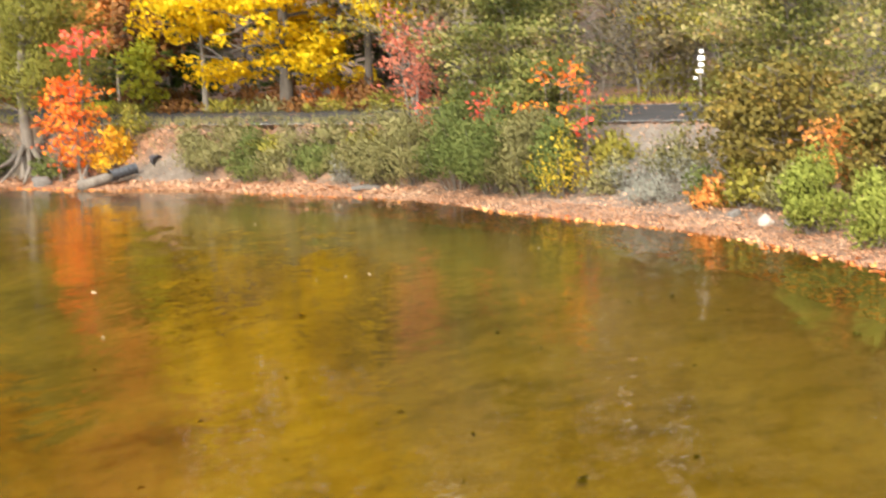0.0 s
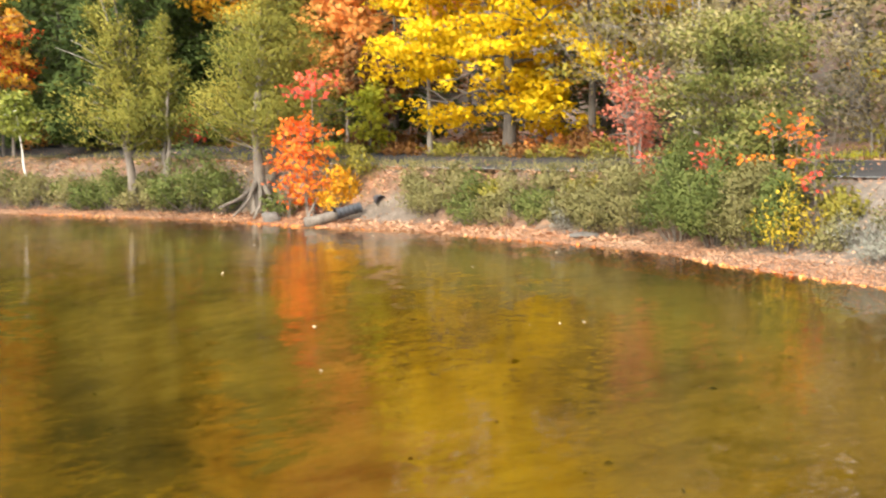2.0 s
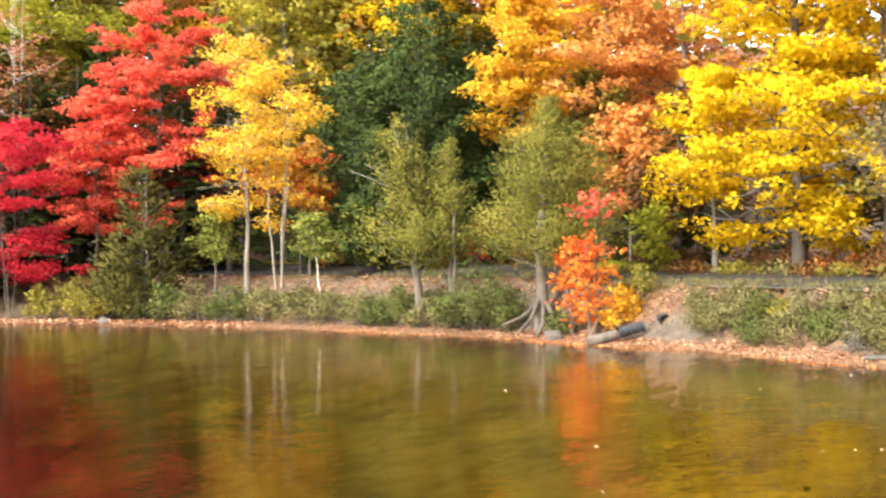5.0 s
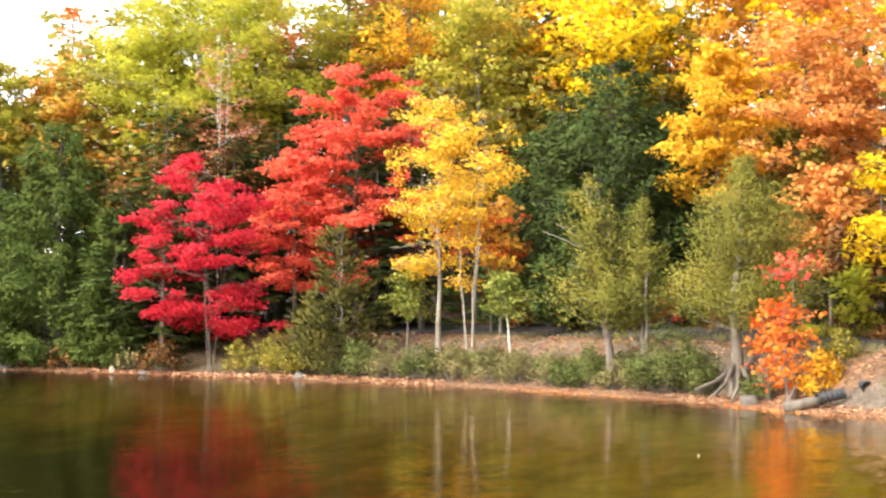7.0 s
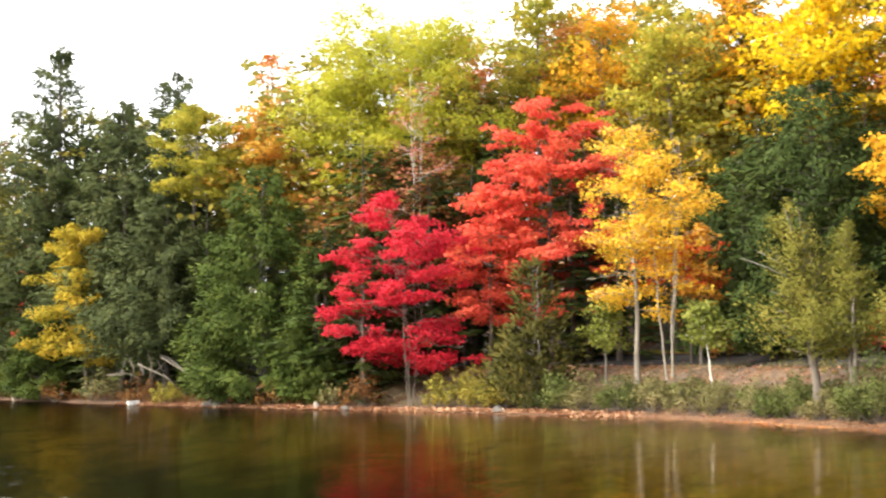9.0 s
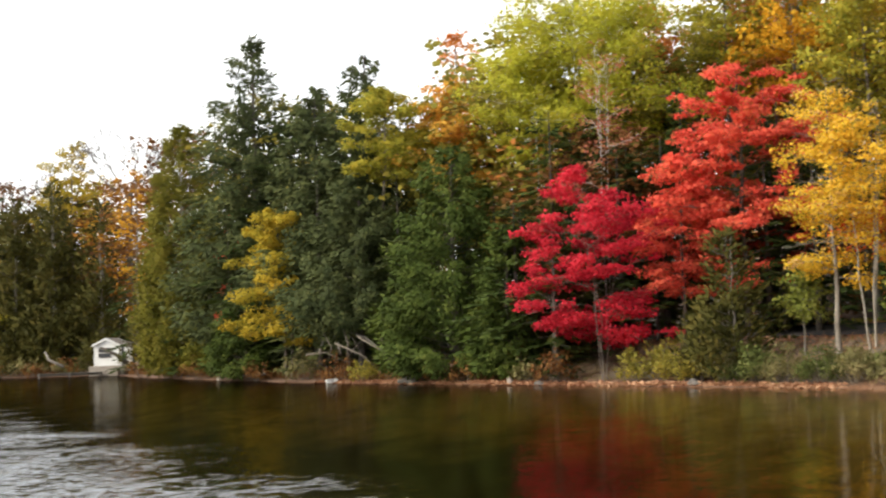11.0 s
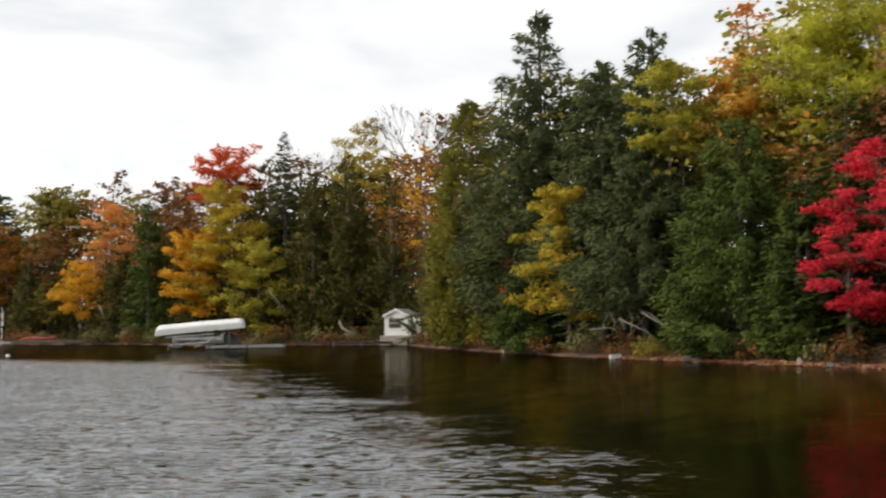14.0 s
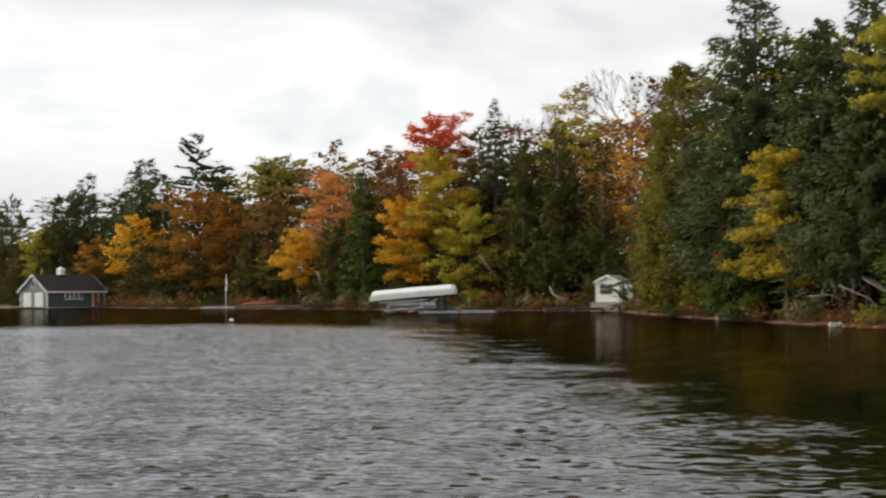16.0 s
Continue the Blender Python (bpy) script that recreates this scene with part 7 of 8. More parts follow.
broadleaf(-27.7, 69.1, 21.7, 3.0, 13.3, YELLOW, leaf=0.21, n=4800, seed=410, limbs=28, bark=DARK_BARK, label="tall yellow-leaved tree on the hill behind", name="maple_tree", group=WOOD)
broadleaf(-20.2, 65.7, 26, 2.8, 13.2, ORANGE, leaf=0.21, n=4800, seed=411, limbs=28, bark=DARK_BARK, label="tall orange-leaved tree on the hill behind", name="maple_tree", group=WOOD)
broadleaf(-15.0, 58.9, 25, 2.5, 11.8, ORANGE, leaf=0.21, n=4800, seed=412, limbs=28, bark=DARK_BARK, label="tall orange-leaved tree on the hill behind", name="maple_tree", group=WOOD)
broadleaf(-12.7, 60.7, 25, 2.5, 11.9, YELLOW, leaf=0.21, n=4800, seed=413, limbs=28, bark=DARK_BARK, label="tall yellow-leaved tree on the hill behind", name="maple_tree", group=WOOD)
again(WOOD_HEMLOCK, -9.5, 47.7, 8.8, 1.40, 293)
again(WOOD_HEMLOCK, -11.7, 50.7, 8.2, 1.40, 84)
again(WOOD_HEMLOCK, -12.5, 48.5, 7.4, 1.40, 336)
again(WOOD_HEMLOCK, -14.4, 50.1, 8.3, 1.40, 328)
again(WOOD_HEMLOCK, -16.4, 50.8, 7.8, 1.40, 215)
again(WOOD_HEMLOCK, -35.4, 57.3, 9.4, 1.40, 335)
again(WOOD_HEMLOCK, -40.0, 57.0, 8.2, 1.40, 200)
again(WOOD_HEMLOCK, -6.9, 48.7, 7.2, 1.30, 97)
again(WOOD_HEMLOCK, -5.2, 47.5, 7.4, 1.30, 22)
again(WOOD_HEMLOCK, -3.4, 46.2, 7.4, 1.30, 202)
again(WOOD_HEMLOCK, -1.8, 45.1, 6.8, 1.30, 317)
again(WOOD_CEDAR, -237.7, 35.7, 18.5, 1.70, 38)
again(WOOD_CEDAR, -236.5, 37.5, 19.8, 1.70, 198)
again(WOOD_CEDAR, -235.0, 40.1, 21.4, 1.70, 39)
again(WOOD_HEMLOCK, -230.2, 41.9, 20.6, 1.70, 222)
again(WOOD_CEDAR, -218.1, 47.8, 21.7, 1.70, 253)
again(WOOD_CEDAR, -215.9, 50.5, 20.4, 1.70, 86)
again(WOOD_HEMLOCK, -211.5, 51.1, 20.2, 1.70, 307)
again(WOOD_OLIVE, -193.7, 62.0, 19.8, 1.70, 90)
again(WOOD_CEDAR, -188.6, 62.8, 18.9, 1.70, 345)
again(WOOD_CEDAR, -180.4, 65.2, 20.3, 1.70, 309)
again(WOOD_CEDAR, -179.3, 66.6, 19.4, 1.70, 50)
again(WOOD_CEDAR, -207.6, 38.0, 9.6, 1.60, 309)
again(WOOD_CEDAR, -191.1, 45.6, 11.2, 1.60, 83)
again(WOOD_CEDAR, -183.8, 49.5, 10.5, 1.60, 162)
again(WOOD_CEDAR, -163.0, 58.3, 8.7, 1.60, 263)
again(WOOD_CEDAR, -158.6, 59.5, 7.3, 1.60, 87)
again(WOOD_HEMLOCK, -80.8, 57.5, 11.0, 1.50, 198)
again(WOOD_HEMLOCK, -76.0, 57.0, 9.8, 1.50, 31)
again(WOOD_HEMLOCK, -70.2, 56.0, 10.1, 1.50, 216)
again(WOOD_HEMLOCK, -62.7, 54.6, 8.7, 1.50, 14)
again(WOOD_HEMLOCK, -60.0, 55.0, 8.8, 1.50, 142)
again(WOOD_HEMLOCK, -64.9, 53.6, 8.1, 1.50, 346)

# far shore: boathouse, docks, lift, cabin
boathouse(-209.57, 17.17, 36.3, 5.7, 11.6)
cabin(-118.16, 65.28, 1.0, 39.1)
boat_lift(-119.42, 46.06, 60.9, 8.1)
heap(-118.90, 48.73, 68.9)
dock(-117.81, 46.07, 77.8, 7.8, 1.3, 0.32, "low pale floating dock beside the boat lift", LINE_PAINT)
dock(-167.31, 39.89, 70.6, 16.5, 1.6, 0.55, "long weathered grey plank dock on posts")
dock(-174.09, 37.12, 77.4, 4.5, 1.6, 0.4, "low pale swimming raft at the far dock", ALU)
dock(-118.01, 59.15, 62.4, 6.0, 1.6, 0.45, "dark weathered dock beside the cabin", DARK_BARK)
flagpole(-170.48, 39.53, 0.3, 4.2)
canoe(-169.53, 43.42, 0.62, 72.6, 3.5, HULL_RED, "red canoe turned over on the far dock")
canoe(-170.61, 45.22, 0.62, 83.2, 3.0, HULL_RED, "second red canoe turned over behind the first")
buoy(-102.90, 24.30)

# shore of the dark point: stones, white box, cut log, fallen trunks
white_box(-61.94, 49.79, 59.2)
rock(-45.23, 47.55, 0.38, 0.34, 0.36, 202, PALE_STONE, "round pale stone at the water edge")
rock(-80.07, 54.16, 0.42, 0.40, 0.40, 203, PALE_STONE, "round pale stone at the water edge")
rock(-53.94, 48.82, 1.50, 0.80, 0.50, 204, STONE, "grey rock among fallen branches")
rock(-11.16, 37.29, 0.60, 0.50, 0.35, 205, STONE, "grey boulder below the cedar roots")
rock(4.73, 19.27, 0.22, 0.18, 0.15, 206, PALE_STONE, "pale stone on the beach")
rock(-1.66, 30.11, 0.70, 0.50, 0.12, 207, STONE, "flat grey slab on the beach")
rock(4.53, 20.43, 0.22, 0.20, 0.14, 208, STONE, "small stone on the beach")
rock(4.99, 18.84, 0.20, 0.20, 0.14, 209, STONE, "small stone on the beach")
rock(-33.24, 46.18, 0.60, 0.50, 0.30, 210, STONE, "dark stone at the water edge")
rock(-42.85, 47.08, 0.50, 0.40, 0.25, 211, STONE, "dark stone at the water edge")
trunk_log("cut_log", [(-76.20, 53.16, 0.33), (-74.16, 52.86, 0.28), (-72.48, 52.60, 0.51)], 0.17, 0.1, DARK_BARK, "dark cut log with a pale end on the shore")
trunk_log("fallen_tree", [(-52.43, 48.44, 0.28), (-56.30, 49.71, 1.36), (-60.02, 50.84, 2.65), (-67.18, 52.83, 3.96)], 0.1, 0.05, DARK_BARK, "fallen dark grey trunk sloping to the water", [((-57.70, 50.11, 1.77), (-53.46, 48.99, 0.92), 0.05), ((-60.02, 50.84, 2.65), (-61.97, 50.59, 0.87), 0.05), ((-62.87, 51.52, 3.26), (-59.25, 50.20, 1.20), 0.04)])
trunk_log("dead_tree", [(-64.84, 51.21, 1.69), (-64.56, 51.28, 2.54), (-64.07, 51.31, 3.38)], 0.1, 0.05, PALE_BARK, "pale dead stem leaning over the shore")
trunk_log("dead_tree", [(-62.04, 50.61, 1.69), (-62.63, 50.87, 2.35), (-63.29, 51.15, 2.86)], 0.09, 0.05, PALE_BARK, "pale dead stem leaning over the shore")
trunk_log("fallen_tree", [(-118.68, 62.22, 1.06), (-120.17, 61.52, 1.75), (-121.24, 61.63, 2.56)], 0.17, 0.08, DRIFTWOOD, "pale curved trunk fallen at the water")
trunk_log("fallen_tree", [(-114.84, 67.08, 1.14), (-115.45, 66.03, 2.10), (-116.57, 65.07, 2.79)], 0.22, 0.12, DARK_BARK, "dark trunk leaning across the cabin")
trunk_log("dead_tree", [(-128.11, 58.89, 3.57), (-128.55, 57.92, 4.90), (-128.89, 57.16, 5.99)], 0.1, 0.05, PALE_BARK, "pale leaning birch trunk on the far shore")
trunk_log("dead_tree", [(-164.09, 51.57, 1.26), (-164.32, 50.82, 3.09), (-164.57, 49.99, 4.92)], 0.15, 0.1, PALE_BARK, "pale leaning trunk behind the dock")

# the drain: log, black pipe, culvert, dead limbs
trunk_log("beach_log", [(-9.63, 35.41, 0.11), (-9.37, 35.59, 0.16), (-9.04, 35.78, 0.26), (-8.72, 35.96, 0.34)], 0.17, 0.13, BARK, "thick grey-brown log end lying half in the water")
pipe_piece(-8.84, 35.67, 0.34, 41.1, -12.1, 0.77, 0.15, "black ribbed plastic pipe lying on the log")
pipe_piece(-7.69, 36.40, 0.65, 113.9, -3, 1.2, 0.16, "open end of a black culvert pipe in the bank")
trunk_log("dead_limb", [(-9.59, 35.53, 0.25), (-9.49, 35.66, 0.54), (-9.35, 35.69, 0.84)], 0.035, 0.01, PALE_BARK, "bare pale limb standing from the beach log")
trunk_log("dead_limb", [(-18.04, 42.11, 4.73), (-18.77, 41.58, 5.22), (-19.47, 41.03, 5.55)], 0.03, 0.008, PALE_BARK, "bare pale dead limb of the thin cedar")
trunk_log("dead_limb", [(-18.13, 42.08, 5.03), (-18.58, 41.66, 5.49), (-19.03, 41.24, 5.80)], 0.03, 0.008, PALE_BARK, "bare pale dead limb of the thin cedar")
trunk_log("dead_limb", [(-18.15, 42.07, 4.04), (-18.42, 41.73, 4.32), (-18.69, 41.39, 4.43)], 0.03, 0.008, PALE_BARK, "bare pale dead limb of the thin cedar")
trunk_log("dead_limb", [(-18.15, 42.07, 3.55), (-18.34, 41.77, 3.73), (-18.53, 41.47, 3.74)], 0.03, 0.008, PALE_BARK, "bare pale dead limb of the thin cedar")
trunk_log("dead_limb", [(-17.94, 42.16, 5.82), (-18.03, 41.90, 6.57), (-18.12, 41.64, 7.16)], 0.03, 0.008, PALE_BARK, "bare pale dead limb of the thin cedar")
trunk_log("dead_limb", [(-17.43, 42.37, 3.15), (-17.85, 41.98, 3.28), (-18.27, 41.58, 3.25)], 0.03, 0.008, PALE_BARK, "bare pale dead limb of the thin cedar")
trunk_log("root", [(-12.42, 39.91, 1.13), (-12.44, 39.07, 0.54), (-12.58, 38.08, 0.16)], 0.09, 0.03, BARK, "bare grey root of the cedar gripping the bank", category="root")
trunk_log("root", [(-12.30, 39.95, 1.04), (-12.07, 39.18, 0.45), (-12.01, 38.26, 0.06)], 0.09, 0.03, BARK, "bare grey root of the cedar gripping the bank", category="root")
trunk_log("root", [(-12.20, 39.98, 1.04), (-11.69, 39.30, 0.44), (-11.19, 38.51, 0.14)], 0.09, 0.03, BARK, "bare grey root of the cedar gripping the bank", category="root")
trunk_log("root", [(-12.51, 39.89, 0.95), (-12.69, 38.99, 0.63), (-12.98, 37.94, 0.42)], 0.09, 0.03, BARK, "bare grey root of the cedar gripping the bank", category="root")
marker_post(6.29, 31.78, -11.2)
bare_tree(8.2, 36.1, 5.0, 2.6, 2.6, seed=4, label="leafless grey young tree beyond the road")
bare_tree(5.9, 33.9, 5.1, 1.7, 1.6, seed=30, label="leafless grey stems among the alders")
bare_tree(3.8, 30.7, 4.5, 1.7, 1.7, seed=31, label="leafless grey stems among the alders")
bare_tree(6.6, 25.1, 4.1, 1.7, 1.7, seed=32, label="leafless grey stems among the alders")
bare_tree(7.7, 25.8, 4.3, 1.7, 1.6, seed=33, label="leafless grey stems among the alders")
bare_tree(2.9, 35.2, 4.8, 1.7, 1.7, seed=34, label="leafless grey stems among the alders")

# fallen leaves and grass
leaf_litter("fallen_leaves", "pink and orange leaves washed up along the beach", 24000, on_beach(-26, 6, -0.15, 0.8, power=1.0), 1, 0.040)
leaf_litter("fallen_leaves", "pink and orange leaves washed up along the farther beach", 7000, on_beach(-64, -26, 0.0, 1.1), 2, 0.17)
leaf_litter("fallen_leaves", "brown and pink leaves strewn over the upper beach", 5000, on_beach(-26, 6, 0.7, 1.7), 12, 0.05)
leaf_litter("sunken_leaves", "red-brown leaves lying under the shallow water", 8000, on_beach(-24, 6, -1.3, 0.0, power=1.3), 3, 0.075, SUNKEN)
leaf_litter("fallen_leaves", "leaves scattered over the bank", 4500, on_beach(-40, 8, 1.4, 7.5), 4, 0.09)
leaf_litter("fallen_leaves", "orange leaves drifted along the road edges", 12000, on_road_side(-5.2, -2.5, -60, 0), 5, 0.11)
leaf_litter("fallen_leaves", "orange leaves drifted along the far road edge", 11000, on_road_side(2.3, 4.8, -60, 12), 6, 0.13)
leaf_litter("sunken_twigs", "dark sunken leaves and bark bits on the silty lake bed", 420, on_beach(-24, 6, -15.0, -1.5), 21, 0.09, OLIVE)
leaf_litter("fallen_leaves", "brown leaves and twigs over the washed-out ramp", 6000, on_beach(0.5, 8, 1.3, 6.5), 22, 0.05)
leaf_litter("floating_leaves", "pale leaves floating on the water", 14, on_beach(-8, 5, -9.0, -0.5, lift=0.006, floor=0.0), 7, 0.055, PALE_LEAF)
grass("grass", "dry grass on the bank", 9000, on_beach(-45, 1, 1.6, 4.5), 8, 0.22, DRYGREEN)
grass("grass", "yellowing grass along the far road edge", 8000, on_road_side(3.0, 5.0, -60, 14), 9, 0.25, LIME)
grass("grass", "brown grass along the shore of the point", 7000, on_beach(-125, -45, 0.9, 3.5), 10, 0.45, RUST)
grass("grass", "brown grass along the far shore", 5000, on_beach(-225, -125, 0.6, 4.0), 11, 0.6, RUST)
again(WOOD_HEMLOCK, -44.4, 57.2, 11.6, 1.50, 9)
again(WOOD_HEMLOCK, -43.7, 58.9, 12.6, 1.50, 78)
again(WOOD_HEMLOCK, -24.7, 57.7, 12.6, 1.50, 43)
again(WOOD_HEMLOCK, -23.5, 58.1, 12.0, 1.50, 80)
again(WOOD_HEMLOCK, -26.8, 59.1, 12.8, 1.50, 59)
again(WOOD_HEMLOCK, -21.6, 56.6, 11.4, 1.50, 311)
again(WOOD_SPRUCE, -48.0, 57.2, 11.9, 1.50, 7)
again(WOOD_HEMLOCK, -36.2, 56.3, 11.3, 1.40, 118)
again(WOOD_HEMLOCK, -39.8, 57.3, 10.2, 1.40, 118)
again(WOOD_HEMLOCK, -34.5, 57.6, 10.8, 1.40, 283)
again(WOOD_HEMLOCK, -20.7, 57.2, 11.8, 1.40, 4)
again(WOOD_HEMLOCK, -17.9, 56.7, 11.8, 1.40, 244)
again(WOOD_HEMLOCK, -23.3, 57.2, 12.0, 1.40, 272)
again(WOOD_HEMLOCK, -13.9, 55.6, 11.6, 1.40, 94)
again(WOOD_HEMLOCK, -1.0, 46.4, 8.6, 1.40, 231)
again(WOOD_SPRUCE, -81.7, 59.2, 20.5, 1.70, 349)
again(WOOD_HEMLOCK, -76.6, 58.3, 18.8, 1.70, 357)
again(WOOD_SPRUCE, -71.6, 57.4, 18.6, 1.70, 194)
again(WOOD_HEMLOCK, -68.1, 57.5, 17.2, 1.70, 172)
again(WOOD_HEMLOCK, -45.1, 55.8, 10.9, 1.70, 88)
again(WOOD_HEMLOCK, -47.0, 55.0, 10.5, 1.70, 271)
again(WOOD_HEMLOCK, -43.7, 56.6, 11.4, 1.70, 300)
again(WOOD_HEMLOCK, -42.6, 53.3, 12.2, 1.70, 96)
again(WOOD_HEMLOCK, -45.6, 54.2, 12.0, 1.70, 54)
again(WOOD_HEMLOCK, -41.0, 54.9, 12.5, 1.70, 243)
again(WOOD_HEMLOCK, -34.7, 54.5, 11.5, 1.70, 317)
again(WOOD_HEMLOCK, -31.9, 54.1, 10.4, 1.70, 182)
broadleaf(-31.3, 66.7, 23.1, 3.1, 14.5, GOLD, leaf=0.23, n=5200, gaps=0.15, seed=450, limbs=32, bark=DARK_BARK, label="tall gold-leaved tree high on the hill", group=WOOD)
broadleaf(-27.6, 68.3, 22.9, 3.1, 14.4, GOLD, leaf=0.23, n=5200, gaps=0.15, seed=451, limbs=32, bark=DARK_BARK, label="tall gold-leaved tree high on the hill", group=WOOD)
broadleaf(-22.4, 65.3, 22.0, 2.9, 14.1, OLIVE, leaf=0.23, n=5200, gaps=0.15, seed=452, limbs=32, bark=DARK_BARK, label="tall olive-leaved tree high on the hill", group=WOOD)
broadleaf(-18.2, 62.6, 26, 2.8, 13.2, GOLD, leaf=0.23, n=5200, gaps=0.15, seed=453, limbs=32, bark=DARK_BARK, label="tall gold-leaved tree high on the hill", group=WOOD)
broadleaf(-37.2, 70.3, 23.5, 3.4, 14.2, PALE_OLIVE, leaf=0.23, n=5200, gaps=0.15, seed=454, limbs=32, bark=DARK_BARK, label="tall pale olive-leaved tree high on the hill", group=WOOD)
broadleaf(-42.0, 70.4, 22.9, 3.5, 13.2, OLIVE, leaf=0.23, n=5200, gaps=0.15, seed=455, limbs=32, bark=DARK_BARK, label="tall olive-leaved tree high on the hill", group=WOOD)
again(WOOD_OLIVE, -2.0, 50.9, 19.8, 1.50, 156)
again(WOOD_RUST, 0.3, 52.1, 21.4, 1.50, 331)
again(WOOD_YELLOW, 2.5, 46.8, 20.4, 1.50, 211)
again(WOOD_OLIVE, 4.6, 47.8, 18.5, 1.50, 307)
again(WOOD_OLIVE, 6.2, 43.1, 17.8, 1.50, 19)
again(WOOD_RUST, 8.4, 44.4, 19.2, 1.50, 323)
again(WOOD_HEMLOCK, 9.3, 39.8, 15.6, 1.50, 108)
again(WOOD_OLIVE, 11.4, 40.9, 16.8, 1.50, 130)
again(WOOD_OLIVE, 11.8, 36.4, 16.0, 1.50, 296)
again(WOOD_RUST, 13.9, 37.6, 14.6, 1.50, 338)
again(WOOD_HEMLOCK, -34.3, 55.2, 13.2, 1.50, 302)
again(WOOD_HEMLOCK, -37.0, 55.6, 12.8, 1.50, 157)
trunk_log("dead_limb", [(-63.30, 50.31, 3.07), (-62.61, 50.38, 2.10), (-62.38, 49.86, 1.29)], 0.055, 0.02, BARK, "bare grey dead limb in the shore tangle")
trunk_log("dead_limb", [(-61.14, 50.15, 3.16), (-60.60, 50.02, 2.34), (-60.27, 49.63, 1.55)], 0.055, 0.02, BARK, "bare grey dead limb in the shore tangle")
trunk_log("dead_limb", [(-58.47, 48.94, 2.71), (-57.27, 49.58, 1.91), (-55.96, 50.30, 0.79)], 0.055, 0.02, BARK, "bare grey dead limb in the shore tangle")
trunk_log("dead_limb", [(-60.45, 48.87, 2.36), (-59.03, 49.80, 1.60), (-57.83, 50.44, 0.34)], 0.055, 0.02, BARK, "bare grey dead limb in the shore tangle")
trunk_log("dead_limb", [(-64.50, 49.89, 1.72), (-63.36, 50.54, 1.83), (-62.27, 51.09, 1.26)], 0.055, 0.02, BARK, "bare grey dead limb in the shore tangle")
trunk_log("dead_limb", [(-56.74, 49.15, 2.61), (-55.86, 49.40, 1.64), (-55.36, 49.21, 0.70)], 0.055, 0.02, BARK, "bare grey dead limb in the shore tangle")
shrub(-16.0, 41.4, 0.79, 1.12, DRYGREEN, n=1300, seed=212, leaf=0.10, label="waist-high bush along the shore")
shrub(-14.9, 40.8, 0.67, 0.94, GREEN, n=1300, seed=213, leaf=0.10, label="waist-high bush along the shore")
shrub(-17.1, 42.0, 0.70, 0.90, DRYGREEN, n=1300, seed=214, leaf=0.10, label="waist-high bush along the shore")
shrub(-19.5, 43.1, 0.73, 0.86, GREEN, n=1300, seed=215, leaf=0.10, label="waist-high bush along the shore")
again(WOOD_CEDAR, -150.1, 66.5, 18.1, 2.00, 244)
again(WOOD_CEDAR, -147.1, 69.7, 18.7, 2.00, 320)
again(WOOD_CEDAR, -144.4, 73.0, 19.2, 2.00, 173)
again(WOOD_CEDAR, -142.0, 76.1, 19.8, 2.00, 42)
again(WOOD_CEDAR, -152.9, 63.9, 16.9, 2.00, 120)
shrub(-6.4, 44.7, 0.87, 0.77, RUST, n=700, seed=216, leaf=0.13, label="rust-brown undergrowth at the wood edge")
shrub(-4.8, 43.5, 0.84, 0.82, RUST, n=700, seed=217, leaf=0.13, label="rust-brown undergrowth at the wood edge")
shrub(-3.5, 42.5, 0.82, 0.73, ORANGE, n=700, seed=218, leaf=0.13, label="rust-brown undergrowth at the wood edge")
shrub(-9.1, 46.5, 0.81, 0.81, RUST, n=700, seed=219, leaf=0.13, label="rust-brown undergrowth at the wood edge")
shrub(-2.2, 41.5, 0.80, 0.71, RUST, n=700, seed=220, leaf=0.13, label="rust-brown undergrowth at the wood edge")
again(WOOD_HEMLOCK, -27.8, 60.9, 13.8, 1.90, 161)
again(WOOD_HEMLOCK, -26.5, 62.1, 14.5, 1.90, 53)
again(WOOD_HEMLOCK, -24.0, 60.6, 13.7, 1.90, 337)
again(WOOD_HEMLOCK, -22.7, 61.9, 14.4, 1.90, 357)
again(WOOD_OLIVE, -30.6, 64.8, 13.7, 1.90, 19)
again(WOOD_OLIVE, -29.2, 66.9, 16.1, 1.90, 309)
again(WOOD_OLIVE, -26.9, 67.2, 16.3, 1.90, 165)
again(WOOD_OLIVE, -24.1, 66.5, 16.2, 1.90, 269)
again(WOOD_HEMLOCK, -20.4, 61.2, 13.8, 1.90, 243)
shrub(-160.5, 49.9, 1.72, 1.43, CEDAR_DARK, n=260, seed=221, leaf=0.30, label="dark low brush at the water on the far shore")
shrub(-156.4, 51.7, 1.68, 1.75, RUST, n=260, seed=222, leaf=0.30, label="dark low brush at the water on the far shore")
shrub(-152.0, 53.3, 1.65, 2.06, DRYGREEN, n=260, seed=223, leaf=0.30, label="dark low brush at the water on the far shore")
shrub(-143.8, 53.3, 1.57, 1.31, CEDAR_DARK, n=260, seed=224, leaf=0.30, label="dark low brush at the water on the far shore")
shrub(-138.0, 54.0, 1.52, 1.58, CEDAR_DARK, n=260, seed=225, leaf=0.30, label="dark low brush at the water on the far shore")
shrub(-135.8, 55.9, 1.50, 1.88, RUST, n=260, seed=226, leaf=0.30, label="dark low brush at the water on the far shore")
shrub(-133.6, 57.8, 1.49, 1.24, DRYGREEN, n=260, seed=227, leaf=0.30, label="dark low brush at the water on the far shore")
shrub(-131.4, 59.7, 1.48, 1.54, CEDAR_DARK, n=260, seed=228, leaf=0.30, label="dark low brush at the water on the far shore")
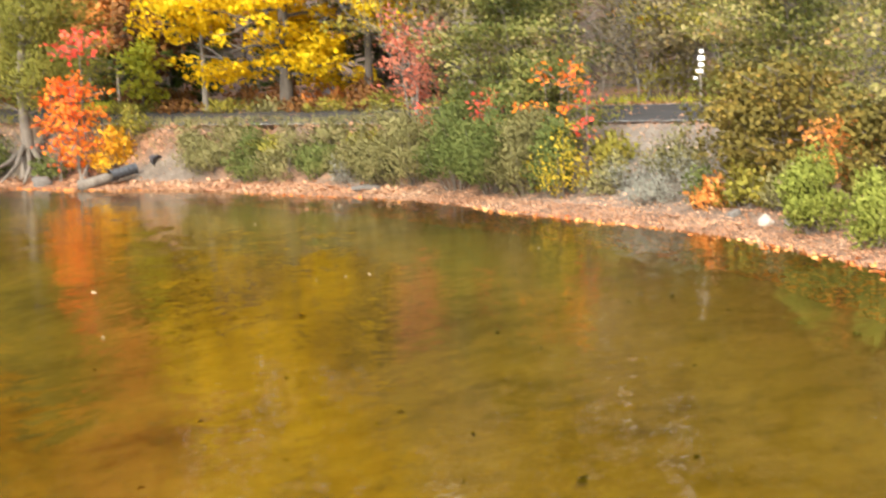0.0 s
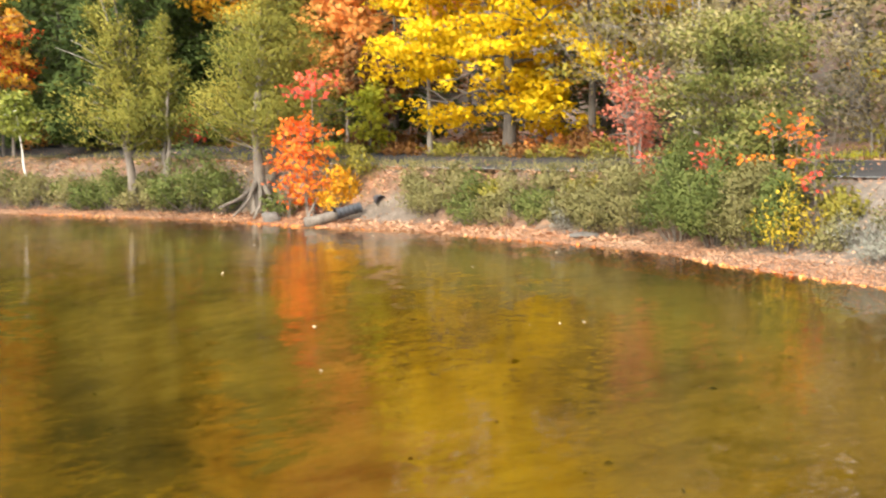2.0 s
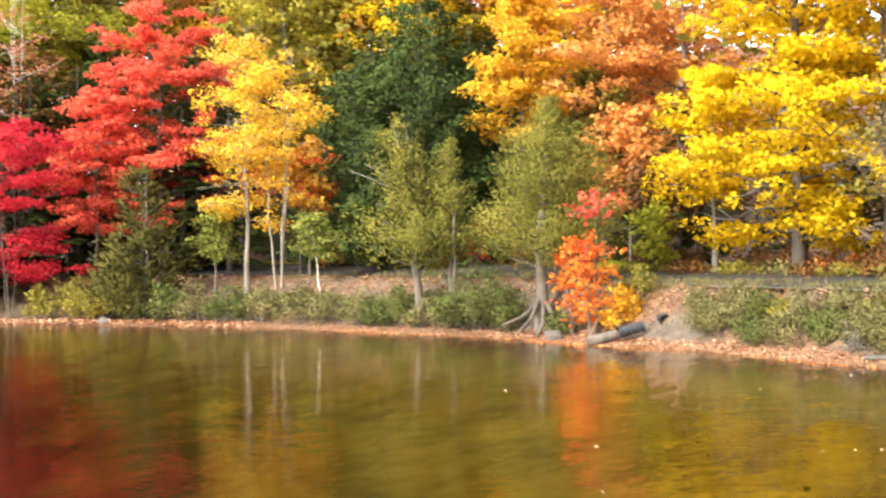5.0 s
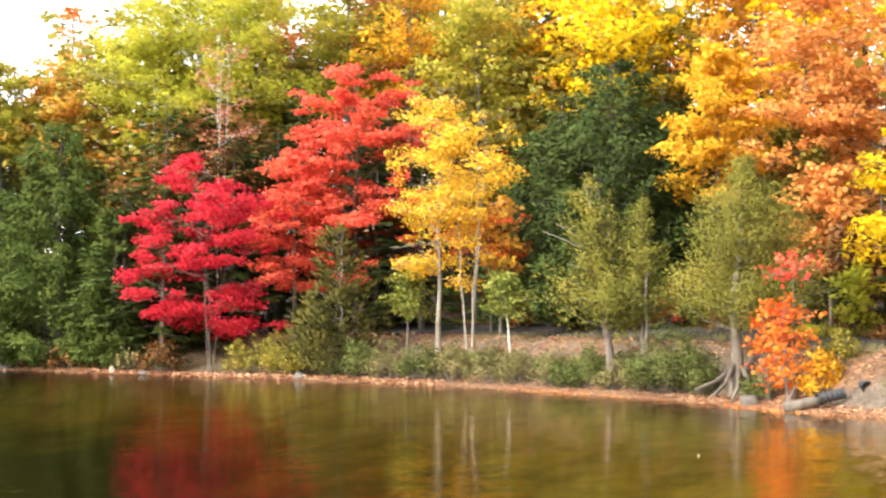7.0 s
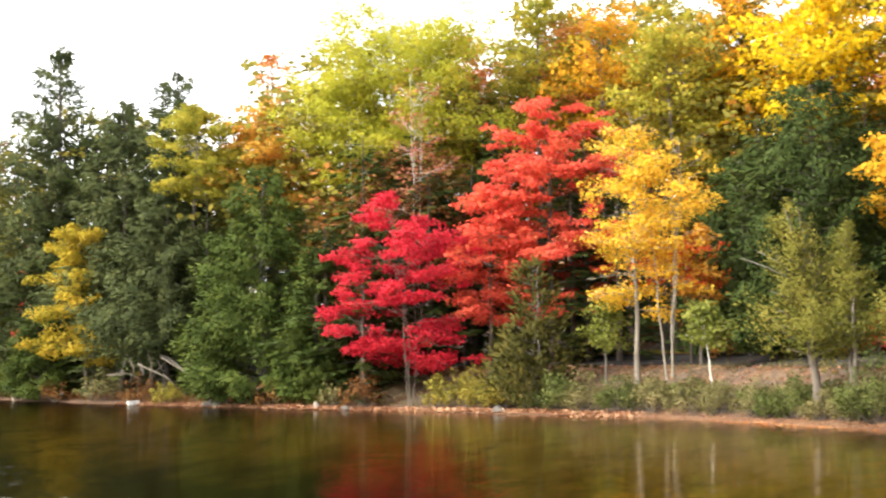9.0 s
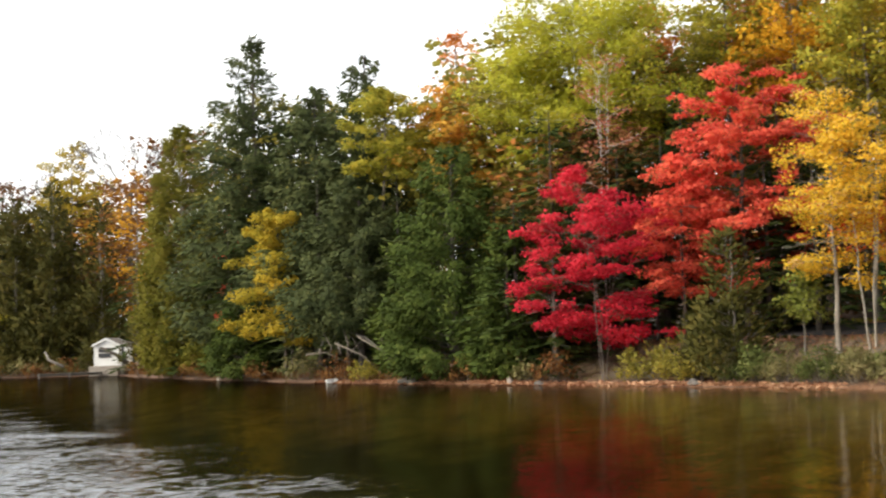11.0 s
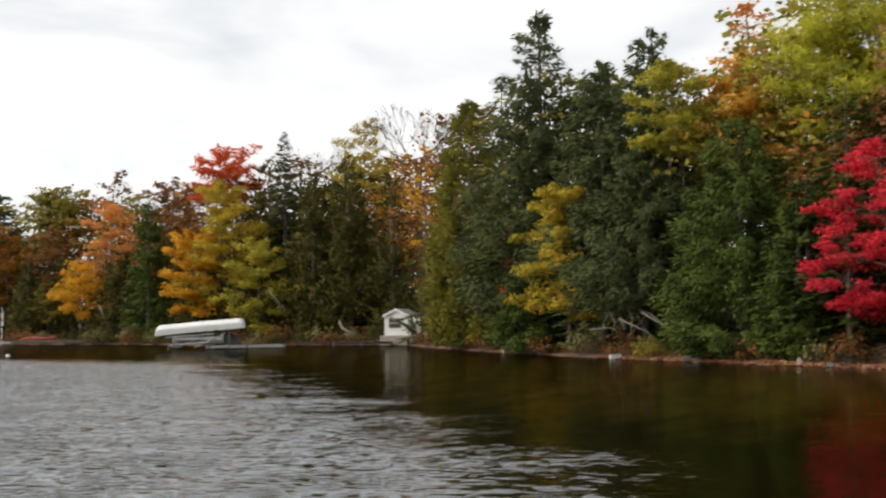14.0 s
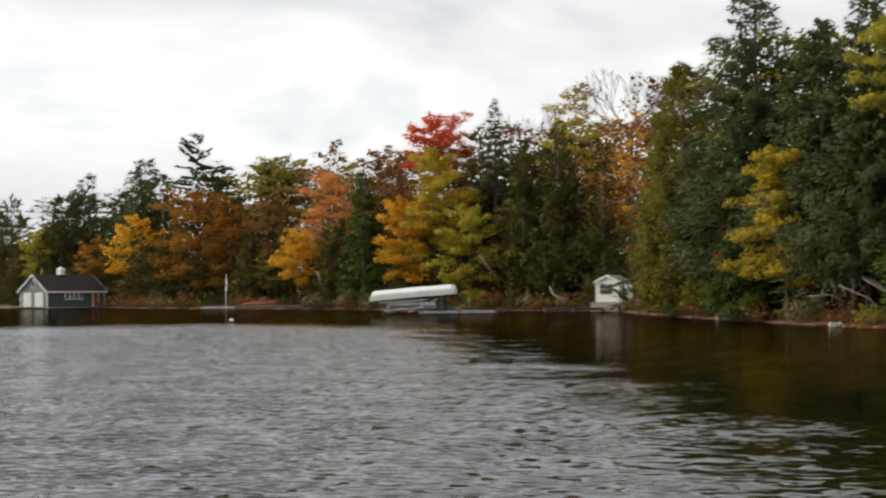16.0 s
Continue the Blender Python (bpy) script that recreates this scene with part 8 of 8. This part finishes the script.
shrub(-129.6, 61.7, 1.47, 1.83, CEDAR_DARK, n=260, seed=229, leaf=0.30, label="dark low brush at the water on the far shore")
shrub(-127.9, 63.7, 1.46, 1.22, RUST, n=260, seed=230, leaf=0.30, label="dark low brush at the water on the far shore")
shrub(-126.2, 65.7, 1.45, 1.52, DRYGREEN, n=260, seed=231, leaf=0.30, label="dark low brush at the water on the far shore")
shrub(-123.9, 67.3, 1.44, 1.80, CEDAR_DARK, n=260, seed=232, leaf=0.30, label="dark low brush at the water on the far shore")
shrub(-207.6, 29.7, 2.14, 1.79, CEDAR_DARK, n=260, seed=233, leaf=0.30, label="dark low brush at the water on the far shore")
shrub(-199.9, 32.4, 2.07, 2.16, RUST, n=260, seed=234, leaf=0.30, label="dark low brush at the water on the far shore")
shrub(-192.5, 34.9, 2.00, 2.50, DRYGREEN, n=260, seed=235, leaf=0.30, label="dark low brush at the water on the far shore")
shrub(-186.3, 37.4, 1.94, 1.62, CEDAR_DARK, n=260, seed=236, leaf=0.30, label="dark low brush at the water on the far shore")
shrub(-181.2, 40.0, 1.90, 1.98, CEDAR_DARK, n=260, seed=237, leaf=0.30, label="dark low brush at the water on the far shore")
shrub(-176.3, 42.4, 1.85, 2.32, RUST, n=260, seed=238, leaf=0.30, label="dark low brush at the water on the far shore")
shrub(-171.6, 44.8, 1.81, 1.51, DRYGREEN, n=260, seed=239, leaf=0.30, label="dark low brush at the water on the far shore")
shrub(-166.9, 47.0, 1.77, 1.85, CEDAR_DARK, n=260, seed=240, leaf=0.30, label="dark low brush at the water on the far shore")
shrub(-162.2, 49.1, 1.73, 2.17, CEDAR_DARK, n=260, seed=241, leaf=0.30, label="dark low brush at the water on the far shore")
again(WOOD_OLIVE, -54.6, 61.8, 22.6, 1.50, 180)
again(WOOD_OLIVE, -52.6, 62.7, 22.8, 1.50, 41)
again(WOOD_OLIVE, -49.3, 62.0, 21.8, 1.50, 90)
again(WOOD_OLIVE, -55.0, 59.5, 18.7, 1.50, 22)
again(WOOD_RUST, -46.1, 55.1, 13.4, 1.50, 255)
again(WOOD_RUST, -43.9, 55.8, 13.4, 1.50, 265)
again(WOOD_HEMLOCK, -45.2, 55.7, 14.9, 1.50, 279)
again(WOOD_HEMLOCK, -47.7, 55.7, 14.6, 1.50, 306)
again(WOOD_OLIVE, -2.4, 46.9, 7.3, 1.60, 127)
again(WOOD_RUST, -0.8, 45.6, 7.6, 1.60, 19)
again(WOOD_OLIVE, 0.7, 44.2, 7.2, 1.60, 102)
again(WOOD_OLIVE, 2.3, 42.3, 7.3, 1.60, 346)
again(WOOD_OLIVE, 10.8, 32.2, 5.6, 1.60, 36)
again(WOOD_OLIVE, -51.1, 58.9, 17.3, 1.60, 0)
again(WOOD_ORANGE, -50.7, 63.2, 18.3, 1.60, 67)
again(WOOD_OLIVE, -50.3, 67.3, 19.3, 1.60, 134)
again(WOOD_HEMLOCK, -45.1, 63.7, 16.4, 1.60, 201)
again(WOOD_OLIVE, -45.1, 67.3, 20.1, 1.60, 268)
again(WOOD_RUST, -44.0, 71.5, 19.7, 1.60, 335)
again(WOOD_HEMLOCK, -39.4, 67.3, 14.7, 1.60, 42)
again(WOOD_YELLOW, -39.1, 70.9, 20.8, 1.60, 109)
again(WOOD_OLIVE, -38.0, 74.9, 21.0, 1.60, 176)
again(WOOD_ORANGE, -32.6, 70.8, 19.6, 1.60, 243)
again(WOOD_ORANGE, -10.7, 59.0, 18.5, 1.60, 40)
again(WOOD_YELLOW, -13.3, 60.6, 18.9, 1.60, 140)
again(WOOD_HEMLOCK, -46.5, 49.6, 9.3, 1.60, 0)
again(WOOD_HEMLOCK, -50.0, 51.8, 10.3, 1.60, 77)
again(WOOD_HEMLOCK, -43.8, 49.4, 8.5, 1.60, 154)
again(WOOD_HEMLOCK, -41.1, 54.2, 8.3, 1.60, 231)
again(WOOD_HEMLOCK, -37.5, 59.1, 7.7, 1.60, 308)


# ---- the wood behind: repeats over the hill ----
def wood():
    rng = random.Random(5)
    kinds = [(WOOD_YELLOW, 12, -62, 30), (WOOD_ORANGE, 12, -60, 30), (WOOD_AMBER, 12, -230, -60), (WOOD_OLIVE, 12, -230, 30), (WOOD_RUST, 12, -230, 30), (WOOD_HEMLOCK, 11, -230, 30), (WOOD_HEMLOCK, 9, -60, 30),
             (WOOD_CEDAR, 9, -230, -50), (WOOD_SPRUCE, 12, -230, -50)]
    taken = [(o.location.x, o.location.y) for o in scene.objects if o.parent is None and o.type == "EMPTY"]
    limit_az = [0, 36, 40, 46, 50, 60, 66, 72, 80, 88]
    limit_el = [17, 16, 13.0, 11.5, 9.5, 7.6, 6.2, 5.0, 4.3, 3.4]
    made, tries = 0, 0
    while made < 26 and tries < 9000:
        tries += 1
        x, y = rng.uniform(-235, 26), rng.uniform(20, 135)
        s, d = float(along(ROAD, np.array([x]), np.array([y]))[0]), float(along(SHORE, np.array([x]), np.array([y]))[0])
        if s < 7.5 or d < 12 or s > 58 or (x < -70 and d > 50):
            continue
        if min((x - a) ** 2 + (y - b) ** 2 for a, b in taken) < (8 if x > -75 else 14):
            continue
        tree, h, _, _ = rng.choice([k for k in kinds if k[2] < x < k[3]])
        z = ground_z(x, y)
        reach = math.hypot(x, y)
        most = reach * math.tan(radians(float(np.interp(math.degrees(math.atan2(-x, y)), limit_az, limit_el)))) + 2.2 - z
        tall = min(h * rng.uniform(0.8, 1.3), most)
        if tall < 4:
            continue
        again(tree, x, y, z + tall, rng.uniform(1.0, 1.35), rng.uniform(0, 360))
        taken.append((x, y))
        made += 1
    low = 0
    for _ in range(4000):
        x, y = rng.uniform(-235, 24), rng.uniform(20, 110)
        s, d = float(along(ROAD, np.array([x]), np.array([y]))[0]), float(along(SHORE, np.array([x]), np.array([y]))[0])
        if low == 40 or s < 6.8 or d < 5.5 or s > 30 or (x < -60 and d > 22) or min((x - a) ** 2 + (y - b) ** 2 for a, b in taken[-420:]) < 3:
            continue
        k = rng.uniform(0.7, 1.3)
        copy_thing(rng.choice([BRUSH_RUST, BRUSH_GREEN, BRUSH_GREEN, BRUSH_GOLD] if x > -60 else [BRUSH_RUST, BRUSH_GREEN]), pose(x, y, ground_z(x, y), 0, 0, rng.uniform(0, 360)) @ Matrix.Diagonal((k, k, k * rng.uniform(0.8, 1.2), 1)))
        taken.append((x, y))
        low += 1


wood()
